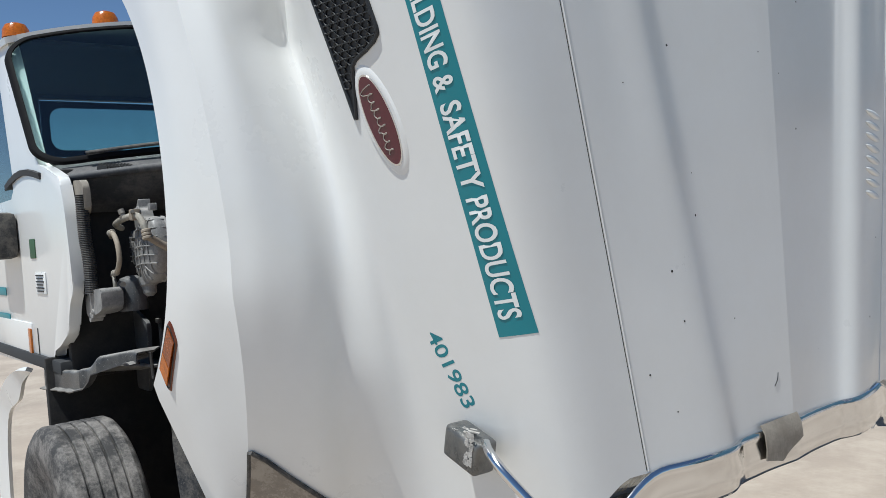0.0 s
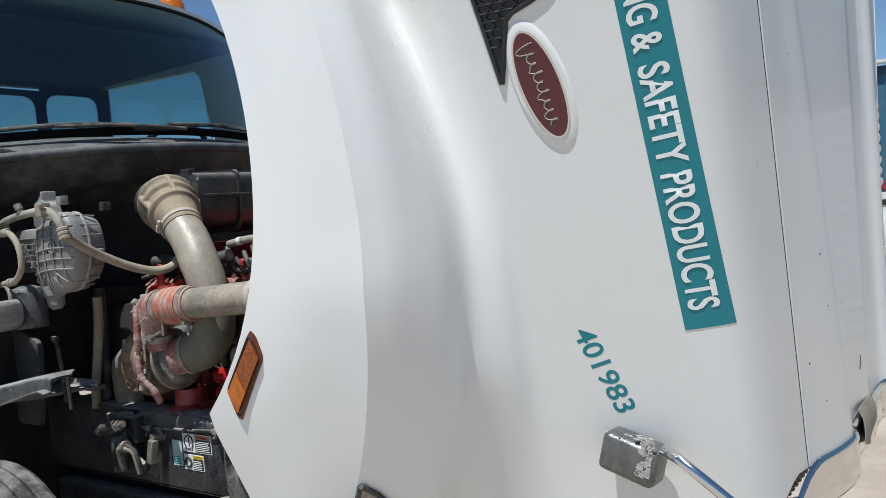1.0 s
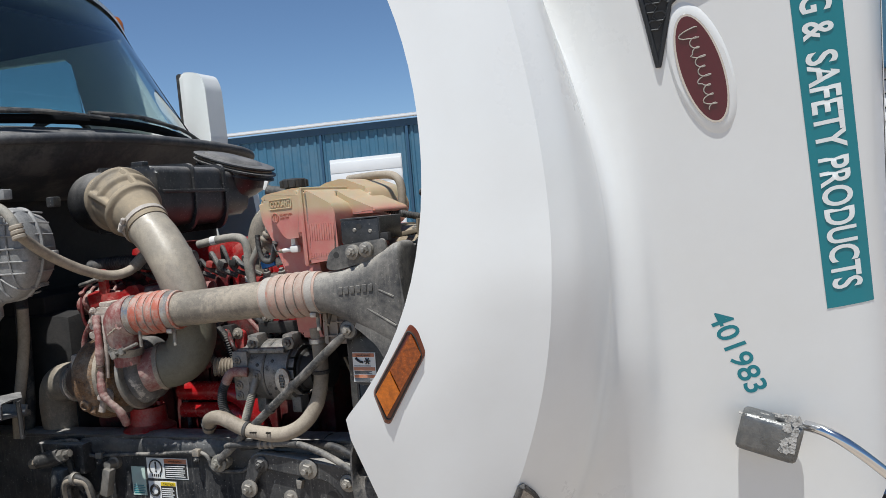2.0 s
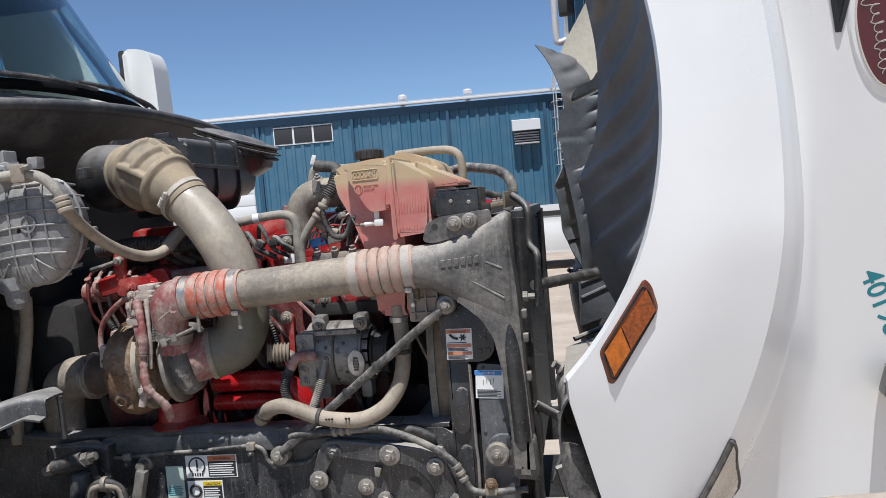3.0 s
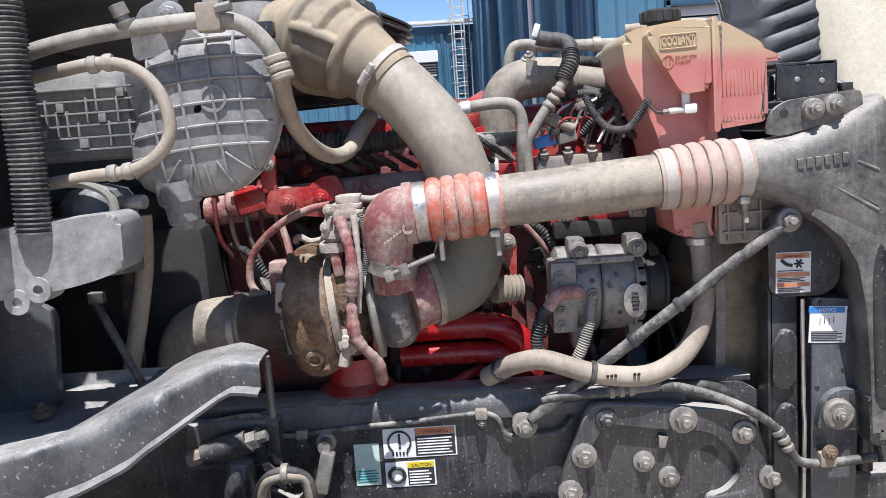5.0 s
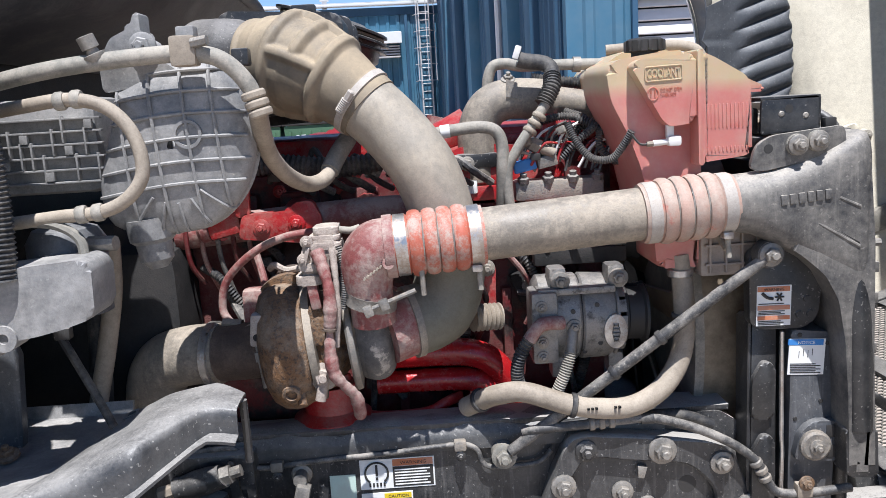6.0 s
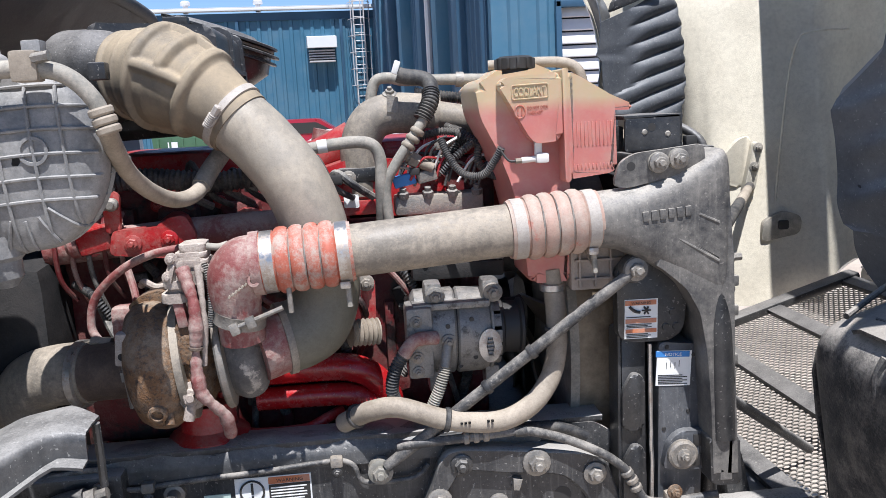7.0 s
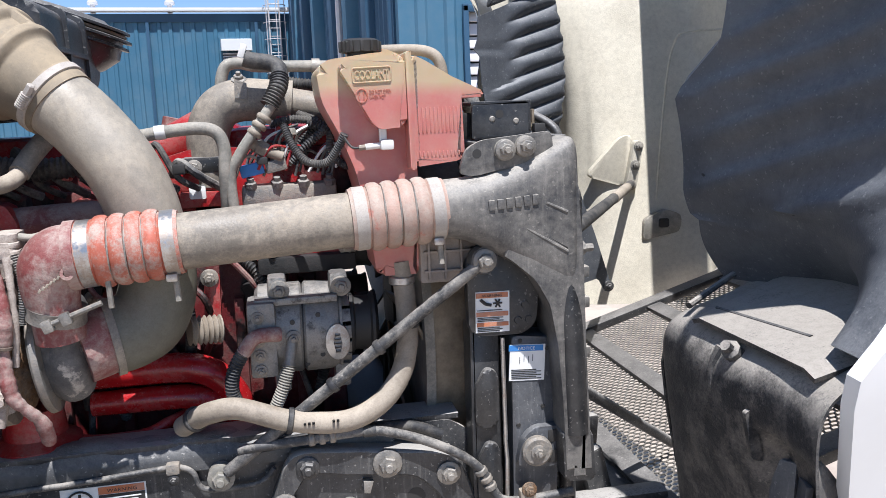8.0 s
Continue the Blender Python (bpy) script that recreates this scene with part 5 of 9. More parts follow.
part("cowl_front", sheet([[lip(y) + Vector((-0.004, 0, 0)) for y in yl], [lip(y) + Vector((-0.10, 0, -0.10)) for y in yl], [Vector((-3.97, y, 1.80)) for y in yl]], 0.006), "seal", cowl)
for y in (1.24, 2.62):
    gb = bmesh.new()
    for k in range(15):
        box(gb, (-3.80 - 0.1 * across(y), y - 0.10 + 0.0145 * k, 1.99), (0.055, 0.006, 0.03), 0.0, (0, 20, 30))
    part("air_slots", gb, "ink", cowl, kind="stuff")


def wiper(y0, y1, z):
    w = part("wiper_arm", pipe([ws_bottom(y0) + Vector((0.05, 0, 0.005)), ws_bottom((y0 + y1) / 2) + Vector((0.045, 0, 0.018)), ws_bottom(y1) + Vector((0.02, 0, z))], 0.008, 8), "rubber", cab)
    part("wiper_blade", pipe([ws_bottom(y1 - 0.32) + Vector((0.025, 0, z * 0.9)), ws_bottom(y1) + Vector((0.018, 0, z + 0.005)), ws_bottom(y1 + 0.3) + Vector((0.02, 0, z * 0.9))], 0.009, 8), "rubber", w)


wiper(1.95, 1.42, 0.026)
wiper(2.75, 2.20, 0.028)
# door details on the near side
d = part("mirror_bracket", block((-4.88, 0.87, 1.73), (0.42, 0.13, 0.24), 0.04), "rubber", cab, "black mirror bracket")
part("green_sticker", block((-4.39, 0.932, 1.652), (0.105, 0.006, 0.095)), "green", cab)
part("paper_sticker", block((-4.28, 0.932, 1.484), (0.20, 0.006, 0.105)), "paper", cab)
for k in range(6):
    part("sticker_bar", block((-4.28, 0.9275, 1.522 - 0.015 * k), (0.15 - 0.03 * (k % 2), 0.004, 0.006)), "ink", cab)
for k, (x, z) in enumerate(((-5.32, 1.43), (-5.27, 1.285), (-5.20, 1.15))):
    part("writing_bar", block((x, 0.932, z), (0.42, 0.005, 0.045)), "teal", cab, "teal door writing")
part("step_panel", block((-4.98, 0.934, 1.185), (0.86, 0.012, 0.19), 0.004), "paint", cab)
part("door_marker", block((-4.575, 0.926, 1.19), (0.05, 0.012, 0.125), 0.004), "amber", cab, "amber door marker")
# far mirror
fm = thing("side_mirror", (-4.13, 3.22, 2.3), "tall white truck mirror with black edge", "mirror")
part("shell", plate(rounded([(-4.27, 2.02), (-4.13, 2.02), (-4.105, 2.10), (-4.115, 2.40), (-4.14, 2.465), (-4.20, 2.482), (-4.275, 2.486)], 0.03, 6), 3.14, 0.15, 0.02), "paint", fm)
part("black_edge", plate(rounded([(-4.298, 2.02), (-4.268, 2.02), (-4.272, 2.484), (-4.302, 2.481)], 0.008), 3.15, 0.13, 0.006), "rubber", fm)
part("stay", pipe([(-4.30, 2.98, 2.02), (-4.22, 3.10, 2.06), (-4.2, 3.2, 2.15)], 0.02, 8, 4), "rubber", fm)

# ---- chassis ----
rail = thing("frame_rail", (-3.4, 1.5, 0.72), "dusty black steel frame rail with warning stickers", "frame rail")
RY = 1.445
web = part("web", plate(rounded([(-5.6, 0.72), (-2.42, 0.72), (-2.40, 0.93), (-2.48, 0.985), (-5.6, 0.985)], 0.012), RY, 0.012, 0.002), "chassis", rail)
part("top_flange", plate([(-5.6, 0.985), (-2.46, 0.985), (-2.46, 0.997), (-5.6, 0.997)], RY, 0.09, 0.003), "chassis", rail)
part("bottom_flange", plate([(-5.6, 0.715), (-2.44, 0.715), (-2.44, 0.727), (-5.6, 0.727)], RY, 0.09, 0.003), "chassis", rail)
roll = []
for k in range(25):
    x = -3.50 + 0.90 * k / 24
    dip = 0.004 * math.sin(x * 31) + 0.002 * math.sin(x * 83)
    roll.append([(x, RY - 0.012 + yy, 0.955 + zz + dip * (zz > 0.02)) for yy, zz in ((0.012, -0.016), (0.001, -0.014), (0.0, 0.010), (0.006, 0.028), (0.020, 0.041), (0.045, 0.047), (0.075, 0.044))])
part("rolled_flange", sheet(roll, 0.003), "shield", rail, "dusty rolled upper flange", 60)
far_rail = thing("far_frame_rail", (-3.4, 2.44, 0.72), "dark steel frame rail on the far side", "frame rail")
part("web", block((-4.0, 2.44, 0.855), (3.2, 0.012, 0.27), 0.003), "chassis", far_rail)
part("cross_member", block((-2.6, MID, 0.80), (0.16, 0.98, 0.14), 0.02), "chassis", far_rail)
part("cross_member", block((-4.6, MID, 0.80), (0.16, 0.98, 0.14), 0.02), "chassis", far_rail)

# stickers on the rail
F = RY - 0.0005
R3, U3 = (1, 0, 0), (0, 0, 1)


def stick(x0, z0, x1, z1, mat, name, parent, lift=0.0012, y=F):
    return panel((x0, y, z0), R3, U3, x1 - x0, z1 - z0, lift, mat, parent, name)


st = stick(-3.307, 0.805, -3.253, 0.898, "mint", "mint_sticker", rail)
for k in range(5):
    stick(-3.302, 0.812 + k * 0.006, -3.262 + 0.004 * (k % 2), 0.8145 + k * 0.006, "teal", "bar", st, 0.002)
st = stick(-3.243, 0.862, -3.086, 0.928, "paper", "tyre_sticker", rail)
stick(-3.174, 0.865, -3.089, 0.910, "ink", "dark_field", st, 0.0019)
stick(-3.174, 0.911, -3.089, 0.926, "orange", "orange_head", st, 0.0019)
lettering("WARNING", (-3.158, F - 0.0022, 0.9145), R3, U3, 0.010, "ink", st, 0.0002, 0.055)
for k in range(6):
    stick(-3.170, 0.869 + k * 0.0065, -3.096 - 0.006 * (k % 3 == 1), 0.8715 + k * 0.0065, "paper", "bar", st, 0.0026)
pts = [(-3.208 + 0.024 * math.cos(a), F - 0.003, 0.8975 + 0.024 * math.sin(a)) for a in [math.radians(-50 + 280 * q / 20) for q in range(21)]]
part("tyre_symbol", pipe(pts, 0.0022, 6, 0), "ink", st)
stick(-3.2105, 0.8915, -3.2055, 0.916, "ink", "mark", st, 0.0028)
stick(-3.2105, 0.8825, -3.2055, 0.888, "ink", "dot", st, 0.0028)
for k in range(5):
    stick(-3.225 + k * 0.0075, 0.868, -3.221 + k * 0.0075, 0.876, "ink", "tread", st, 0.0028)
st = stick(-3.243, 0.797, -3.135, 0.853, "paper", "caution_sticker", rail)
stick(-3.195, 0.800, -3.138, 0.838, "ink", "dark_field", st, 0.0019)
stick(-3.195, 0.839, -3.138, 0.851, "yellow", "yellow_head", st, 0.0019)
lettering("CAUTION", (-3.187, F - 0.0022, 0.8415), R3, U3, 0.009, "ink", st, 0.0002, 0.043)
for k in range(5):
    stick(-3.192, 0.803 + k * 0.0065, -3.150 + 0.005 * (k % 2), 0.8058 + k * 0.0065, "paper", "bar", st, 0.0026)
part("tyre_symbol", pipe([(-3.218 + 0.016 * math.cos(a), F - 0.003, 0.824 + 0.016 * math.sin(a)) for a in [2 * math.pi * q / 24 for q in range(25)]], 0.0040, 6, 0), "ink", st)

# suspension bracket bolted to the rail's front
br = thing("spring_bracket", (-2.62, 1.42, 0.75), "dusty black spring bracket with large bolts on the rail", "bracket")
outline = [(-2.882, 0.70), (-2.876, 0.78), (-2.84, 0.888), (-2.804, 0.966), (-2.711, 0.966), (-2.62, 0.955), (-2.482, 0.933), (-2.462, 0.895), (-2.438, 0.825), (-2.412, 0.73), (-2.41, 0.70)]
opening = [(-2.829, 0.70), (-2.818, 0.80), (-2.822, 0.849), (-2.792, 0.903), (-2.767, 0.924), (-2.678, 0.911), (-2.578, 0.898), (-2.543, 0.876), (-2.512, 0.836), (-2.509, 0.798), (-2.538, 0.768), (-2.571, 0.755), (-2.58, 0.70)]
part("body", plate(outline, 1.408, 0.037, 0.003), "chassis", br)
bm = bmesh.new()
rim_o = [Vector((p[0], 0, p[1])) for p in catmull2(outline, 5)]
rim_i = [Vector((p[0], 0, p[1])) for p in catmull2(opening, 5)]
rim_o, rim_i = resample(rim_o, 60), resample(rim_i, 60)
cols = []
for o, i in zip(rim_o, rim_i):
    d = (i - o) * 0.06
    cols.append([bm.verts.new((q.x, yy, q.z)) for q, yy in ((o, 1.410), (o, 1.392), (o + d, 1.388), (i - d, 1.388), (i, 1.392), (i, 1.410))])
for p, q in zip(cols, cols[1:]):
    for k in range(5):
        bm.faces.new((p[k], p[k + 1], q[k + 1], q[k]))
part("rim_plate", bm, "chassis", br, "proud rim round a recess")
for x, z, r, y in ((-2.619, 0.931, 0.019, 1.388), (-2.496, 0.895, 0.016, 1.388), (-2.441, 0.796, 0.017, 1.388), (-2.824, 0.866, 0.017, 1.388), (-2.856, 0.788, 0.017, 1.388), (-2.698, 0.837, 0.015, 1.408), (-2.646, 0.800, 0.015, 1.408), (-2.775, 0.940, 0.015, 1.388)):
    bolt("bolt", (x, y, z), (0, -1, 0), r, br, "steel" if x > -2.77 or z < 0.93 else "black")
part("hole", turned((-2.561, 1.4075, 0.843), (0, 1, 0), [(0.019, 0), (0.019, 0.003)], 24), "ink", br)
part("stiffener", plate([(-2.668, 0.87), (-2.655, 0.868), (-2.648, 0.892), (-2.668, 0.896)], 1.392, 0.02, 0.003), "steel", br)

# brake line along the rail
ln = thing("brake_line", (-3.1, 1.42, 0.94), "thin dusty steel brake line clipped along the rail", "brake line")
part("line", pipe([(-3.635, 1.40, 0.905), (-3.634, 1.41, 0.951), (-3.609, 1.42, 0.973), (-3.517, 1.42, 0.986), (-3.486, 1.42, 0.976), (-3.468, 1.42, 0.945), (-3.436, 1.425, 0.934), (-3.38, 1.43, 0.936), (-3.30, 1.43, 0.941), (-3.18, 1.43, 0.946), (-3.06, 1.43, 0.954), (-3.02, 1.43, 0.954), (-2.995, 1.43, 0.940), (-2.985, 1.43, 0.912), (-2.962, 1.43, 0.900), (-2.89, 1.43, 0.900), (-2.86, 1.43, 0.908), (-2.84, 1.43, 0.930)], 0.0058, 10, 6), "line_dark", ln)
for x, z in ((-3.41, 0.937), (-3.03, 0.955)):
    part("clip", block((x, 1.428, z), (0.026, 0.026, 0.022), 0.005), "cast", ln)
    bolt("bolt", (x, 1.42, z - 0.022), (0, -1, 0), 0.007, ln, "black")

# strut from the rail to the radiator
sr = thing("radiator_stay", (-2.68, 1.37, 1.1), "dusty steel stay rod from frame rail to radiator", "stay rod")
A, B = Vector((-2.928, 1.400, 0.945)), Vector((-2.425, 1.335, 1.332))
part("rod", pipe([A, B], 0.0120, 12, 0), "line_dark", sr)
part("lower_eye", turned((-2.941, 1.45, 0.930), (0, -1, 0), [(0.024, 0), (0.026, 0.02), (0.024, 0.038)], 20), "line", sr)
bolt("bolt", (-2.941, 1.412, 0.930), (0, -1, 0), 0.017, sr, "line")
part("upper_eye", turned((-2.422, 1.36, 1.335), (0, -1, 0), [(0.027, 0), (0.029, 0.02), (0.026, 0.03)], 20), "rubber", sr)
bolt("bolt", (-2.422, 1.332, 1.335), (0, -1, 0), 0.015, sr, "cast")
for u in (0.42, 0.60):
    p = A.lerp(B, u)
    part("tie", turned(p - (B - A).normalized() * 0.006, B - A, [(0.0145, 0), (0.0155, 0.003), (0.0155, 0.009), (0.0145, 0.012)], 12), "rubber", sr)

# front wheels
def tyre_bm(x, y, z, w, r):
    prof = [(r * 0.56, -w * 0.42), (r * 0.62, -w * 0.48), (r * 0.80, -w * 0.54), (r * 0.93, -w * 0.50), (r * 0.985, -w * 0.44)]
    n = 4
    for k in range(n + 1):
        a, b = -w * 0.42 + w * 0.84 * k / (n + 1), -w * 0.42 + w * 0.84 * (k + 1) / (n + 1)
        prof += [(r * 0.992, a + 0.004), (r, a + 0.008), (r, b - 0.008), (r * 0.992, b - 0.004)]
        if k < n:
            prof += [(r * 0.972, b - 0.003), (r * 0.972, b + 0.003)]
    prof += [(r * 0.985, w * 0.44), (r * 0.93, w * 0.50), (r * 0.80, w * 0.54), (r * 0.62, w * 0.48), (r * 0.56, w * 0.42)]
    return turned((x, y, z), (0, 1, 0), prof, 64)


axle = thing("front_axle", (-3.56, MID, 0.3), "dusty steel front axle with two worn truck wheels", "axle")
part("beam", pipe([(-3.56, 0.98, 0.47), (-3.56, 1.4, 0.40), (-3.56, 2.54, 0.40), (-3.56, 2.96, 0.47)], 0.055, 10), "chassis", axle)
for y, side in ((0.865, -1), (3.075, 1)):
    w = part("wheel", tyre_bm(-3.56, y, 0.466, 0.285, 0.466), "tyre", axle, "worn dusty truck tyre with five ribs")
    part("rim", turned((-3.56, y, 0.466), (0, side, 0), [(0.05, -0.12), (0.29, -0.12), (0.285, 0.06), (0.25, 0.10), (0.22, 0.02), (0.12, 0.03), (0.11, 0.10), (0.04, 0.11)], 32), "cast", w, "pale steel rim")
part("spring_pack", block((-3.50, 1.50, 0.60), (1.6, 0.08, 0.10), 0.02), "chassis", rail)

# NO STEP splash shield behind the wheel
sh = thing("splash_shield", (-3.65, 1.1, 1.0), "dusty black plastic splash shield embossed NO STEP", "splash shield")
top = [(-3.392, 1.196), (-3.45, 1.202), (-3.52, 1.192), (-3.565, 1.172), (-3.63, 1.145), (-3.70, 1.122), (-3.78, 1.108), (-3.90, 1.098), (-4.10, 1.082), (-4.35, 1.062)]
tp = catmull([(x, 0, z) for x, z in top], 5)
CROSS = ((1.0, -0.084, 0.026), (1.0, -0.078, 0.0), (1.0, -0.045, 0.0), (0.99, -0.022, 0.0), (0.965, -0.009, 0.0), (0.92, -0.002, 0.0), (0.5, 0.003, 0.0), (0.1, 0.001, 0.0), (0.02, 0.0, 0.0), (0.0, -0.012, 0.0))


def shield_edges(x):
    """y of the shield's inner and outer edge."""
    far = 1.190 - min(0.235, 2.2 * max(0.0, -3.60 - x)) - 0.05 * max(0.0, (x + 3.45) / 0.06)
    near = 0.945 + 0.12 * max(0.0, min(1.0, (x + 3.52) / 0.08))
    return far, min(near, far - 0.03)


rows = []
for s, dz, flare in CROSS:
    row = []
    for p in tp:
        far, near = shield_edges(p.x)
        f = 0.55 + 0.45 * min(1.0, max(0.0, (-3.44 - p.x) / 0.13))
        row.append((p.x, far + (near - far) * s - flare, p.z + dz * f + 0.0015 * math.sin(p.x * 40)))
    rows.append(row)
part("top", sheet(rows, 0.005), "shield", sh, "", 60)
part("end_leg", pipe([(-3.394, 1.125, 1.19), (-3.394, 1.128, 1.14), (-3.394, 1.129, 1.08)], 0.007, 8), "black", sh)
for words, y0, w in (("NO", 0.958, 0.085), ("STEP", 1.056, 0.130)):
    lettering(words, (-3.556, y0, 1.1655), (-0.05, 1, 0.05), (-1, 0, -0.36), 0.070, "shield", sh, 0.0036, w, name="embossed_word")
fold, back = [], []
for p in tp[22:]:
    far, near = shield_edges(p.x)
    fold.append((p.x, far + 0.004, p.z - 0.014))
    back.append((p.x - 0.02, 1.40, 1.075))
part("back_panel", sheet([fold, [((a[0] + b[0]) / 2, (a[1] + b[1]) / 2, (a[2] + b[2]) / 2 - 0.012) for a, b in zip(fold, back)], back, [(b[0], 1.41, b[2] + 0.03) for b in back]], 0.008), "housing", sh)
bolt("bolt", (-3.83, 1.20, 1.090), (0, -0.3, 1), 0.013, sh, "rust")

# leveling valve cluster on the rail
vl = thing("brake_valve", (-3.53, 1.38, 0.9), "dusty brake valve with bent steel lines on the rail", "valve")
part("cylinder", pipe([(-3.600, 1.36, 0.930), (-3.585, 1.36, 0.934), (-3.58, 1.36, 0.935), (-3.515, 1.36, 0.950), (-3.505, 1.36, 0.953)], lambda s, u: 0.024 + 0.003 * (0.25 < u < 0.75), 18, 3), "black", vl, "dusty black valve cylinder")
part("hex_nut", pipe([(-3.507, 1.36, 0.952), (-3.488, 1.36, 0.957)], 0.020, 6, 0), "steel", vl)
part("fitting", pipe([(-3.490, 1.36, 0.957), (-3.468, 1.36, 0.963)], 0.012, 8, 0), "steel", vl)
part("end_cap", pipe([(-3.632, 1.36, 0.921), (-3.600, 1.36, 0.930)], 0.017, 8, 0), "hose", vl)
part("pivot_strap", plate(rounded([(-3.500, 0.975), (-3.485, 0.975), (-3.475, 0.90), (-3.43, 0.84), (-3.445, 0.83), (-3.495, 0.90)], 0.006), 1.372, 0.008, 0.002), "black", vl)
part("body", turned((-3.548, 1.385, 0.78), (0.1, 0, 1), [(0.030, 0), (0.033, 0.02), (0.033, 0.11), (0.028, 0.125), (0.012, 0.128)], 20), "chassis", vl, "black relay canister")
for k, r in enumerate((0.009, 0.012, 0.007)):
    part("hose", pipe([(-3.505 + 0.012 * k, 1.36, 0.79), (-3.495 + 0.01 * k, 1.345, 0.850), (-3.463, 1.335, 0.888 - 0.008 * k), (-3.420, 1.335, 0.894 - 0.010 * k), (-3.388 - 0.006 * k, 1.345, 0.866), (-3.382 - 0.008 * k, 1.36, 0.79)], r, 10), ("rubber", "hose", "line_dark")[k], vl)
part("hose_tie", turned((-3.440, 1.335, 0.889), (1, 0, 0), [(0.020, 0), (0.021, 0.002), (0.021, 0.012), (0.020, 0.014)], 12), "steel", vl)
part("nest_bracket", plate(rounded([(-3.49, 0.83), (-3.43, 0.80), (-3.40, 0.83), (-3.42, 0.78), (-3.48, 0.77)], 0.008), 1.40, 0.02, 0.003), "chassis", vl)
part("side_fitting", turned((-3.362, 1.45, 0.912), (0, -1, 0), [(0.022, 0), (0.022, 0.02), (0.014, 0.022), (0.014, 0.05)], 12), "steel", vl)
part("arm", block((-3.365, 1.40, 0.86), (0.03, 0.03, 0.09), 0.006, (0, 15, 0)), "steel", vl)
part("mount", block((-3.55, 1.42, 0.93), (0.2, 0.05, 0.10), 0.01), "chassis", vl)

# dark sheets added in the wheel housing, standing in for its shade
ap = thing("wheel_housing_shade", (-3.5, 1.45, 0.3), "black sheets added for shade behind the front wheel", "apron")
part("inner_shade_sheet", block((-3.45, 1.56, 0.62), (1.9, 0.02, 0.72), 0.006), "darkcore", ap)
part("rear_shade_sheet", block((-4.16, 1.22, 0.72), (0.03, 0.66, 0.84), 0.01), "darkcore", ap)
part("under_sheet", block((-3.2, MID, 0.42), (1.4, 0.8, 0.03), 0.01), "darkcore", ap)
part("steering_arm", pipe([(-3.30, 1.30, 0.56), (-3.10, 1.32, 0.60), (-2.90, 1.36, 0.64)], 0.022, 10), "steel", ap)
part("steering_box", block((-2.92, 1.36, 0.66), (0.16, 0.12, 0.18), 0.03), "chassis", ap)
part("tie_rod_end", turned((-3.29, 1.25, 0.55), (0, -0.3, 1), [(0.03, -0.03), (0.034, 0), (0.028, 0.03)], 14), "steel", ap)
lip_out = [(-4.59, 1.06), (-4.85, 1.02), (-5.15, 0.92), (-5.40, 0.76), (-5.50, 0.50), (-5.55, 0.15)]
lip_in = [(-4.60, 1.045), (-4.80, 0.96), (-4.93, 0.85), (-5.22, 0.74), (-5.36, 0.50), (-5.42, 0.15)]
part("fairing_lip", sheet([[(x, 0.90, z) for x, z in catmull2(lip_out, 4)], [(x, 0.93, z) for x, z in catmull2(lip_in, 4)]], 0.02), "paint", cab, "white fairing lip")
# black block filling the wheel well in place of shade
part("wheel_well_shade", block((-4.95, 1.42, 0.62), (1.50, 0.42, 0.78), 0.02), "darkcore", ap)
part("door_gap", block((-4.44, 0.9335, 1.165), (0.010, 0.004, 0.19)), "ink", cab)
part("toe_panel", plate(rounded([(-4.02, 1.34), (-3.90, 1.30), (-3.815, 1.27), (-3.83, 1.10), (-3.86, 0.95), (-4.02, 0.95)], 0.02), 1.26, 0.02, 0.004), "tank_grey", ap)

# ---- engine bay ----
eng = thing("engine", (-3.1, MID, 0.85), "red diesel engine block, dusty, in the open bay", "engine")
part("block", block((-3.15, 1.97, 1.13), (0.92, 0.58, 0.56), 0.02), "grime_shade", eng)
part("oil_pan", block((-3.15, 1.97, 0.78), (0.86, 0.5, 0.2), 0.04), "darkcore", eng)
part("cylinder_head", block((-3.17, 1.99, 1.45), (0.88, 0.46, 0.12), 0.012), "grime_shade", eng)
part("rocker_cover", block((-3.24, 2.00, 1.545), (0.66, 0.34, 0.09), 0.03), "red", eng)
part("front_cover", block((-2.70, 1.97, 1.16), (0.06, 0.62, 0.60), 0.02), "grime_shade", eng)
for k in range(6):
    part("head_port", block((-3.50 + 0.14 * k, 1.745, 1.43), (0.09, 0.05, 0.085), 0.012), "grime_shade", eng)
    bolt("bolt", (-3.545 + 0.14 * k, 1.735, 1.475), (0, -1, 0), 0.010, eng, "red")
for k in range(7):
    part("block_rib", block((-3.52 + 0.125 * k, 1.672, 1.06), (0.022, 0.03, 0.34), 0.006), "grime_shade", eng)
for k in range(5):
    part("core_plug", turned((-3.45 + 0.16 * k, 1.672, 1.15), (0, -1, 0), [(0.034, 0), (0.034, 0.008), (0.026, 0.002)], 18), "grime_shade", eng)
# dark blocks added behind the engine to hide bright ground in the gap
part("rear_filler", block((-3.80, 1.97, 1.02), (0.40, 0.86, 0.74), 0.06), "darkcore", eng)
part("rear_filler_top", block((-3.86, 1.97, 1.40), (0.26, 0.80, 0.10), 0.03), "darkcore", eng)
# exhaust manifold; its duller red takes in shade as well as dust
mf = part("exhaust_manifold", pipe([(-3.62, 1.64, 1.40), (-3.50, 1.63, 1.41), (-3.38, 1.61, 1.42), (-3.20, 1.60, 1.43), (-3.05, 1.61, 1.43)], 0.034, 14), "pink", eng)
for x in (-3.52, -3.36, -3.20):
    part("runner", pipe([(x, 1.60, 1.42), (x, 1.67, 1.425), (x, 1.74, 1.43)], 0.034, 12), "red", mf)
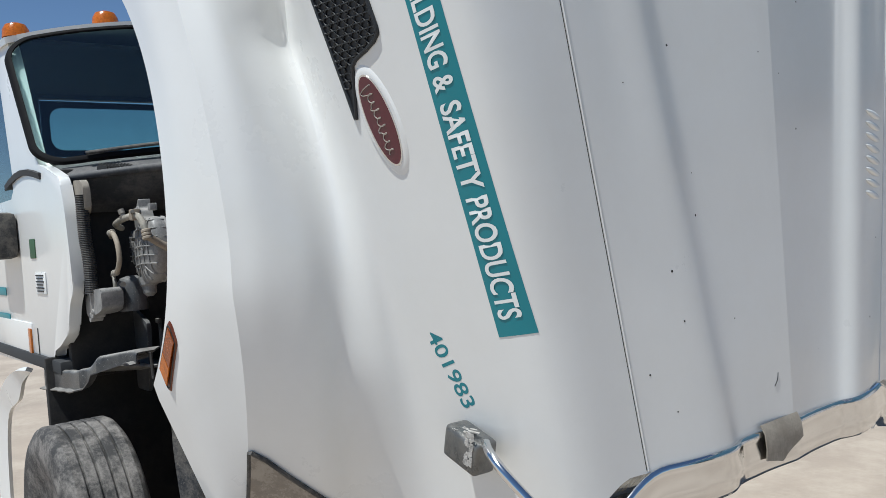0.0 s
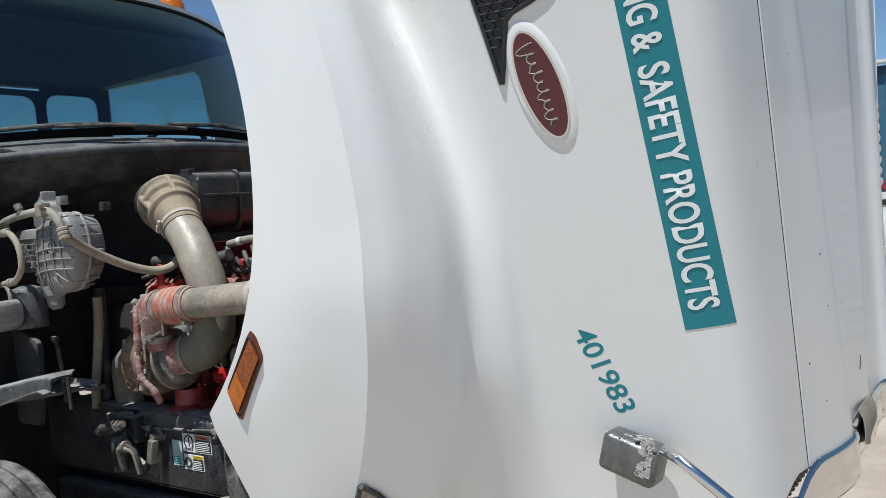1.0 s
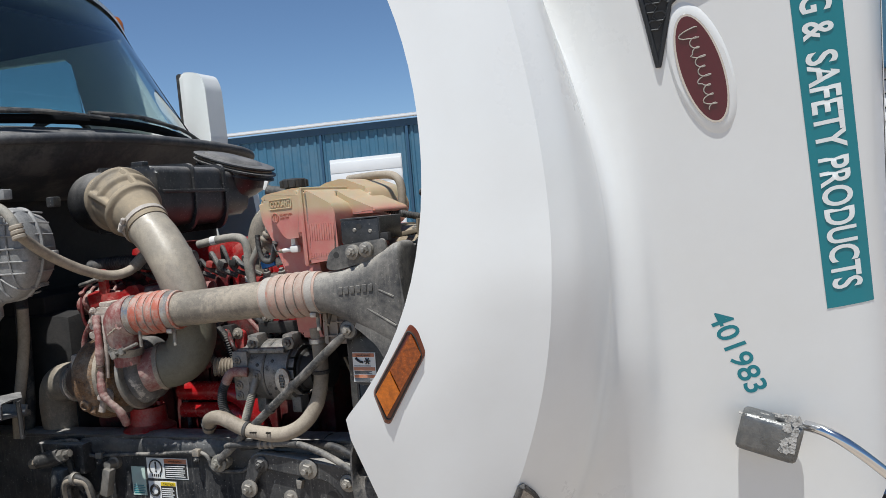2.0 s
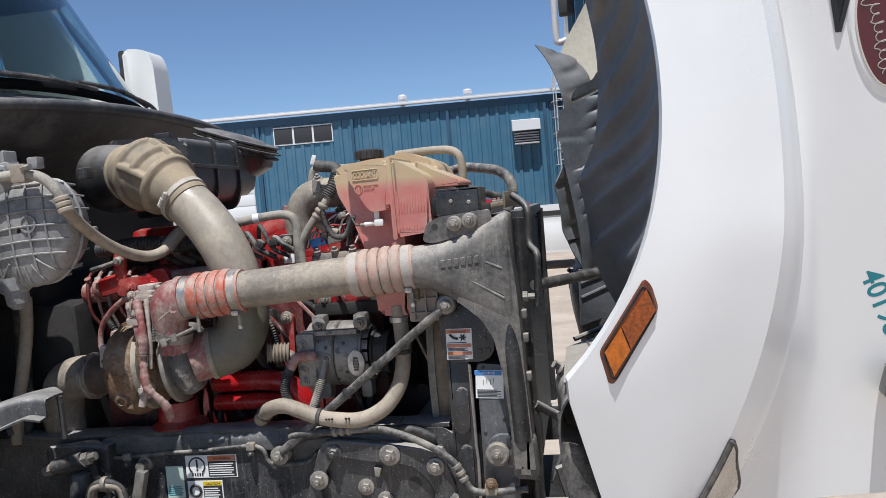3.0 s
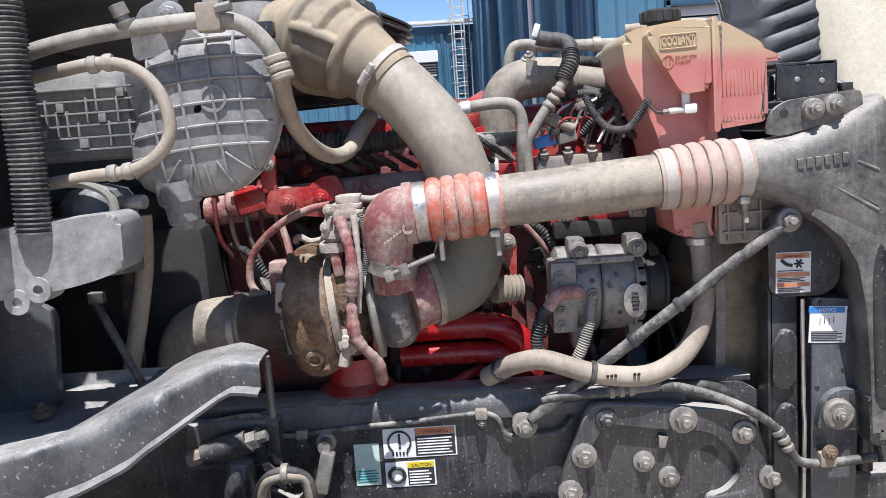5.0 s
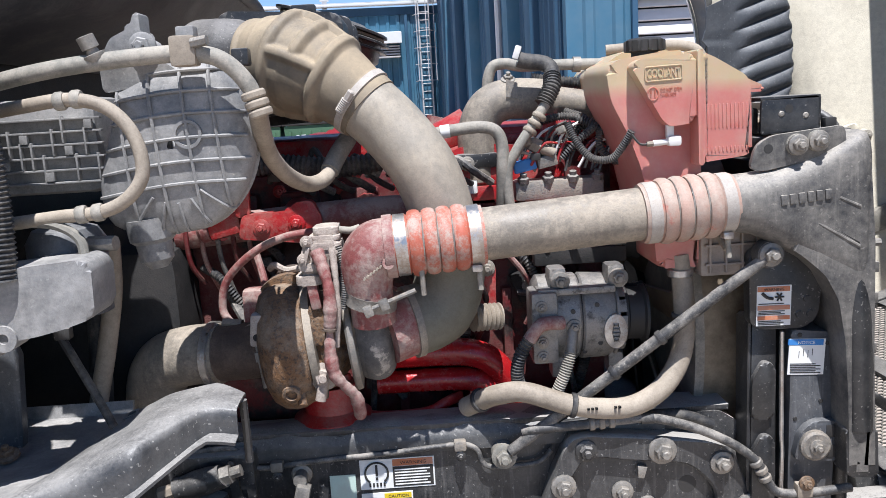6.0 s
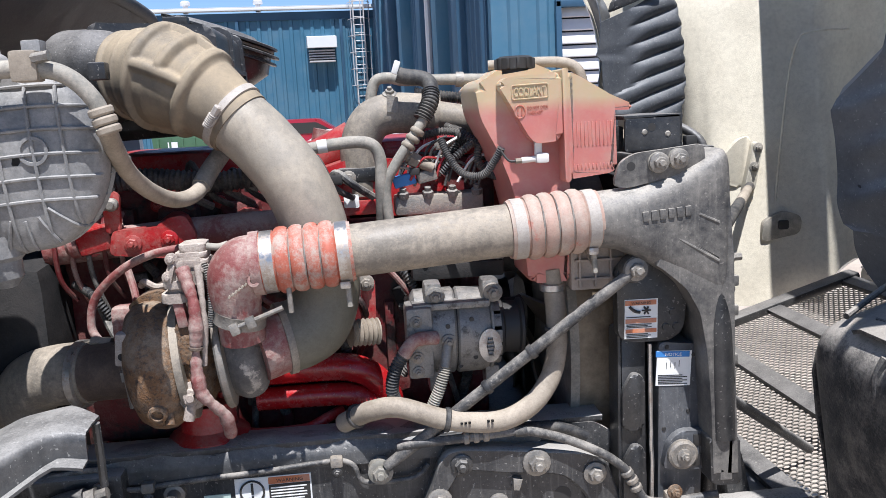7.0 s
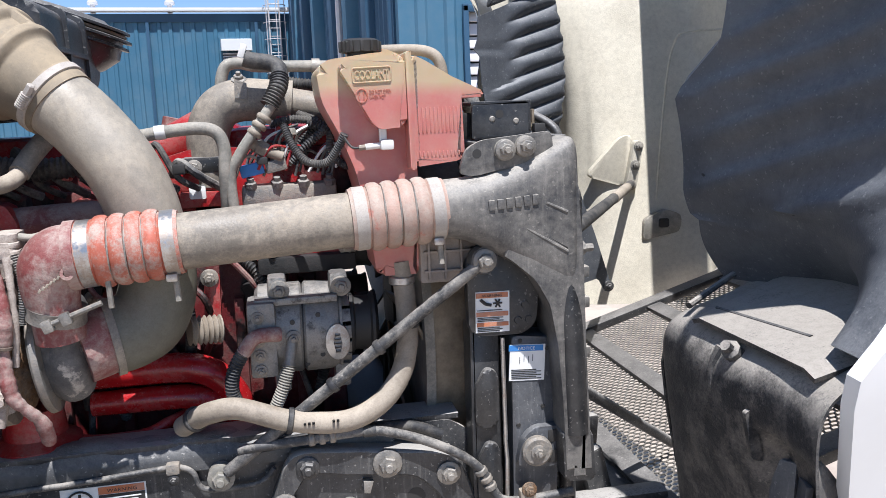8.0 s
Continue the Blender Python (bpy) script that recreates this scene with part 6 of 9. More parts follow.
part("manifold_bracket", plate(rounded([(-3.47, 1.395), (-3.30, 1.375), (-3.29, 1.43), (-3.31, 1.47), (-3.35, 1.465), (-3.36, 1.45), (-3.46, 1.445)], 0.01), 1.555, 0.03, 0.004), "red", eng, "sunlit red bracket")
for x, z in ((-3.42, 1.417), (-3.345, 1.422)):
    bolt("bolt", (x, 1.555, z), (0, -1, 0), 0.012, eng, "red")
part("lifting_eye", plate(rounded([(-3.475, 1.44), (-3.445, 1.44), (-3.44, 1.52), (-3.46, 1.53), (-3.475, 1.52)], 0.008), 1.565, 0.014, 0.003), "red", eng)
for k in range(5):
    x = -3.60 + 0.034 * k
    part("injector_line", pipe([(x, 1.66, 1.47), (x + 0.004, 1.62, 1.455), (x + 0.006, 1.600, 1.41 - 0.01 * (k % 2)), (x + 0.010, 1.605, 1.34), (x + 0.03, 1.63, 1.29 - 0.02 * (k % 3))], 0.0055, 8), ("grime_shade", "pink", "line_dark")[k % 3], eng)
    part("line_nut", turned((x + 0.005, 1.612, 1.44), (0, -0.5, 0.8), [(0.010, 0), (0.011, 0.004), (0.011, 0.012), (0.007, 0.014)], 6), ("pink", "steel")[k % 2], eng)
part("actuator_body", block((-3.505, 1.60, 1.425), (0.075, 0.05, 0.055), 0.012, (0, -12, 0)), "red", eng)
part("actuator_cap", turned((-3.545, 1.60, 1.418), (-1, 0, -0.15), [(0.030, -0.005), (0.031, 0.012), (0.024, 0.020), (0.010, 0.022)], 18), "pink", eng)
part("lever_arm", pipe([(-3.455, 1.555, 1.500), (-3.49, 1.553, 1.490), (-3.545, 1.553, 1.478)], 0.0075, 8), "line_dark", eng)
part("lever_pivot", turned((-3.455, 1.563, 1.500), (0, -1, 0), [(0.014, 0), (0.014, 0.012), (0.008, 0.016), (0.008, 0.022)], 12), "steel", eng)
for z0, r in ((1.095, 0.031), (1.032, 0.026)):
    part("coolant_pipe", pipe([(-3.20, 1.60, z0 + 0.010), (-3.05, 1.585, z0 + 0.014), (-2.985, 1.575, z0 + 0.010), (-2.94, 1.575, z0 - 0.015), (-2.91, 1.585, z0 - 0.065), (-2.90, 1.6, z0 - 0.13)], r, 16), "redgloss", eng, "glossy red coolant pipe")
part("drain_pipe", pipe([(-3.27, 1.56, 1.08), (-3.255, 1.55, 1.01), (-3.21, 1.545, 0.985), (-3.10, 1.545, 0.985), (-3.05, 1.56, 1.0), (-3.02, 1.60, 1.0)], 0.012, 10), "red", eng)
part("oil_cooler", block((-3.42, 1.62, 1.09), (0.26, 0.10, 0.22), 0.02), "grime_shade", eng)
part("oil_filter_head", turned((-3.30, 1.54, 0.94), (0, 0, 1), [(0.085, 0), (0.085, 0.06), (0.06, 0.075), (0.055, 0.13)], 24), "red", eng)
part("stay_bar", plate(rounded([(-2.965, 1.16), (-2.93, 1.15), (-2.925, 1.30), (-2.955, 1.31)], 0.01), 1.575, 0.02, 0.003), "red", eng)
bolt("bolt", (-2.945, 1.575, 1.178), (0, -1, 0), 0.012, eng, "cast")
bolt("bolt", (-2.945, 1.575, 1.295), (0, -1, 0), 0.012, eng, "cast")
# top of the engine right of the intake tube
part("rocker_box", plate(rounded([(-3.06, 1.42), (-2.74, 1.42), (-2.74, 1.50), (-2.80, 1.545), (-2.95, 1.56), (-3.06, 1.53)], 0.012), 1.72, 0.24, 0.006), "red", eng)
part("upper_cover", block((-2.73, 1.99, 1.50), (0.34, 0.40, 0.19), 0.025), "red", eng)
part("cover_rib", block((-2.73, 1.80, 1.56), (0.30, 0.03, 0.03), 0.008), "red", eng)
part("thermostat_box", block((-2.70, 1.84, 1.47), (0.16, 0.14, 0.16), 0.02), "grime_shade", eng)
part("front_box", block((-2.945, 1.735, 1.485), (0.115, 0.05, 0.045), 0.006), "red", eng)
part("front_box", block((-2.945, 1.725, 1.445), (0.115, 0.05, 0.034), 0.005), "red", eng)
part("injector_plug", block((-2.775, 1.72, 1.575), (0.035, 0.04, 0.085), 0.006, (0, 6, 0)), "red", eng)
for k in range(3):
    part("plug_rib", block((-2.775, 1.698, 1.553 + 0.02 * k), (0.022, 0.008, 0.006), 0.001), "red", eng)
part("red_neck", pipe([(-3.10, 1.86, 1.53), (-3.00, 1.86, 1.575), (-2.95, 1.86, 1.60)], 0.045, 14), "red", eng)
part("filler_neck", pipe([(-3.03, 1.92, 1.56), (-3.015, 1.92, 1.62)], 0.036, 16, 0), "pink", eng)
part("stacked_badge", block((-2.965, 1.698, 1.462), (0.035, 0.004, 0.03)), "paper", eng)
# hoses, looms and brackets that crowd the block's side
rnd = random.Random(21)
cl = thing("engine_harness", (-3.3, 1.6, 1.2), "grimy black wiring harness and lines along the engine block", "wiring")
for k in range(16):
    x = -3.56 + 0.052 * k + rnd.uniform(-0.02, 0.02)
    z = rnd.uniform(1.22, 1.37)
    pts = [(x, 1.64, z), (x + rnd.uniform(0.02, 0.08), 1.60 + rnd.uniform(-0.04, 0.03), z - rnd.uniform(0.02, 0.08)), (x + rnd.uniform(0.05, 0.14), 1.62, z - rnd.uniform(0.08, 0.2)), (x + rnd.uniform(0.0, 0.16), 1.65, z - rnd.uniform(0.22, 0.34))]
    if k % 3 == 0:
        part("loom", ribbed(pts, rnd.uniform(0.008, 0.013), 0.007, 0.0015, 8), "rubber", cl)
    else:
        part("line", pipe(pts, rnd.uniform(0.005, 0.012), 8), ("rubber", "line_dark", "grime_shade", "pink")[k % 4], cl)
for k in range(14):
    x, z = -3.54 + 0.058 * k + rnd.uniform(-0.02, 0.02), rnd.uniform(1.08, 1.40)
    br = part("bracket", block((x, 1.655, z), (rnd.uniform(0.03, 0.08), 0.03, rnd.uniform(0.03, 0.07)), 0.006, (0, rnd.uniform(-25, 25), 0)), ("darkcore", "grime_shade", "line_dark")[k % 3], cl)
    bolt("bolt", (x, 1.638, z), (0, -1, 0), 0.009, br, ("steel", "red")[k % 2])
# cables and connectors on top of the head, behind the intake tube
for k in range(10):
    x = -3.42 + 0.045 * k
    pts = [(x, 1.70, 1.50), (x + 0.02, 1.67, 1.53 + 0.02 * (k % 3)), (x + 0.06, 1.66, 1.50), (x + 0.10, 1.69, 1.47)]
    part("head_cable", pipe(pts, 0.007 + 0.002 * (k % 2), 8), ("rubber", "line_dark")[k % 2], cl)
    part("plug", block((x + 0.02, 1.665, 1.515), (0.026, 0.03, 0.022), 0.004, (0, 15 * (k % 3), 0)), ("ink", "red", "line_dark")[k % 3], cl)
tray = part("loom_tray", ribbed([(-3.56, 1.63, 1.535), (-3.40, 1.62, 1.545), (-3.25, 1.62, 1.53), (-3.12, 1.63, 1.545)], 0.022, 0.011, 0.002, 12), "rubber", cl)

# fuel rail and wiring on top
rl = thing("fuel_rail", (-2.8, 1.66, 1.45), "cast aluminium fuel rail with wiring and blue connectors", "fuel rail")
part("body", block((-2.77, 1.66, 1.452), (0.20, 0.07, 0.045), 0.01), "cast", rl)
for k in range(4):
    part("boss", turned((-2.85 + 0.055 * k, 1.63, 1.47), (0, -0.3, 1), [(0.013, 0), (0.013, 0.012), (0.008, 0.014), (0.008, 0.022)], 6), "line_dark", rl)
part("connector", block((-2.845, 1.64, 1.508), (0.05, 0.03, 0.026), 0.004, (0, -12, 0)), "stickblue", rl, "blue electrical connector")
part("connector", block((-2.795, 1.64, 1.515), (0.045, 0.03, 0.026), 0.004, (0, -12, 0)), "cast", rl)
part("sensor", pipe([(-2.845, 1.63, 1.565), (-2.815, 1.63, 1.548), (-2.78, 1.63, 1.532)], 0.012, 10), "hose", rl)
part("sensor_nut", pipe([(-2.830, 1.63, 1.557), (-2.812, 1.63, 1.546)], 0.017, 6, 0), "hose", rl)
wires = [
    [(-2.76, 1.63, 1.52), (-2.735, 1.62, 1.55), (-2.71, 1.62, 1.57), (-2.69, 1.63, 1.585)],
    [(-2.77, 1.66, 1.53), (-2.73, 1.66, 1.57), (-2.70, 1.67, 1.60), (-2.74, 1.70, 1.62)],
    [(-2.72, 1.64, 1.60), (-2.68, 1.63, 1.58), (-2.68, 1.62, 1.54), (-2.65, 1.60, 1.51), (-2.61, 1.55, 1.525), (-2.595, 1.50, 1.56)],
    [(-2.80, 1.70, 1.60), (-2.75, 1.68, 1.61), (-2.70, 1.66, 1.60), (-2.67, 1.66, 1.575)],
]
for w in wires:
    part("wire_loom", ribbed(w, 0.0085, 0.006, 0.0014, 8), "rubber", rl)
rnd = random.Random(4)
for k in range(26):
    a = Vector((-2.88 + 0.0095 * k, 1.64 + rnd.uniform(-0.02, 0.04), 1.49 + rnd.uniform(0, 0.03)))
    b = a + Vector((rnd.uniform(0.03, 0.10), rnd.uniform(-0.02, 0.04), rnd.uniform(0.03, 0.09)))
    part("wire", pipe([a, a.lerp(b, 0.4) + Vector((0, -0.01, 0.03)), b], 0.0032, 6), ("line", "rubber", "line_dark", "rubber", "whitebit", "red")[k % 6], rl)
    if k % 3 == 0:
        part("plug", block(b, (0.022, 0.018, 0.016), 0.003, (0, 20 * (k % 4), 15 * k)), ("ink", "line", "red", "line_dark")[k % 4], rl)
# intake crossover, tan, behind the tank
co = thing("intake_crossover", (-2.8, 1.75, 1.5), "dusty tan intake crossover elbow with hose coupling", "intake pipe")
part("elbow", pipe([(-2.938, 1.75, 1.47), (-2.938, 1.75, 1.53), (-2.935, 1.75, 1.59), (-2.91, 1.75, 1.637), (-2.865, 1.75, 1.655), (-2.80, 1.75, 1.652), (-2.755, 1.75, 1.645)], 0.047, 20), "pipe", co)
part("tube", pipe([(-2.76, 1.75, 1.645), (-2.69, 1.75, 1.632), (-2.60, 1.76, 1.618), (-2.52, 1.78, 1.61)], 0.035, 18), "pipe", co)
part("joint", pipe([(-2.775, 1.75, 1.648), (-2.752, 1.75, 1.645)], 0.050, 20, 0), "pipe", co)
part("coupling", pipe([(-2.672, 1.75, 1.628), (-2.60, 1.76, 1.618)], 0.043, 20, 0), "hose", co)
for x in (-2.665, -2.625, -2.607):
    part("clamp", pipe([(x, 1.752, 1.628 - (x + 2.665) * 0.13), (x + 0.010, 1.753, 1.627 - (x + 2.665) * 0.13)], 0.0455, 20, 0), "line", co)
part("foot", block((-2.945, 1.735, 1.520), (0.10, 0.07, 0.035), 0.01), "black", co)
bolt("bolt", (-2.968, 1.70, 1.515), (0, -1, 0), 0.011, co, "steel")
bolt("bolt", (-2.862, 1.735, 1.698), (0, -0.5, 1), 0.011, co, "steel")
part("tab", plate([(-2.872, 1.66), (-2.845, 1.655), (-2.845, 1.69), (-2.87, 1.70)], 1.70, 0.006), "cast", co)
# hard lines and hoses over the engine
hl = thing("hard_line", (-2.95, 1.6, 1.5), "dusty grey-green steel line bent over the engine", "pipe")
part("line", pipe([(-3.08, 1.60, 1.585), (-3.00, 1.60, 1.596), (-2.94, 1.60, 1.599), (-2.908, 1.60, 1.588), (-2.896, 1.60, 1.555), (-2.898, 1.60, 1.50), (-2.90, 1.62, 1.42)], 0.0135, 12), "line", hl)
part("tag", pipe([(-3.028, 1.60, 1.593), (-3.008, 1.60, 1.595)], 0.0150, 12, 0), "whitebit", hl)
hl2 = thing("vent_hose", (-2.83, 1.62, 1.5), "dusty line with ribbed rubber hose end", "hose")
part("line", pipe([(-2.885, 1.60, 1.42), (-2.887, 1.60, 1.50), (-2.865, 1.60, 1.545), (-2.825, 1.61, 1.60), (-2.790, 1.62, 1.648)], 0.0115, 12), "line", hl2)
for u in (1.585, 1.600, 1.615):
    part("ferrule", turned((-2.837 + (u - 1.585) * 0.72, 1.607, u - 0.005), (0.55, 0.12, 0.78), [(0.0145, 0), (0.0165, 0.003), (0.0165, 0.008), (0.0145, 0.011)], 14), "hose", hl2)
part("sleeve", ribbed([(-2.800, 1.62, 1.640), (-2.780, 1.63, 1.675), (-2.775, 1.65, 1.70)], 0.0185, 0.0065, 0.0022, 14), "rubber", hl2)
part("rubber_bend", pipe([(-2.775, 1.65, 1.695), (-2.775, 1.66, 1.715), (-2.79, 1.67, 1.728), (-2.83, 1.67, 1.735), (-2.845, 1.67, 1.74)], 0.0175, 12), "rubber", hl2)
part("tag_end", block((-2.848, 1.665, 1.755), (0.014, 0.008, 0.03), 0.003, (0, 20, 0)), "whitebit", hl2)
hl3 = thing("top_line", (-2.75, 1.82, 1.7), "tan hard line running to the coolant tank", "pipe")
part("line", pipe([(-2.905, 1.80, 1.66), (-2.903, 1.80, 1.70), (-2.89, 1.80, 1.732), (-2.86, 1.80, 1.738), (-2.82, 1.80, 1.730), (-2.72, 1.80, 1.728), (-2.60, 1.78, 1.722), (-2.54, 1.72, 1.715)], 0.0135, 12), "line", hl3)
part("clamp", pipe([(-2.700, 1.80, 1.727), (-2.682, 1.80, 1.726)], 0.0185, 12, 0), "steel", hl3)
part("loom", ribbed([(-2.80, 1.80, 1.70), (-2.74, 1.80, 1.690), (-2.66, 1.79, 1.680), (-2.58, 1.76, 1.675)], 0.0135, 0.007, 0.0016, 10), "rubber", hl3)

# charge-air pipe with red hump hoses
cp = thing("charge_air_pipe", (-2.8, 1.34, 1.42), "dusty charge-air pipe with faded red silicone hump hoses", "charge air pipe")
PA, PB = Vector((-3.155, 1.335, 1.396)), Vector((-2.485, 1.345, 1.4385))
axis = (PB - PA).normalized()
L = (PB - PA).length
part("pipe", pipe([PA + axis * 0.02, PA + axis * 0.22, PA + axis * 0.45, PB], 0.0500, 32, 4), "pipe", cp, "dusty grey pipe")


def hump(s0, s1, n):
    m = 60
    def rad(s, u):
        v = u * (n + 1.0)
        if u < 0.18 or u > 0.82:
            return 0.0555 + (0.002 if 0.02 < u < 0.98 else 0.0)
        w = (u - 0.18) / 0.64 * n
        return 0.0535 + 0.0075 * abs(math.sin(w * math.pi)) ** 0.6
    pts = [PA + axis * (s0 + (s1 - s0) * k / m) for k in range(m + 1)]
    return sweep(bmesh.new(), pts, rad, 32, 0)


for s0, s1, n, tone in ((0.018, 0.190, 4, "silicone"), (0.487, 0.662, 4, "silicone_dusty")):
    h = part("hump_hose", hump(s0, s1, n), tone, cp, "dusty faded red silicone hump hose")
    for u in (0.10, 0.90):
        c = PA + axis * (s0 + (s1 - s0) * u)
        part("clamp_band", pipe([c - axis * 0.0110, c + axis * 0.0110], 0.0585, 32, 0), "band" if tone == "silicone" else "band_dusty", h, "bright steel clamp band")
    for k in range(n):
        c = PA + axis * (s0 + (s1 - s0) * (0.18 + 0.64 * (k + 0.5) / n))
        part("ridge", turned(c - axis * 0.012, axis, [(0.0590, 0), (0.0622, 0.005), (0.0632, 0.012), (0.0622, 0.019), (0.0590, 0.024)], 40), tone, h, "faded red ridge")
    for k in range(1, n):
        c = PA + axis * (s0 + (s1 - s0) * (0.18 + 0.64 * k / n))
        ring = [c + Vector((0, math.cos(a), math.sin(a))) * 0.0575 for a in [2 * math.pi * q / 32 for q in range(33)]]
        part("ring_wire", sweep(bmesh.new(), ring, 0.0020, 6, 0), "steel", h)
    c = PA + axis * (s0 + (s1 - s0) * 0.9)
    part("clamp_screw", pipe([c + Vector((0.004, -0.02, -0.055)), c + Vector((0.006, -0.022, -0.10))], 0.0055, 8, 0), "line", h)
    part("clamp_bridge", block(c + Vector((0, -0.028, -0.056)), (0.02, 0.022, 0.014), 0.004), "band", h)
# cast elbow down to the compressor
el = thing("turbo_elbow", (-3.2, 1.34, 1.33), "faded red cast elbow clamped to the turbocharger", "elbow")
part("elbow", pipe([PA + axis * 0.03, PA, PA - axis * 0.014 + Vector((0, 0, -0.003)), (-3.181, 1.337, 1.376), (-3.187, 1.34, 1.340), (-3.184, 1.345, 1.29), (-3.182, 1.35, 1.25)], lambda s, u: 0.0545 - 0.012 * max(0.0, min(1.0, (u - 0.35) / 0.35)), 28), "pink", el)
part("collar", pipe([PA + axis * 0.004, PA + axis * 0.022], 0.0600, 32, 0), "pink", el)
part("boss", turned((-3.146, 1.286, 1.374), (0.2, -1, 0.1), [(0.011, -0.02), (0.011, 0.006), (0.006, 0.006), (0.005, 0.001)], 16), "pink", el)
clampc = Vector((-3.184, 1.347, 1.296))
part("v_clamp", turned(clampc, (0.22, -0.12, 1), [(0.043, -0.010), (0.050, -0.012), (0.0485, 0.0), (0.051, 0.012), (0.043, 0.011)], 32), "steel", el)
part("clamp_tbolt", pipe([clampc + Vector((-0.01, -0.052, -0.012)), clampc + Vector((0.085, -0.050, 0.022))], 0.0048, 8, 0), "cast", el)
for dx in (-0.004, 0.026):
    part("trunnion", block(clampc + Vector((dx, -0.052, -0.010 + 0.36 * dx)), (0.018, 0.014, 0.022), 0.004, (0, -20, 0)), "steel", el)
part("clamp_lever", pipe([clampc + Vector((0.098, -0.050, 0.075)), clampc + Vector((0.100, -0.050, 0.012))], 0.005, 8, 0), "cast", el)
for k in range(6):
    part("cast_mark", block((-3.190 + 0.006 * k, 1.2815 + 0.0008 * k, 1.348 + 0.004 * k), (0.004, 0.003, 0.007), 0.001, (0, 30, 0)), "pipe", el)

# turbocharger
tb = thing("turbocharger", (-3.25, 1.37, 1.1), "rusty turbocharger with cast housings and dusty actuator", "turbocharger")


def scroll(c, ax, r0, r1, tube, turns=1.0, seg=16, n=40, start=0.0):
    """A volute: a tube of growing girth that winds round an axis."""
    d, a, b = axes(ax)
    bm = bmesh.new()
    pts = []
    for k in range(n + 1):
        t = start + turns * 2 * math.pi * k / n
        pts.append(Vector(c) + (a * math.cos(t) + b * math.sin(t)) * (r0 + (r1 - r0) * k / n))
    return sweep(bm, pts, lambda s, u: tube * (0.72 + 0.28 * u), seg, 0)


TC = Vector((-3.343, 1.372, 1.210))
TAX = Vector((1, 0.08, 0.10)).normalized()
part("turbine_housing", turned(TC - TAX * 0.050, TAX, [(0.050, -0.010), (0.085, -0.005), (0.106, 0.004), (0.119, 0.020), (0.1245, 0.040), (0.1235, 0.058), (0.1170, 0.072), (0.1160, 0.078), (0.108, 0.086), (0.100, 0.088), (0.070, 0.092)], 64), "rust", tb, "rusty cast-iron turbine housing")
part("volute_flange", plate(rounded([(-3.400, 1.322), (-3.372, 1.343), (-3.338, 1.352), (-3.312, 1.342), (-3.300, 1.320), (-3.330, 1.310), (-3.375, 1.300)], 0.010), 1.370, 0.055, 0.008), "rust", tb)
part("turbine_foot", pipe([TC + Vector((-0.005, 0.06, 0.05)), TC + Vector((-0.005, 0.14, 0.09)), TC + Vector((0.0, 0.24, 0.15))], 0.046, 20), "rustdark", tb)
part("turbine_outlet", pipe([(-3.50, 1.415, 1.19), (-3.44, 1.40, 1.195), (-3.38, 1.385, 1.205)], 0.056, 24), "rustdark", tb, "heat-darkened outlet")
part("outlet_clamp", turned((-3.408, 1.388, 1.202), TAX, [(0.062, 0), (0.076, 0.003), (0.077, 0.020), (0.062, 0.024)], 32), "pipe", tb)
lug = part("clamp_lug", block((-3.394, 1.306, 1.262), (0.024, 0.030, 0.062), 0.007, (0, 6, 0)), "actuator", tb, "pale clamp trunnion")
part("lug_hole", turned((-3.394, 1.2912, 1.250), (0, -1, 0), [(0.007, 0), (0.0065, 0.001)], 14), "darkcore", lug)
part("lug_bolt", pipe([(-3.397, 1.304, 1.232), (-3.388, 1.300, 1.150)], 0.0045, 8, 0), "steel", tb)
part("lug_nut", turned((-3.394, 1.303, 1.212), (0.1, 0, -1), [(0.010, -0.008), (0.010, 0.010)], 6), "cast", tb)
part("band_clamp", turned(TC + TAX * 0.034, TAX, [(0.104, 0), (0.1155, 0.002), (0.1155, 0.016), (0.104, 0.018)], 56), "pipe", tb, "steel band clamp")
part("bearing_housing", turned((-3.285, 1.377, 1.215), TAX, [(0.096, 0), (0.094, 0.020), (0.075, 0.032), (0.060, 0.055), (0.085, 0.075)], 36), "rust", tb)
part("backplate", turned((-3.236, 1.382, 1.222), TAX, [(0.108, 0), (0.112, 0.004), (0.110, 0.014), (0.09, 0.018)], 40), "cast", tb)
part("compressor_housing", lathe(scroll((-3.184, 1.385, 1.232), (1, 0.08, 0.05), 0.058, 0.072, 0.036, 1.0, 20, 48, 3.4), (-3.222, 1.385, 1.228), (1, 0.08, 0.05), [(0.09, 0), (0.10, 0.02), (0.088, 0.05), (0.062, 0.07), (0.058, 0.10)], 36), "volute", tb, "grey compressor housing with peeling paint")
part("drain_boss", turned((-3.334, 1.268, 1.150), (0.0, -1, -0.25), [(0.018, -0.02), (0.0175, 0.012), (0.011, 0.014), (0.010, 0.006)], 16), "rust", tb)
part("drain_stub", turned((-3.318, 1.275, 1.132), (0.1, -0.6, -1), [(0.009, -0.02), (0.009, 0.012), (0.006, 0.013)], 10), "rust", tb)
part("wastegate_body", plate(rounded([(-3.296, 1.305), (-3.268, 1.312), (-3.256, 1.296), (-3.258, 1.20), (-3.278, 1.175), (-3.292, 1.20)], 0.010), 1.287, 0.05, 0.008), "rust", tb)
part("wastegate_lever", plate(rounded([(-3.292, 1.276), (-3.276, 1.286), (-3.264, 1.276), (-3.268, 1.234), (-3.280, 1.228), (-3.290, 1.238)], 0.009), 1.274, 0.016, 0.005), "rust", tb)
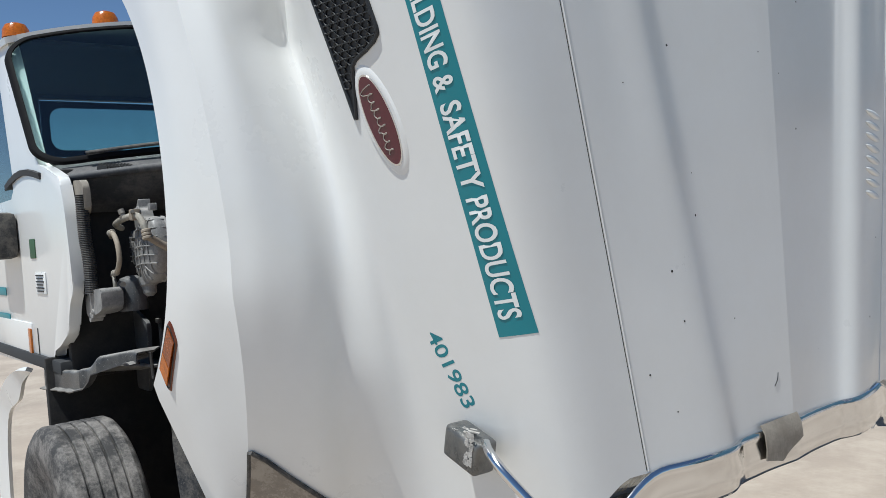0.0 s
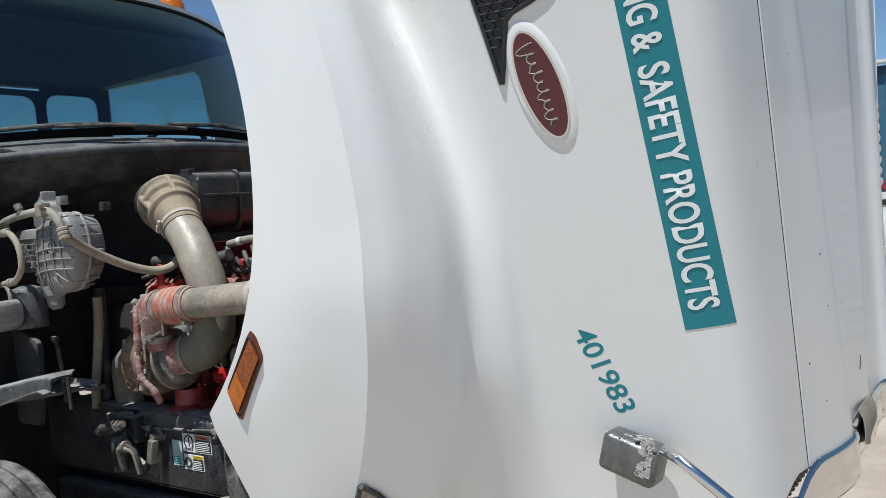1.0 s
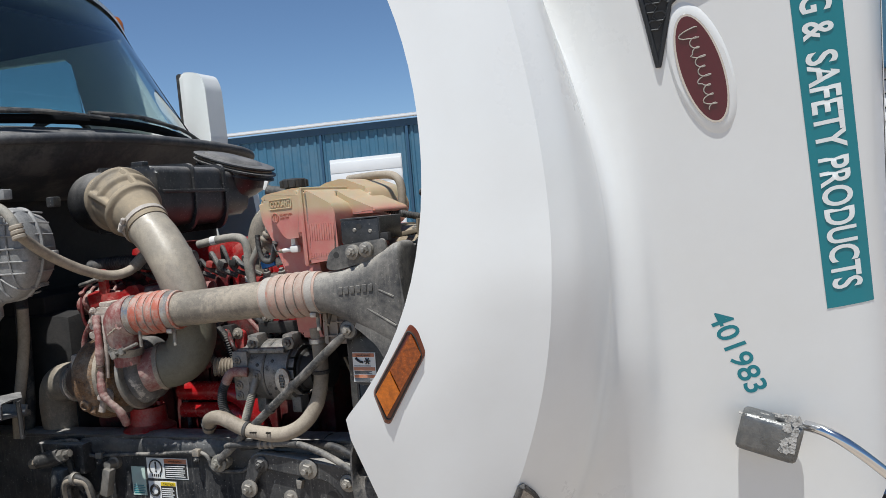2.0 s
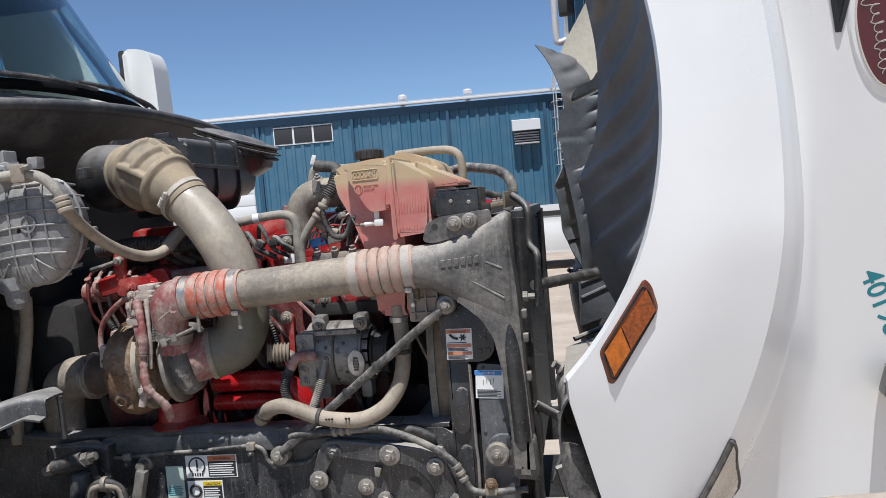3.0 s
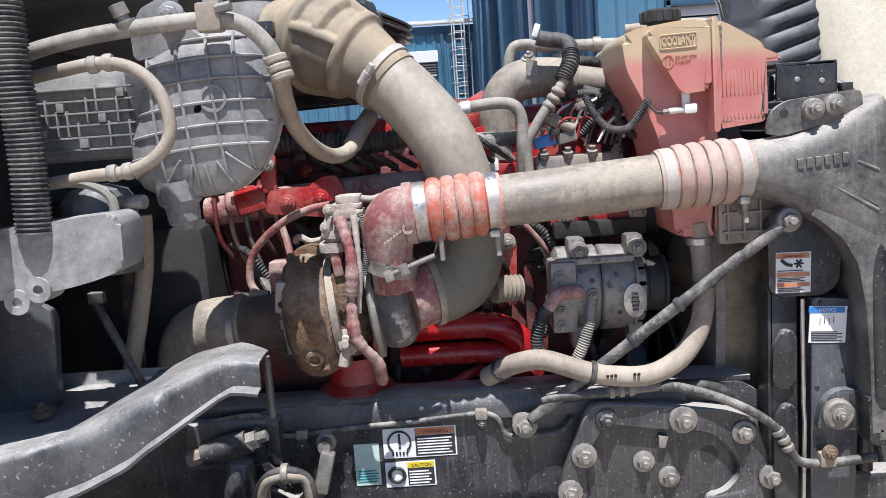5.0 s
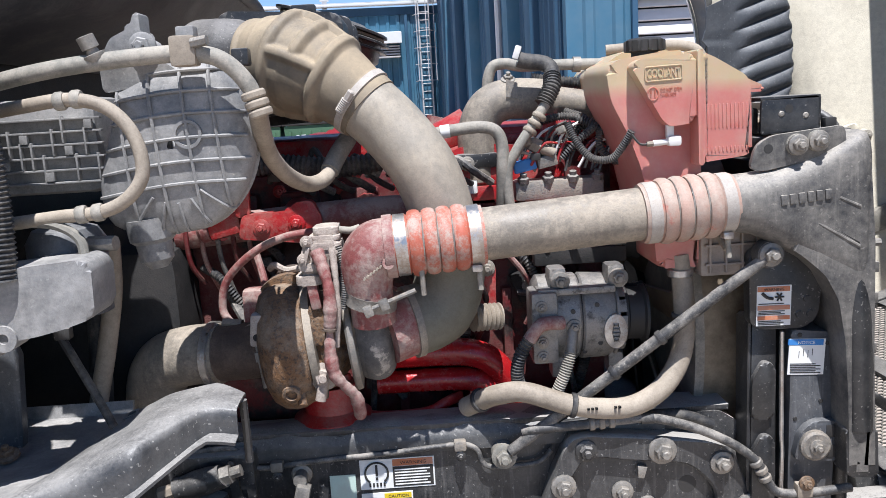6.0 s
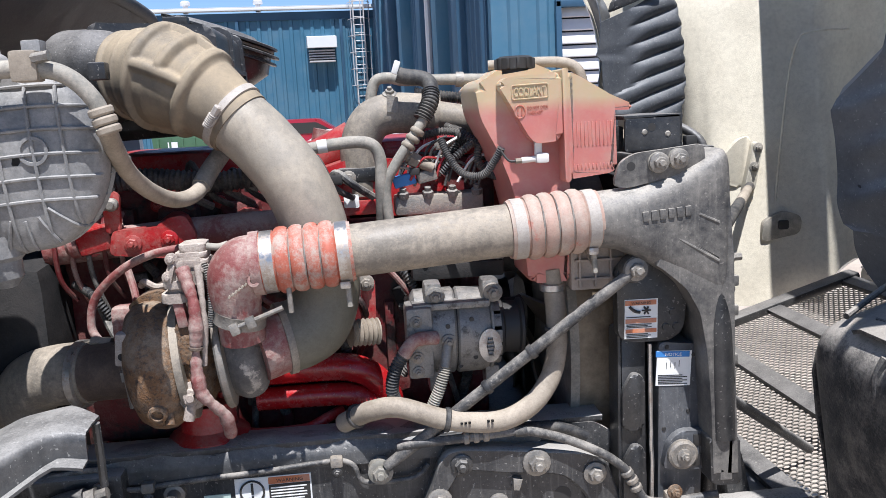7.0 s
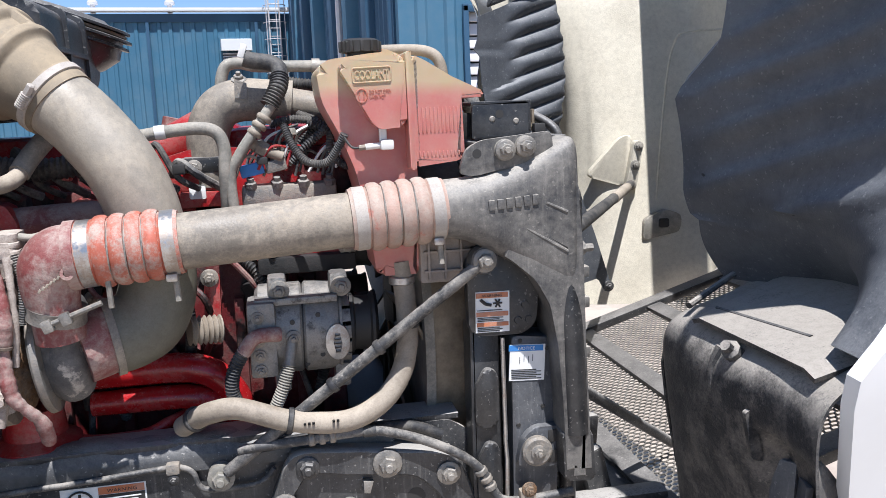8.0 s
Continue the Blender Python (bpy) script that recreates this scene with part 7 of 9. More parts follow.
act = part("actuator", plate(rounded([(-3.306, 1.384), (-3.298, 1.402), (-3.290, 1.425), (-3.228, 1.424), (-3.224, 1.398), (-3.236, 1.378), (-3.268, 1.372)], 0.010), 1.280, 0.070, 0.008), "actuator", tb, "dusty beige cast actuator body")
for x0, x1, z, h, y in ((-3.312, -3.262, 1.353, 0.018, 1.276), (-3.306, -3.254, 1.378, 0.014, 1.274), (-3.302, -3.268, 1.366, 0.010, 1.284), (-3.290, -3.224, 1.414, 0.012, 1.277), (-3.283, -3.226, 1.428, 0.010, 1.282), (-3.276, -3.228, 1.440, 0.014, 1.288)):
    part("actuator_flange", plate(rounded([(x0, y), (x1, y), (x1 - 0.002, y + 0.066), (x0 + 0.004, y + 0.066)], 0.012), z - h / 2, h, 0.004, "xy"), "actuator", act)
for x, z in ((-3.294, 1.392), (-3.232, 1.404), (-3.286, 1.424)):
    bolt("bolt", (x, 1.279, z), (0, -1, 0), 0.0075, act, "actuator")
part("actuator_rib", block((-3.288, 1.276, 1.398), (0.008, 0.012, 0.034), 0.003, (0, 16, 0)), "actuator", act)
part("strut", block((-3.281, 1.290, 1.326), (0.020, 0.022, 0.056), 0.005, (0, -8, 0)), "pink", act, "dusty pink strut")
part("pipe_stub", pipe([(-3.228, 1.305, 1.440), (-3.208, 1.305, 1.437), (-3.190, 1.307, 1.441)], 0.0065, 10), "line", act)
for pts, r, mat in (
        ([(-3.268, 1.272, 1.408), (-3.260, 1.262, 1.385), (-3.250, 1.252, 1.345), (-3.250, 1.250, 1.30), (-3.254, 1.252, 1.268), (-3.256, 1.250, 1.225), (-3.252, 1.250, 1.185), (-3.236, 1.255, 1.160), (-3.218, 1.270, 1.130), (-3.214, 1.290, 1.085)], 0.0112, "pink"),
        ([(-3.240, 1.272, 1.412), (-3.238, 1.266, 1.37), (-3.237, 1.264, 1.33), (-3.240, 1.266, 1.28), (-3.246, 1.268, 1.23)], 0.0065, "actuator")):
    part("heat_sleeve", sweep(bmesh.new(), pts, lambda s, u, q=r: q * (1 + 0.05 * math.sin(s * 190) + 0.13 * math.sin(s * 61 + 1) + 0.05 * math.sin(s * 411) - 0.30 * math.exp(-((u - 0.44) / 0.03) ** 2)), 10, 9), mat, act, "wrinkled dusty sleeve")
part("wire_loom", ribbed([(-3.229, 1.272, 1.415), (-3.222, 1.266, 1.38), (-3.222, 1.264, 1.34), (-3.228, 1.268, 1.30)], 0.0052, 0.0042, 0.0012, 9), "line_dark", act)
part("sleeve_tie", turned((-3.254, 1.252, 1.264), (0.1, 0, 1), [(0.0105, 0), (0.0125, 0.001), (0.0125, 0.005), (0.0105, 0.006)], 12), "rustdark", act)
bolt("bolt", (-3.275, 1.285, 1.170), (0, -1, 0.1), 0.017, tb, "actuator")
part("oil_fitting", pipe([(-3.276, 1.275, 1.160), (-3.284, 1.270, 1.128)], 0.010, 10, 0), "actuator", tb)
part("oil_line", pipe([(-3.385, 1.44, 1.35), (-3.37, 1.41, 1.362), (-3.345, 1.40, 1.352), (-3.31, 1.38, 1.36)], 0.007, 8), "actuator", tb)
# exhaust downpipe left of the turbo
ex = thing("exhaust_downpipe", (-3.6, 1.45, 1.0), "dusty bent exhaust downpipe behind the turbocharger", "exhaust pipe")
part("pipe", pipe([(-3.49, 1.415, 1.19), (-3.56, 1.43, 1.185), (-3.615, 1.445, 1.165), (-3.645, 1.46, 1.11), (-3.65, 1.47, 1.02), (-3.64, 1.48, 0.90)], 0.060, 24), "pipe", ex)
part("clamp", turned((-3.515, 1.42, 1.188), (1, -0.2, 0), [(0.062, 0), (0.066, 0.002), (0.066, 0.016), (0.062, 0.018)], 28), "band", ex)

# both moved back and enlarged about one camera position, keeping their outline from there
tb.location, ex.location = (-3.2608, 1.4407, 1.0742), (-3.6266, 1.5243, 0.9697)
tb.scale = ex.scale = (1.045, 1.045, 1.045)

# intake tube from the air cleaner to the compressor
it = thing("intake_tube", (-3.05, 1.42, 1.3), "wide tan intake tube curving down to the turbocharger", "intake tube")
path_it = [(-3.208, 1.494, 1.688), (-3.170, 1.480, 1.654), (-3.125, 1.473, 1.607), (-3.073, 1.46, 1.535), (-3.043, 1.462, 1.455), (-3.032, 1.465, 1.37), (-3.032, 1.458, 1.30), (-3.055, 1.44, 1.25), (-3.11, 1.422, 1.228)]
part("tube", pipe(path_it, 0.0665, 32, 8), "intake", it)
part("lower_elbow", pipe([(-3.031, 1.465, 1.375), (-3.030, 1.460, 1.305), (-3.050, 1.444, 1.252), (-3.08, 1.432, 1.234), (-3.11, 1.422, 1.228)], 0.0715, 32, 8), "olive", it, "dusty rubber lower elbow")
part("inlet_clamp", pipe([(-3.106, 1.422, 1.228), (-3.119, 1.418, 1.226)], 0.0735, 32, 0), "pipe", it)
part("inlet_cone", pipe([(-3.11, 1.420, 1.228), (-3.165, 1.398, 1.215)], 0.066, 28, 0), "pink", it)
part("lower_bellows", ribbed([(-2.985, 1.50, 1.205), (-2.925, 1.52, 1.20)], 0.026, 0.010, 0.004, 18), "hose", it)
# ribbed rubber elbow on the air cleaner
be = thing("intake_boot", (-3.3, 1.52, 1.7), "dusty tan ribbed rubber intake boot with hose clamps", "intake boot")
path_be = [(-3.394, 1.582, 1.757), (-3.362, 1.562, 1.757), (-3.310, 1.535, 1.747), (-3.248, 1.507, 1.716), (-3.190, 1.487, 1.671), (-3.170, 1.480, 1.652)]


def boot_skin():
    """The boot's skin: a plain collar, then three raised rings with raised ribs along it between them."""
    n, m = 168, 140
    path = resample(catmull(path_be, 10), m)
    bm = bmesh.new()
    rings = []
    for i, c in enumerate(path):
        d = (path[min(i + 1, m)] - path[max(i - 1, 0)]).normalized()
        side = d.cross(Vector((0, 0, 1))).normalized()
        up = side.cross(d)
        u = i / m
        base = 0.087 + 0.010 * math.sin(min(1.0, max(0.0, u - 0.06) / 0.25) * math.pi / 2) - 0.0265 * min(1.0, max(0.0, u - 0.40) / 0.48)
        base += 0.0045 * math.exp(-((u - 0.03) / 0.022) ** 4) + 0.0015 * math.exp(-((u - 0.14) / 0.012) ** 2)
        ring = []
        for k in range(n):
            t = 2 * math.pi * k / n
            h = 0.0
            for u0, lean in ((0.285, 0.030), (0.66, -0.020)):
                h = max(h, math.exp(-((u - u0 - lean * math.sin(t)) / 0.034) ** 4))
            if u < 0.66 and 0.26 < t < math.pi - 0.26:
                h = max(h, math.exp(-((u - 0.475 - 0.01 * math.sin(t)) / 0.034) ** 4) * min(1.0, (t - 0.26) / 0.12, (math.pi - 0.26 - t) / 0.12))
            if 0.285 < u < 0.66:
                for t0, tw in ((0.26, 0.12), (1.55, 0.10), (2.88, 0.12), (4.7, 0.12)):
                    h = max(h, math.exp(-((t - t0) / tw) ** 4))
            ring.append(bm.verts.new(c + (side * math.cos(t) + up * math.sin(t)) * (base + 0.0125 * h)))
        rings.append(ring)
    for p, q in zip(rings, rings[1:]):
        for k in range(n):
            bm.faces.new((p[k], p[(k + 1) % n], q[(k + 1) % n], q[k]))
    bm.faces.new(rings[0][::-1])
    bm.faces.new(rings[-1])
    return bm


part("boot", boot_skin(), "boot", be)
pp = resample(catmull(path_be, 10), 100)
d = (pp[94] - pp[90]).normalized()
band_at = pp[92]
clamp = part("hose_clamp", turned(band_at - d * 0.008, d, [(0.0705, 0), (0.0745, 0.001), (0.0745, 0.015), (0.0705, 0.016)], 48), "band_dusty", be, "dusty worm-drive clamp")
out_dir = Vector((-0.42, -0.86, 0.0))
out_dir = (out_dir - d * out_dir.dot(d)).normalized()
round_dir = d.cross(out_dir).normalized()
sc = band_at + out_dir * 0.079
part("clamp_screw", sweep(bmesh.new(), resample([sc - round_dir * 0.012, sc + round_dir * 0.016], 40), lambda s, u: 0.0085 + 0.0012 * math.sin(u * 44), 12, 0), "band_dusty", clamp, "worm screw")
part("screw_housing", block(sc - out_dir * 0.003, (0.020, 0.012, 0.022), 0.003, (10, 38, 0)), "band_dusty", clamp)
part("screw_head", turned(sc - round_dir * 0.016, round_dir * -1, [(0.0075, -0.004), (0.0075, 0.014), (0.005, 0.016)], 6), "band_dusty", clamp)
# air cleaner box with snorkel
ab = thing("air_cleaner", (-3.33, 1.95, 1.65), "black plastic air cleaner box with flat snorkel", "air cleaner")
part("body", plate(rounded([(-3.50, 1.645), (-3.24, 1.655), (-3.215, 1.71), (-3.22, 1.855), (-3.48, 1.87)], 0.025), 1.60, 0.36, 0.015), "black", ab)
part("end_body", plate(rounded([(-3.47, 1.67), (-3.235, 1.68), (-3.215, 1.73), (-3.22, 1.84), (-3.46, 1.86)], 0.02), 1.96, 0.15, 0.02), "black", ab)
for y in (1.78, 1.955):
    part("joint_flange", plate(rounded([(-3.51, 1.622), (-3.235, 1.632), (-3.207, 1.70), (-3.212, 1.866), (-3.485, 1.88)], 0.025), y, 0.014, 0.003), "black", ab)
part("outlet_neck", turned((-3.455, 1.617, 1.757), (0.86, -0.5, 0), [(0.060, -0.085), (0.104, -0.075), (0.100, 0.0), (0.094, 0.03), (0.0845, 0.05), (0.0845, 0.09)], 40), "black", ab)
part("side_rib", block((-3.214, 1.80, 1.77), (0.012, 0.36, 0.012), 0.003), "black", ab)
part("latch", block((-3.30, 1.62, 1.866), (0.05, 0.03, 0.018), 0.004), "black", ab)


def oval_stack(levels):
    """Lofted ovals: (centre, half length along the sloping x, half width along y, slope)."""
    bm = bmesh.new()
    rings = []
    for c, ax, ay, slope in levels:
        d = Vector((1, 0, -slope)).normalized()
        rings.append([bm.verts.new(Vector(c) + d * (ax * abs(math.cos(t)) ** 0.75 * (1 if math.cos(t) > 0 else -1)) + Vector((0, ay * math.sin(t), 0))) for t in [2 * math.pi * q / 48 for q in range(48)]])
    for p, q in zip(rings, rings[1:]):
        for k in range(48):
            bm.faces.new((p[k], p[(k + 1) % 48], q[(k + 1) % 48], q[k]))
    bm.faces.new(rings[0][::-1])
    bm.faces.new(rings[-1])
    return bm


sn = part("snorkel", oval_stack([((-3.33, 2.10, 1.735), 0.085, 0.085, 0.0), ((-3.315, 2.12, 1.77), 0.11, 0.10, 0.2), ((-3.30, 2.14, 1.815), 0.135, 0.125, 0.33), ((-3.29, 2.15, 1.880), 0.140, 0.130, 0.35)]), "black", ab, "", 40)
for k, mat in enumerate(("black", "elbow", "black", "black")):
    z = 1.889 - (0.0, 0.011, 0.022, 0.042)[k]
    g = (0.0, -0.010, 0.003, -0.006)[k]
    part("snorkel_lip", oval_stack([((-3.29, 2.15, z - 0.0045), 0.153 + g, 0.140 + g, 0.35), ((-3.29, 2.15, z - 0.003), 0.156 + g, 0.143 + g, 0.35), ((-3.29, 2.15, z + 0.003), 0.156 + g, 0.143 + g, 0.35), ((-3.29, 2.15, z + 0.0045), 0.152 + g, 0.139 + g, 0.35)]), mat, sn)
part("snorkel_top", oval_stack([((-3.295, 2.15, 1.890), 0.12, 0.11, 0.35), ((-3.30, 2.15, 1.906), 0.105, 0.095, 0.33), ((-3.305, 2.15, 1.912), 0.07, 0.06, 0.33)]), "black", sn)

# blower housing on the firewall
hv = thing("blower_housing", (-3.5, 1.28, 1.45), "dusty grey ribbed plastic blower housing on the firewall", "blower housing")
out = [(-3.560, 1.709), (-3.493, 1.736), (-3.412, 1.744), (-3.374, 1.722), (-3.350, 1.671), (-3.343, 1.620), (-3.351, 1.570), (-3.374, 1.522), (-3.414, 1.482), (-3.455, 1.468), (-3.524, 1.467), (-3.588, 1.484), (-3.604, 1.54), (-3.590, 1.60), (-3.570, 1.66)]
po = catmull2(out + [out[0]], 4)[:-1]
cx, cz = -3.47, 1.615
FACE = ((0.0, 1.147), (0.4, 1.149), (0.7, 1.155), (0.88, 1.164), (0.95, 1.172), (0.985, 1.182), (1.0, 1.200))
rows = []
for y, k in ((1.30, 0.78), (1.29, 0.82), (1.26, 0.88), (1.23, 0.95), (1.20, 1.0), (1.182, 0.985), (1.172, 0.95), (1.164, 0.88), (1.155, 0.7), (1.149, 0.4), (1.147, 0.05)):
    rows.append([(cx + (x - cx) * k, y, cz + (z - cz) * k) for x, z in po + [po[0]]])
bod = part("body", sheet(rows), "housing", hv, "", 50)
part("seam_flange", sweep(bmesh.new(), [(cx + (x - cx) * 0.955, 1.23, cz + (z - cz) * 0.955) for x, z in po + [po[0]]], 0.007, 6, 0), "housing", hv)
polar = sorted((math.atan2(z - cz, x - cx), math.hypot(x - cx, z - cz)) for x, z in po)


def blower_k(x, z):
    t = math.atan2(z - cz, x - cx)
    j = next((i for i, q in enumerate(polar) if q[0] > t), 0)
    (t0, r0), (t1, r1) = polar[j - 1], polar[j]
    span = (t1 - t0) % (2 * math.pi)
    u = ((t - t0) % (2 * math.pi)) / max(span, 1e-6)
    return math.hypot(x - cx, z - cz) / (r0 + (r1 - r0) * u)


def blower_y(k):
    for (k0, y0), (k1, y1) in zip(FACE, FACE[1:]):
        if k <= k1:
            return y0 + (y1 - y0) * (k - k0) / (k1 - k0)
    return FACE[-1][1]


def face_rib(a, b, bow, r=0.0029):
    """A rib on the housing's face from a towards b, kept inside the outline."""
    pts = []
    for q in range(25):
        u = q / 24
        x = a[0] + (b[0] - a[0]) * u
        z = a[1] + (b[1] - a[1]) * u + bow * math.sin(math.pi * u)
        k = blower_k(x, z)
        if k < 0.985:
            pts.append((x, blower_y(k) - 0.0036, z))
    if len(pts) > 3:
        end = pts[-1]
        pts.append((cx + (end[0] - cx) * 1.012, 1.215, cz + (end[2] - cz) * 1.012))
        pts.append((cx + (end[0] - cx) * 0.965, 1.28, cz + (end[2] - cz) * 0.965))
        part("rib", sweep(bmesh.new(), pts, r, 6, 0), "housing", hv)


for z in (1.545, 1.580, 1.617, 1.655, 1.690, 1.722):
    face_rib((-3.60, z - 0.012), (-3.33, z + 0.004), 0.010)
for x in (-3.545, -3.492, -3.440, -3.395):
    face_rib((x - 0.012, 1.78), (x + 0.010, 1.44), 0.0)
for t in (-150, -128, -106, -84, -62, -40):
    t = math.radians(t)
    face_rib((-3.475 + 0.055 * math.cos(t), 1.575 + 0.055 * math.sin(t)), (-3.475 + 0.20 * math.cos(t), 1.575 + 0.20 * math.sin(t)), 0.0)
part("boss", turned((-3.442, 1.150, 1.629), (0, -1, 0), [(0.023, -0.01), (0.023, 0.007), (0.018, 0.007), (0.017, 0.003), (0.004, 0.003)], 24), "housing", hv)
part("top_lobe", plate(rounded([(-3.572, 1.70), (-3.574, 1.749), (-3.552, 1.785), (-3.520, 1.799), (-3.511, 1.822), (-3.503, 1.822), (-3.503, 1.787), (-3.484, 1.775), (-3.474, 1.746), (-3.44, 1.72)], 0.008), 1.165, 0.05, 0.004), "housing", hv)
bolt("bolt", (-3.500, 1.160, 1.770), (0, -1, 0), 0.014, hv, "housing")
part("top_clip", block((-3.44, 1.20, 1.785), (0.03, 0.03, 0.03), 0.004), "housing", hv)
part("top_clip", block((-3.38, 1.32, 1.755), (0.03, 0.03, 0.03), 0.004), "black", hv)
part("drain_spout", turned((-3.530, 1.19, 1.465), (0.1, 0, -1), [(0.040, -0.03), (0.038, 0.005), (0.030, 0.012), (0.028, 0.040), (0.014, 0.055)], 20), "housing", hv)
part("tab", block((-3.343, 1.26, 1.60), (0.03, 0.02, 0.02), 0.004), "housing", hv)
part("hose_end", pipe([(-3.260, 1.50, 1.532), (-3.246, 1.53, 1.560), (-3.225, 1.57, 1.592)], 0.0195, 14), "line", hv)
part("neck", block((-3.72, 1.30, 1.62), (0.22, 0.16, 0.16), 0.02), "housing", hv)
rnd = random.Random(9)
for r in range(6):
    part("lattice", block((-3.70, 1.214, 1.560 + 0.021 * r), (0.20, 0.012, 0.0035), 0.001), "housing", hv)
for c in range(11):
    z = 1.565 + 0.021 * rnd.randrange(0, 4)
    part("lattice", block((-3.79 + 0.018 * c, 1.213, z + 0.02), (0.0035, 0.012, 0.045), 0.001), "housing", hv)
    if c % 2:
        part("lattice_pad", block((-3.782 + 0.018 * c, 1.210, 1.571 + 0.021 * (c % 5)), (0.013, 0.008, 0.015), 0.001), "housing", hv)
# refrigerant pipe across the housing
rp = thing("refrigerant_hose", (-3.4, 1.13, 1.6), "tan refrigerant hose with crimped ferrule", "hose")
part("tube", pipe([(-3.80, 1.18, 1.712), (-3.716, 1.13, 1.726), (-3.615, 1.12, 1.741), (-3.487, 1.12, 1.751), (-3.405, 1.12, 1.750), (-3.365, 1.122, 1.735), (-3.335, 1.125, 1.700), (-3.325, 1.128, 1.665)], 0.0135, 14), "line", rp)
part("hose", pipe([(-3.325, 1.128, 1.665), (-3.333, 1.20, 1.618), (-3.335, 1.28, 1.575), (-3.320, 1.36, 1.536), (-3.295, 1.43, 1.514), (-3.268, 1.48, 1.520), (-3.252, 1.52, 1.548)], 0.0155, 16), "hose", rp)
for k, s in enumerate((0.0, 0.014, 0.028)):
    part("ferrule", turned((-3.330 + s * 0.3, 1.127, 1.690 - s), (0.25, 0.05, -1), [(0.017, 0), (0.0195, 0.003), (0.0195, 0.010), (0.017, 0.013)], 18), "hose", rp)
part("clip_block", block((-3.425, 1.12, 1.755), (0.040, 0.036, 0.046), 0.006), "hose", rp)
part("clip_bolt", pipe([(-3.41, 1.105, 1.765), (-3.385, 1.10, 1.768)], 0.008, 6, 0), "cast", rp)
part("valve_stem", turned((-3.556, 1.12, 1.742), (-0.30, -0.2, 0.9), [(0.010, 0), (0.017, 0.014), (0.017, 0.018), (0.010, 0.019), (0.009, 0.026), (0.0135, 0.027), (0.0135, 0.046), (0.008, 0.047)], 12), "steel", rp)
lp = thing("heater_loop", (-3.55, 1.08, 1.6), "tan heater hose looped before the blower", "hose")
part("hose", pipe([(-3.76, 1.12, 1.675), (-3.671, 1.09, 1.685), (-3.589, 1.07, 1.691), (-3.534, 1.065, 1.676), (-3.500, 1.065, 1.635), (-3.492, 1.065, 1.58), (-3.516, 1.065, 1.543), (-3.562, 1.07, 1.522), (-3.631, 1.08, 1.517), (-3.72, 1.10, 1.508)], 0.0105, 14), "hose", lp)
for x, z, d in ((-3.61, 1.689, (1, 0, 0.08)), (-3.585, 1.691, (1, 0, 0.02)), (-3.60, 1.519, (1, 0, 0.1)), (-3.575, 1.5205, (1, 0, 0.12))):
    part("ferrule", turned((x, 1.07, z), d, [(0.0125, 0), (0.014, 0.003), (0.014, 0.012), (0.0125, 0.015)], 14), "line", lp)
# receiver, loom and bracket at the firewall
lf = thing("firewall_duct", (-3.69, 1.0, 1.4), "black corrugated duct and grey bracket on the firewall", "duct")
part("duct", ribbed([(-3.685, 0.99, 1.86), (-3.688, 0.99, 1.70), (-3.69, 1.0, 1.56), (-3.695, 1.0, 1.44)], 0.026, 0.0075, 0.0020, 14), "rubber", lf)
part("bracket", plate(rounded([(-3.80, 1.445), (-3.575, 1.462), (-3.562, 1.45), (-3.565, 1.375), (-3.612, 1.360), (-3.66, 1.350), (-3.80, 1.335)], 0.015), 1.0, 0.09, 0.008), "housing", lf)
for x, z in ((-3.735, 1.335), (-3.70, 1.352)):
    part("lug", turned((x, 1.045, z), (0, -1, 0), [(0.020, 0), (0.020, 0.05), (0.008, 0.05), (0.008, 0.045)], 16), "housing", lf)
part("bottle", turned((-3.66, 1.16, 1.35), (0, 0, 1), [(0.06, 0), (0.062, 0.12), (0.05, 0.14), (0.02, 0.15)], 24), "tank_grey", lf)
part("bottle_fitting", pipe([(-3.60, 1.10, 1.47), (-3.555, 1.09, 1.47)], 0.012, 8, 0), "steel", lf)
part("bottle_line", pipe([(-3.70, 1.10, 1.51), (-3.64, 1.08, 1.505), (-3.60, 1.07, 1.48), (-3.60, 1.07, 1.43)], 0.008, 8), "line", lf)
part("rod", pipe([(-3.76, 1.30, 1.285), (-3.70, 1.28, 1.17), (-3.64, 1.25, 1.06)], 0.008, 8, 4), "rubber", lf)
part("clip", block((-3.745, 1.29, 1.282), (0.03, 0.02, 0.022), 0.004), "black", lf)
fp = thing("firewall_pipe", (-3.75, 1.45, 1.1), "tan heater pipe down the firewall", "pipe")
part("pipe", pipe([(-3.70, 1.45, 1.42), (-3.708, 1.45, 1.32), (-3.735, 1.45, 1.20), (-3.77, 1.45, 1.07), (-3.78, 1.45, 0.98)], 0.0185, 14), "hose", fp)
part("second_pipe", pipe([(-3.76, 1.50, 1.45), (-3.765, 1.50, 1.25), (-3.78, 1.50, 1.05), (-3.80, 1.5, 0.98)], 0.022, 12), "rubber", fp)
part("foot", block((-3.775, 1.44, 1.065), (0.09, 0.05, 0.02), 0.004), "cast", fp)
# small hoses before the block
sh2 = thing("sensor_line", (-3.45, 1.5, 1.3), "thin dusty red line looping to the turbocharger", "hose")
part("line", pipe([(-3.28, 1.47, 1.415), (-3.36, 1.48, 1.405), (-3.43, 1.49, 1.375), (-3.49, 1.50, 1.32), (-3.505, 1.50, 1.26), (-3.49, 1.49, 1.232)], 0.0085, 10), "pink", sh2)
part("line", pipe([(-3.44, 1.56, 1.37), (-3.42, 1.53, 1.30), (-3.43, 1.50, 1.25)], 0.008, 8), "pink", sh2)
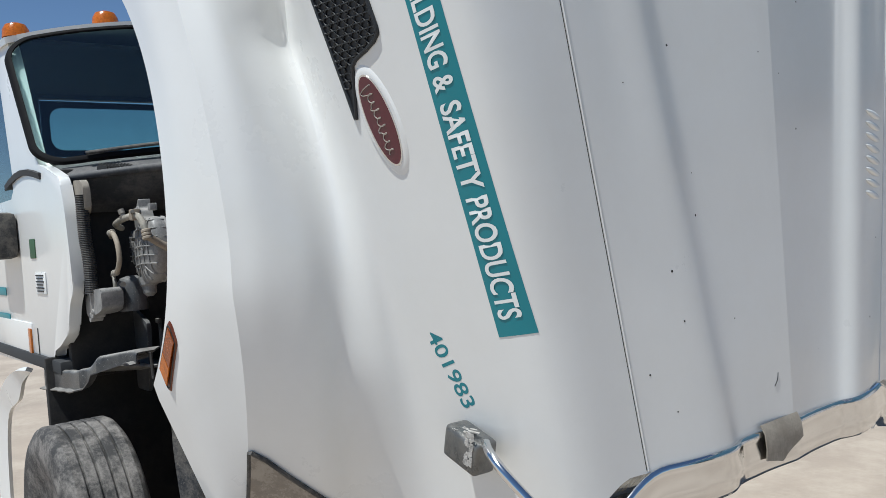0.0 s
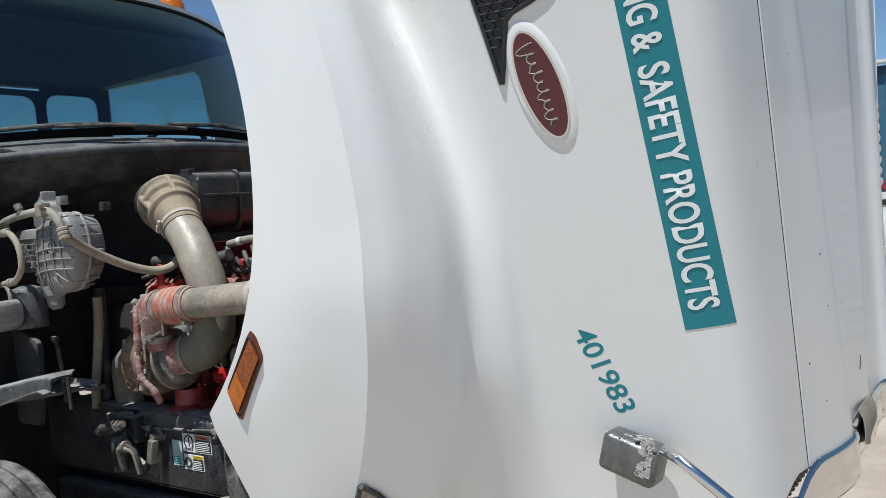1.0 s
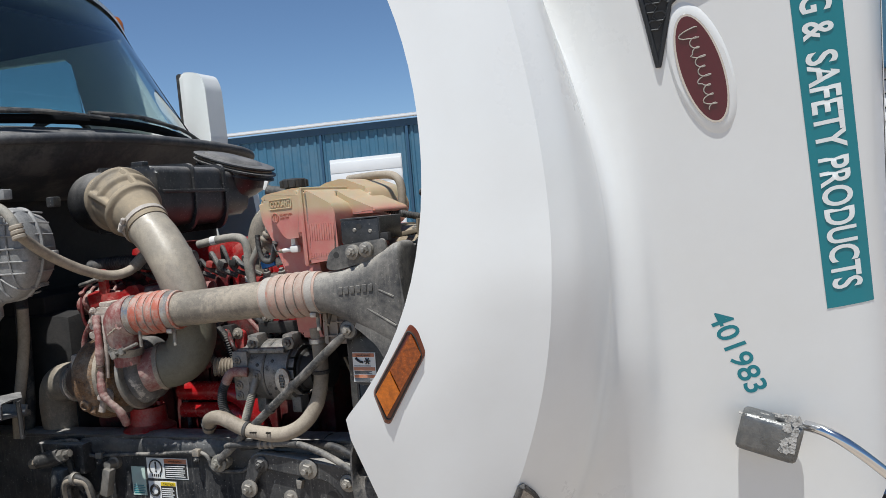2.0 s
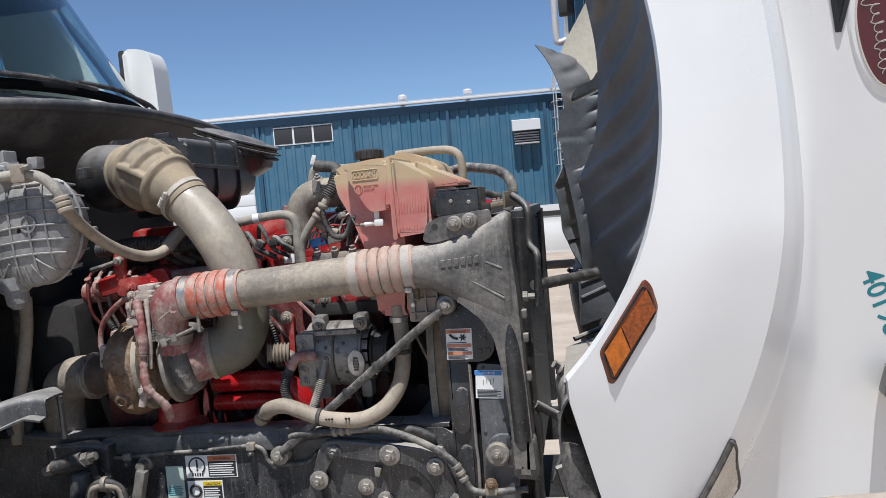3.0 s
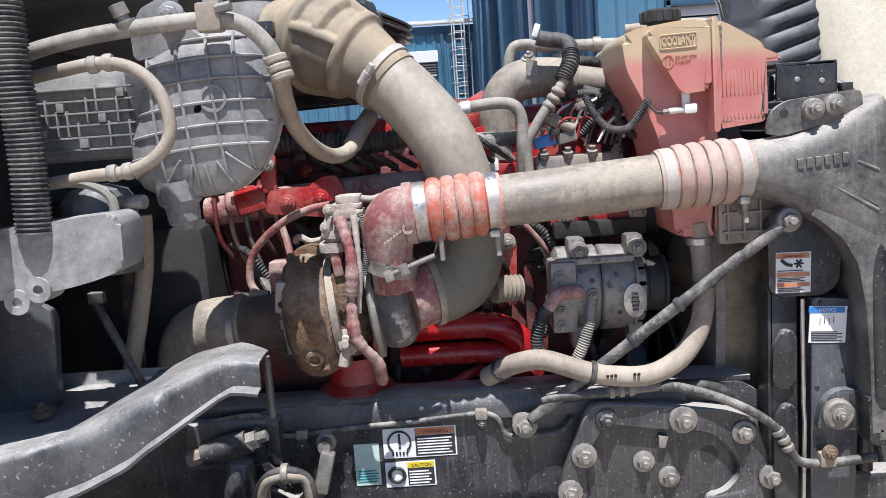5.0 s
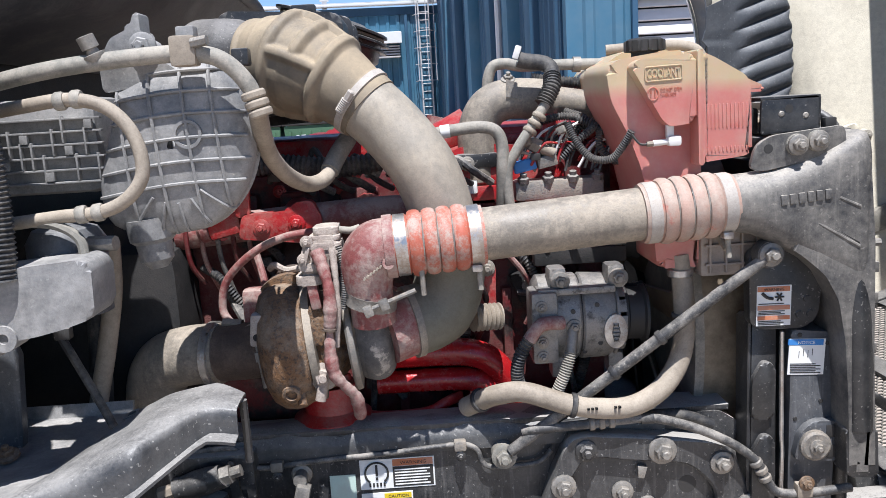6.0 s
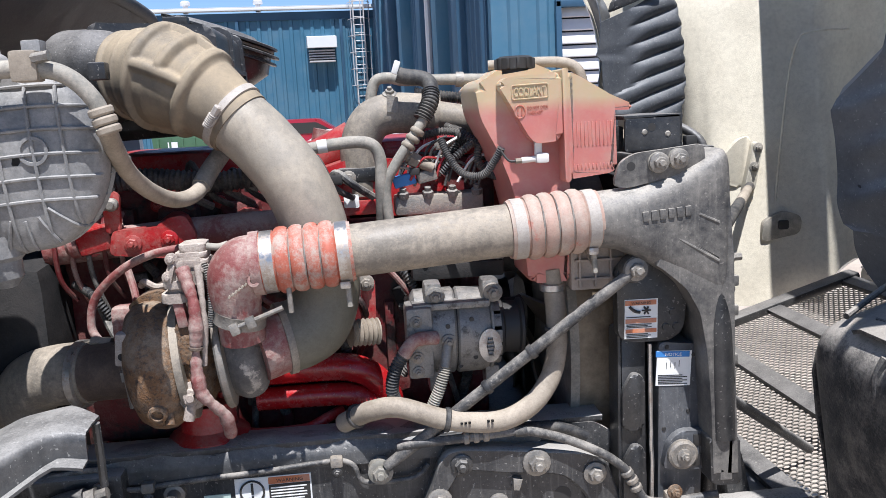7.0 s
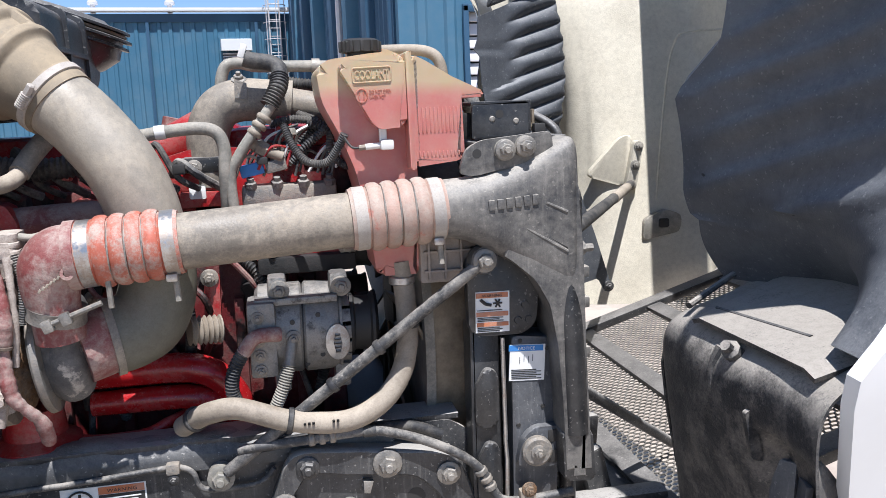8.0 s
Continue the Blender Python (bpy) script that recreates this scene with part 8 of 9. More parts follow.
part("fitting", pipe([(-3.505, 1.49, 1.230), (-3.465, 1.485, 1.226)], 0.013, 6, 0), "cast", sh2)
part("valve", block((-3.435, 1.50, 1.255), (0.05, 0.05, 0.09), 0.012), "pink", sh2)
part("bracket", plate(rounded([(-3.465, 1.225), (-3.40, 1.225), (-3.375, 1.29), (-3.39, 1.33), (-3.41, 1.30), (-3.42, 1.245)], 0.01), 1.45, 0.006), "pipe", sh2)

# alternator
al = thing("alternator", (-2.76, 1.52, 1.1), "dusty grey alternator with oval data plate", "alternator")
AX = Vector((1.0, -0.02, -0.02)).normalized()
AC = Vector((-2.765, 1.515, 1.193))
part("rear_case", turned(AC - AX * 0.092, AX, [(0.078, 0), (0.090, 0.008), (0.092, 0.088), (0.088, 0.092)], 36), "castdark", al)
part("front_case", turned(AC + AX * 0.003, AX, [(0.088, 0), (0.092, 0.004), (0.090, 0.055), (0.084, 0.068)], 36), "castdark", al)
part("gap_ring", turned(AC - AX * 0.002, AX, [(0.086, 0), (0.086, 0.008)], 36), "ink", al)
part("rear_plate", block(AC + Vector((-0.078, -0.048, -0.002)), (0.055, 0.085, 0.150), 0.010), "castdark", al)
for dz in (0.045, 0.0, -0.030, -0.06):
    bolt("bolt", AC + Vector((-0.085, -0.092, dz)), (0, -1, 0), 0.008, al, "cast")
for x in (-0.045, 0.075):
    part("ear", block(AC + Vector((x, -0.035, 0.093)), (0.036, 0.055, 0.045), 0.008), "castdark", al)
    bolt("bolt", AC + Vector((x + 0.004, -0.064, 0.090)), (0, -1, 0), 0.013, al, "cast")
    part("lower_ear", block(AC + Vector((x, -0.02, -0.098)), (0.032, 0.05, 0.05), 0.008), "castdark", al)
part("top_edge", block(AC + Vector((-0.01, -0.055, 0.070)), (0.16, 0.05, 0.014), 0.004), "castdark", al)
fan = part("fan", turned(AC + AX * 0.070, AX, [(0.03, 0), (0.086, 0.002), (0.088, 0.004), (0.088, 0.008)], 36), "castdark", al)
for k in range(14):
    t = 2 * math.pi * k / 14
    part("fan_blade", block(AC + AX * 0.082 + Vector((0, 0.074 * math.cos(t), 0.074 * math.sin(t))), (0.024, 0.004, 0.026), 0.001, (math.degrees(t), 0, 0)), "castdark", fan)
part("pulley", turned(AC + AX * 0.096, AX, [(0.062, 0), (0.062, 0.006), (0.056, 0.010), (0.056, 0.04), (0.062, 0.044), (0.062, 0.05)], 32), "ink", al)
pl = part("data_plate", plate([(-2.700 + 0.024 * math.cos(t), 1.178 + 0.036 * math.sin(t)) for t in [2 * math.pi * q / 24 for q in range(24)]], 1.4205, 0.01, 0.001), "band", al, "oval steel data plate")
for k in range(5):
    part("bar", block((-2.700, 1.4200, 1.192 - 0.008 * k), (0.016 - 0.003 * abs(k - 2), 0.0006, 0.001)), "steel", pl)
for dx, dz in ((-0.02, 0.03), (0.030, 0.04), (0.035, -0.04), (0.005, -0.06), (0.075, 0.0)):
    part("hole", turned(AC + Vector((dx, -math.sqrt(0.092 ** 2 - dz ** 2) - 0.001, dz)), (0, 1, 0), [(0.005, 0), (0.005, 0.004)], 12), "ink", al)
part("battery_boot", pipe([AC + Vector((-0.045, -0.10, 0.012)), AC + Vector((-0.09, -0.115, 0.014)), AC + Vector((-0.115, -0.115, -0.015))], 0.014, 10), "pink", al)
part("battery_cable", ribbed([AC + Vector((-0.112, -0.115, -0.010)), AC + Vector((-0.135, -0.11, -0.05)), AC + Vector((-0.140, -0.10, -0.10)), AC + Vector((-0.115, -0.08, -0.145)), AC + Vector((-0.06, -0.03, -0.18))], 0.0125, 0.0065, 0.0018, 12), "rubber", al)
part("ground_lug", pipe([AC + Vector((-0.022, -0.093, -0.004)), AC + Vector((-0.032, -0.108, -0.05))], 0.0115, 10, 0), "steel", al)
bolt("bolt", AC + Vector((-0.020, -0.092, 0.0)), (0, -1, 0), 0.010, al, "cast")
part("ground_cable", ribbed([AC + Vector((-0.031, -0.107, -0.048)), AC + Vector((-0.045, -0.112, -0.09)), AC + Vector((-0.065, -0.11, -0.135))], 0.0115, 0.0052, 0.0016, 12), "line", al)
ab2 = thing("alternator_bracket", (-2.76, 1.57, 1.32), "red and grey alternator mounting bracket on the engine", "bracket")
part("bar", block((-2.745, 1.56, 1.315), (0.20, 0.04, 0.035), 0.006), "darkcore", ab2)
part("casting", block((-2.72, 1.62, 1.36), (0.26, 0.10, 0.08), 0.012), "red", ab2)
for x in (-2.815, -2.66):
    bolt("bolt", (x, 1.555, 1.345), (0, -1, 0), 0.013, ab2, "cast")
part("link", block((-2.80, 1.58, 1.12), (0.05, 0.12, 0.04), 0.01), "red", ab2)
# drive belt pulleys behind the fan
bp = thing("belt_drive", (-2.62, 1.75, 1.1), "dark belt pulleys between engine and fan", "pulley")
for y, z, r in ((1.60, 1.34, 0.05), (1.97, 1.10, 0.12), (1.72, 1.20, 0.055), (1.55, 1.19, 0.06)):
    part("pulley", turned((-2.655, y, z), (1, 0, 0), [(r * 0.4, 0), (r, 0), (r * 0.92, 0.01), (r * 0.92, 0.035), (r, 0.045), (r * 0.4, 0.045)], 28), "darkcore", bp)

# tan radiator hose
wh = thing("radiator_hose", (-2.75, 1.40, 1.05), "tan lower radiator hose with printed marks and tie", "hose")
part("hose", pipe([(-3.010, 1.47, 1.020), (-2.985, 1.44, 1.042), (-2.95, 1.405, 1.066), (-2.895, 1.385, 1.075), (-2.802, 1.372, 1.046), (-2.70, 1.375, 1.032), (-2.63, 1.385, 1.055), (-2.585, 1.395, 1.105), (-2.566, 1.405, 1.165), (-2.563, 1.415, 1.24), (-2.570, 1.42, 1.33)], 0.0210, 20), "hose", wh)
for p, d in (((-2.802, 1.372, 1.046), (1, 0, -0.2)), ((-2.982, 1.437, 1.045), (0.6, -0.7, 0.5)), ((-2.564, 1.410, 1.205), (0, 0, 1))):
    part("tie", turned(Vector(p) - Vector(d).normalized() * 0.005, d, [(0.0235, 0), (0.0252, 0.002), (0.0252, 0.009), (0.0235, 0.011)], 18), "rubber", wh)
part("clamp", turned((-2.569, 1.419, 1.285), (0, 0, 1), [(0.0235, 0), (0.0255, 0.002), (0.0255, 0.014), (0.0235, 0.016)], 18), "band", wh)
for k in range(5):
    part("print_bar", block((-2.775 + 0.008 * k + (0.03 if k > 2 else 0), 1.3502, 1.044), (0.005, 0.002, 0.004)), "ink", wh)
# refrigerant line low on the radiator side
rl2 = thing("condenser_line", (-2.6, 1.38, 0.95), "dusty condenser line with crimped ferrules", "hose")
part("line", pipe([(-2.90, 1.40, 0.985), (-2.866, 1.385, 0.995), (-2.78, 1.378, 1.001), (-2.70, 1.376, 1.006), (-2.643, 1.376, 1.006), (-2.585, 1.376, 0.990), (-2.529, 1.372, 0.968), (-2.470, 1.368, 0.935), (-2.432, 1.362, 0.900), (-2.412, 1.358, 0.860), (-2.392, 1.352, 0.838), (-2.34, 1.345, 0.836), (-2.25, 1.34, 0.845)], 0.0095, 12), "line_dark", rl2)
for p, d in (((-2.77, 1.378, 1.0015), (1, 0, 0.05)), ((-2.75, 1.378, 1.0025), (1, 0, 0.05)), ((-2.73, 1.377, 1.004), (1, 0, 0.05)), ((-2.438, 1.363, 0.906), (0.6, 0, -1)), ((-2.428, 1.361, 0.890), (0.5, 0, -1)), ((-2.420, 1.359, 0.874), (0.4, 0, -1))):
    part("ferrule", turned(Vector(p), d, [(0.0115, 0), (0.0135, 0.002), (0.0135, 0.010), (0.0115, 0.012)], 14), "cast", rl2)
part("tape", pipe([(-2.665, 1.376, 1.006), (-2.640, 1.376, 1.006)], 0.0115, 12, 0), "rubber", rl2)
part("p_clip", block((-2.345, 1.345, 0.845), (0.034, 0.022, 0.03), 0.006), "hose", rl2)
bolt("bolt", (-2.343, 1.336, 0.862), (0, -1, 0), 0.010, rl2, "rust")
part("second_line", pipe([(-2.87, 1.43, 0.975), (-2.77, 1.43, 0.985), (-2.66, 1.43, 0.99), (-2.56, 1.43, 0.985), (-2.50, 1.43, 0.96)], 0.011, 10), "rubber", rl2)

# coolant tank
ct = thing("coolant_tank", (-2.57, 1.45, 1.46), "yellowed plastic coolant tank with pink coolant and black cap", "coolant tank")
part("front_body", plate(rounded([(-2.674, 1.700), (-2.660, 1.713), (-2.552, 1.720), (-2.552, 1.590), (-2.602, 1.586), (-2.616, 1.598), (-2.645, 1.650)], 0.014, 5), 1.364, 0.12, 0.014), "coolant", ct)
part("main_body", plate(rounded([(-2.712, 1.700), (-2.690, 1.716), (-2.60, 1.727), (-2.552, 1.727), (-2.530, 1.50), (-2.525, 1.305), (-2.618, 1.305), (-2.630, 1.43), (-2.648, 1.51), (-2.672, 1.575), (-2.704, 1.640)], 0.016, 5), 1.405, 0.24, 0.022), "coolant", ct)
right_poly = [(-2.545, 1.721), (-2.52, 1.711), (-2.458, 1.673), (-2.449, 1.655), (-2.446, 1.532), (-2.458, 1.523), (-2.545, 1.514)]
part("right_body", plate(rounded(right_poly, 0.012, 5), 1.364, 0.33, 0.014), "coolant", ct)
part("seam_flange", plate(rounded([(-2.552, 1.724), (-2.541, 1.726), (-2.539, 1.510), (-2.550, 1.510)], 0.004), 1.357, 0.34, 0.003), "coolant", ct)
part("sloping_end", plate(rounded([(-2.50, 1.715), (-2.46, 1.690), (-2.38, 1.652), (-2.38, 1.640), (-2.50, 1.640)], 0.006), 1.47, 0.24, 0.008), "coolant", ct)
for k in range(11):
    part("rib", block((-2.531 + 0.0074 * k, 1.3645, 1.600), (0.0030, 0.005, 0.046), 0.0012), "coolant", ct)
    part("rib", block((-2.531 + 0.0074 * k, 1.3645, 1.538), (0.0030, 0.005, 0.010), 0.0012), "coolant", ct)
capo = part("cap", turned((-2.622, 1.46, 1.716), (0, 0, 1), [(0.026, 0), (0.026, 0.014), (0.037, 0.015), (0.037, 0.036), (0.030, 0.040), (0.006, 0.040)], 28), "ink", ct, "black screw cap")
for k in range(12):
    t = 2 * math.pi * k / 12
    part("cap_grip", block((-2.622 + 0.0375 * math.cos(t), 1.46 + 0.0375 * math.sin(t), 1.7415), (0.007, 0.007, 0.020), 0.002, (0, 0, math.degrees(t))), "ink", capo)
frame_pts = rounded([(-2.648, 1.671), (-2.579, 1.673), (-2.579, 1.699), (-2.649, 1.697)], 0.004)
part("word_frame", sweep(bmesh.new(), [(x, 1.3625, z) for x, z in frame_pts + [frame_pts[0]]], 0.0013, 6, 0), "coolant", ct)
lettering("COOLANT", (-2.645, 1.3630, 1.6765), (1, 0, 0.03), U3, 0.0235, "coolant", ct, 0.0016, 0.062, 0.0004)
lettering("DO NOT OPEN", (-2.620, 1.3632, 1.651), (1, 0, 0.03), U3, 0.0090, "silicone", ct, 0.0004, 0.040)
lettering("WHEN HOT", (-2.620, 1.3632, 1.6415), (1, 0, 0.03), U3, 0.0090, "silicone", ct, 0.0004, 0.030)
part("cap_symbol", sweep(bmesh.new(), [(-2.634 + 0.010 * math.cos(t), 1.3632, 1.648 + 0.012 * math.sin(t)) for t in [2 * math.pi * q / 16 for q in range(17)]], 0.0014, 6, 0), "silicone", ct)
part("cap_symbol", pipe([(-2.638, 1.3632, 1.655), (-2.638, 1.3632, 1.640)], 0.0013, 6, 0), "silicone", ct)
part("cap_symbol", pipe([(-2.630, 1.3632, 1.655), (-2.630, 1.3632, 1.640)], 0.0013, 6, 0), "silicone", ct)
part("sensor_neck", block((-2.596, 1.388, 1.578), (0.014, 0.014, 0.030), 0.003), "whitebit", ct)
sn2 = part("level_sensor", block((-2.590, 1.382, 1.558), (0.026, 0.022, 0.020), 0.006), "whitebit", ct, "white level sensor plug")
part("sensor_tail", pipe([(-2.602, 1.382, 1.557), (-2.630, 1.382, 1.555)], 0.006, 10, 0), "whitebit", sn2)
part("sensor_tip", pipe([(-2.628, 1.382, 1.555), (-2.642, 1.382, 1.554)], 0.0052, 8, 0), "hose", sn2)
part("sensor_wire", pipe([(-2.640, 1.382, 1.554), (-2.655, 1.385, 1.556), (-2.668, 1.395, 1.575)], 0.0025, 6), "ink", sn2)
part("wire_loom", ribbed([(-2.666, 1.400, 1.580), (-2.678, 1.410, 1.556), (-2.700, 1.425, 1.528), (-2.735, 1.44, 1.530), (-2.760, 1.46, 1.56), (-2.775, 1.48, 1.60)], 0.0075, 0.0045, 0.0009, 10), "rubber", sn2)
part("lower_plate", block((-2.47, 1.42, 1.350), (0.13, 0.05, 0.13), 0.008), "tank_clear", ct, "clouded plastic mounting plate")
for k in range(4):
    part("plate_rib", block((-2.518 + 0.032 * k, 1.392, 1.350), (0.005, 0.012, 0.115), 0.002), "tank_clear", ct)
    if k < 3:
        part("plate_rib", block((-2.47, 1.392, 1.31 + 0.038 * k), (0.115, 0.012, 0.005), 0.002), "tank_clear", ct)
part("stud", pipe([(-2.505, 1.39, 1.37), (-2.498, 1.36, 1.345)], 0.005, 8, 0), "hose", ct)
part("rear_body", plate(rounded([(-2.690, 1.700), (-2.62, 1.742), (-2.555, 1.752), (-2.47, 1.715), (-2.45, 1.66), (-2.47, 1.60), (-2.67, 1.60)], 0.018), 1.63, 0.26, 0.018), "coolant", ct)
part("vent_loop", pipe([(-2.62, 1.80, 1.755), (-2.50, 1.775, 1.757), (-2.435, 1.748, 1.748), (-2.410, 1.738, 1.715), (-2.408, 1.73, 1.64)], 0.013, 10), "hose", ct)
uh = thing("radiator_top_hose", (-2.4, 2.0, 1.6), "black bypass hose and dusty support above the radiator", "hose")
part("hose", pipe([(-2.56, 2.28, 1.70), (-2.47, 2.22, 1.712), (-2.40, 2.13, 1.702), (-2.33, 2.03, 1.685), (-2.288, 1.977, 1.651), (-2.28, 1.96, 1.60), (-2.30, 1.95, 1.55)], 0.017, 14), "line_dark", uh)
part("support", block((-2.31, 1.70, 1.575), (0.08, 0.40, 0.012), 0.003, (0, -8, 0)), "elbow", uh, "dusty tan support strip")
part("support_lip", block((-2.268, 1.70, 1.590), (0.006, 0.40, 0.045), 0.002), "elbow", uh)
for y in (1.56, 1.68, 1.82):
    bolt("bolt", (-2.30, y, 1.580), (0, 0, 1), 0.009, uh, "steel")
part("loom", ribbed([(-2.44, 1.60, 1.66), (-2.38, 1.66, 1.63), (-2.34, 1.78, 1.61), (-2.32, 1.90, 1.60)], 0.010, 0.007, 0.0015, 8), "rubber", uh)

# ---- radiator ----
ra = thing("radiator", (-2.32, MID, 0.78), "dusty black radiator with fan shroud and side tanks", "radiator")
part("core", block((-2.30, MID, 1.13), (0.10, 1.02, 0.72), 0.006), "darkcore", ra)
fins = bmesh.new()
for k in range(75):
    box(fins, (-2.238, MID, 0.80 + 0.0098 * k), (0.012, 0.98, 0.0035))
part("condenser_fins", fins, "tank_grey", ra, "fine grey condenser fins", kind="stuff")
for y in (1.43, 2.51):
    part("condenser_header", pipe([(-2.23, y, 0.78), (-2.23, y, 1.54)], 0.018, 12, 0), "black", ra)
part("condenser_top", block((-2.235, MID, 1.545), (0.03, 1.08, 0.03), 0.005), "black", ra)
part("header_top", block((-2.31, MID, 1.515), (0.10, 1.06, 0.06), 0.012), "black", ra)
part("condenser_tube", pipe([(-2.195, 1.455, 1.30), (-2.190, 1.46, 1.40), (-2.19, 1.47, 1.44), (-2.21, 1.50, 1.47), (-2.21, 1.52, 1.56), (-2.25, 1.56, 1.60)], 0.010, 10), "black", ra)
part("side_tank", plate(rounded([(-2.366, 0.70), (-2.362, 1.172), (-2.262, 1.160), (-2.278, 0.70)], 0.012), 1.372, 0.08, 0.006), "tank_grey", ra, "grey ribbed side tank")
part("side_strip", pipe([(-2.3805, 1.373, 1.17), (-2.379, 1.373, 0.95), (-2.377, 1.373, 0.915), (-2.382, 1.373, 0.70)], 0.0045, 8, 0), "band", ra)
part("shroud_edge", plate(rounded([(-2.442, 1.20), (-2.385, 1.18), (-2.382, 0.70), (-2.445, 0.70)], 0.01), 1.39, 0.06, 0.008), "black", ra)
for z0, z1 in ((0.985, 1.10), (0.72, 0.945)):
    part("shroud_boss", plate(rounded([(-2.438, z0), (-2.392, z0), (-2.390, z1), (-2.415, z1 + 0.01), (-2.438, z1 - 0.03)], 0.014), 1.376, 0.03, 0.008), "black", ra)
pn = part("label_panel", plate(rounded([(-2.448, 1.19), (-2.425, 1.178), (-2.335, 1.176), (-2.312, 1.20), (-2.305, 1.27), (-2.33, 1.31), (-2.40, 1.36), (-2.45, 1.33)], 0.015), 1.366, 0.03, 0.004), "black", ra)
for x, z in ((-2.335, 1.235), (-2.350, 1.205), (-2.328, 1.205)):
    part("dimple", turned((x, 1.366, z), (0, -1, 0), [(0.008, 0), (0.007, 0.003)], 12), "black", pn)
for x, z in ((-2.345, 1.160), (-2.300, 1.02), (-2.352, 0.985), (-2.29, 1.14)):
    part("rivet", turned((x, 1.372, z), (0, -1, 0), [(0.005, 0), (0.004, 0.002)], 10), "ink", ra)
# stickers
stk = panel((-2.436, 1.3648, 1.186), (1, 0, -0.02), U3, 0.068, 0.081, 0.001, "paper", pn, "fan_warning_sticker")


def sub(x0, z0, w, h, mat, name="bar", lift=0.0022, at=(-2.436, 1.3648, 1.186), to=None):
    return panel((at[0] + x0, at[1], at[2] + z0), (1, 0, -0.02), U3, w, h, lift, mat, to or stk, name)


sub(0.002, 0.069, 0.064, 0.010, "orange", "orange_band")
sub(0.002, 0.032, 0.064, 0.009, "orange", "orange_band")
sub(0.002, 0.012, 0.064, 0.008, "orange", "orange_band")
lettering("WARNING", (-2.422, 1.3620, 1.2565), (1, 0, -0.02), U3, 0.0075, "ink", stk, 0.0002, 0.040)
for k, (x0, z0, a) in enumerate(((0.040, 0.056, 0), (0.040, 0.056, 60), (0.040, 0.056, 120))):
    t = math.radians(a)
    c = Vector((-2.436 + 0.045, 1.3622, 1.186 + 0.057))
    part("fan_symbol", pipe([c - Vector((math.cos(t), 0, math.sin(t))) * 0.009, c + Vector((math.cos(t), 0, math.sin(t))) * 0.009], 0.0018, 6, 0), "ink", stk)
part("warning_symbol", pipe([(-2.425, 1.3622, 1.252), (-2.415, 1.3622, 1.243), (-2.404, 1.3622, 1.240)], 0.0032, 8), "ink", stk)
for k in range(4):
    sub(0.004, 0.0435 if k == 0 else 0.002 + 0.0032 * (k - 1), 0.050 - 0.006 * (k % 2), 0.0016, "ink")
for k in range(3):
    sub(0.004, 0.0225 + 0.003 * k, 0.052 - 0.008 * (k % 2), 0.0015, "ink")
N_AT = (-2.370, 1.3712, 1.080)
stn = panel(N_AT, (1, 0, -0.06), U3, 0.073, 0.074, 0.001, "paper", ra, "notice_sticker")
panel((N_AT[0] + 0.001, N_AT[1], N_AT[2] + 0.061), (1, 0, -0.06), U3, 0.071, 0.012, 0.0018, "stickblue", stn, "blue_head")
lettering("NOTICE", (N_AT[0] + 0.020, N_AT[1] - 0.0022, N_AT[2] + 0.0625), (1, 0, -0.06), U3, 0.009, "letter", stn, 0.0002, 0.034)
for k in range(6):
    panel((N_AT[0] + 0.005, N_AT[1], N_AT[2] + 0.003 + 0.0036 * k), (1, 0, -0.06), U3, 0.062 - 0.01 * (k % 2), 0.0018, 0.0018, "ink", stn, "bar")
for k in range(4):
    panel((N_AT[0] + 0.022 + 0.009 * k, N_AT[1], N_AT[2] + 0.034 + 0.003 * (k % 2)), (1, 0, -0.06), U3, 0.0012, 0.014, 0.0018, "tank_grey", stn, "drawing_line")
# isolator mount
mt = part("isolator_plate", plate(rounded([(-2.362, 0.905), (-2.350, 0.960), (-2.325, 0.985), (-2.266, 0.982), (-2.266, 0.899), (-2.32, 0.899)], 0.012), 1.352, 0.02, 0.004), "tank_grey", ra)
part("isolator_disc", turned((-2.322, 1.352, 0.937), (0, -1, 0), [(0.031, 0), (0.031, 0.010), (0.026, 0.014), (0.012, 0.014)], 28), "cast", mt)
bolt("bolt", (-2.322, 1.338, 0.937), (0, -1, 0), 0.010, mt, "cast")
for x, z, w, h in ((-2.283, 0.963, 0.028, 0.026), (-2.283, 0.920, 0.028, 0.026)):
    part("recess", block((x, 1.3515, z), (w, 0.003, h), 0.001), "ink", mt)
# fan shroud ring and fan
part("shroud_ring", turned((-2.505, MID, 1.115), (1, 0, 0), [(0.468, 0), (0.474, 0.0), (0.474, 0.115), (0.468, 0.115)], 72), "elbow", ra, "dusty fan shroud ring")
part("ring_lip", turned((-2.515, MID, 1.115), (1, 0, 0), [(0.466, 0), (0.482, 0.0), (0.482, 0.020), (0.466, 0.020)], 72), "line", ra)
part("shroud_wall", block((-2.375, MID, 1.13), (0.03, 1.04, 0.74), 0.01), "darkcore", ra)
fn = thing("fan", (-2.5, MID, 1.115), "tan dusty radiator fan behind the engine", "fan")
part("hub", turned((-2.53, MID, 1.115), (1, 0, 0), [(0.10, 0), (0.12, 0.02), (0.12, 0.07), (0.08, 0.09)], 32), "darkcore", fn)
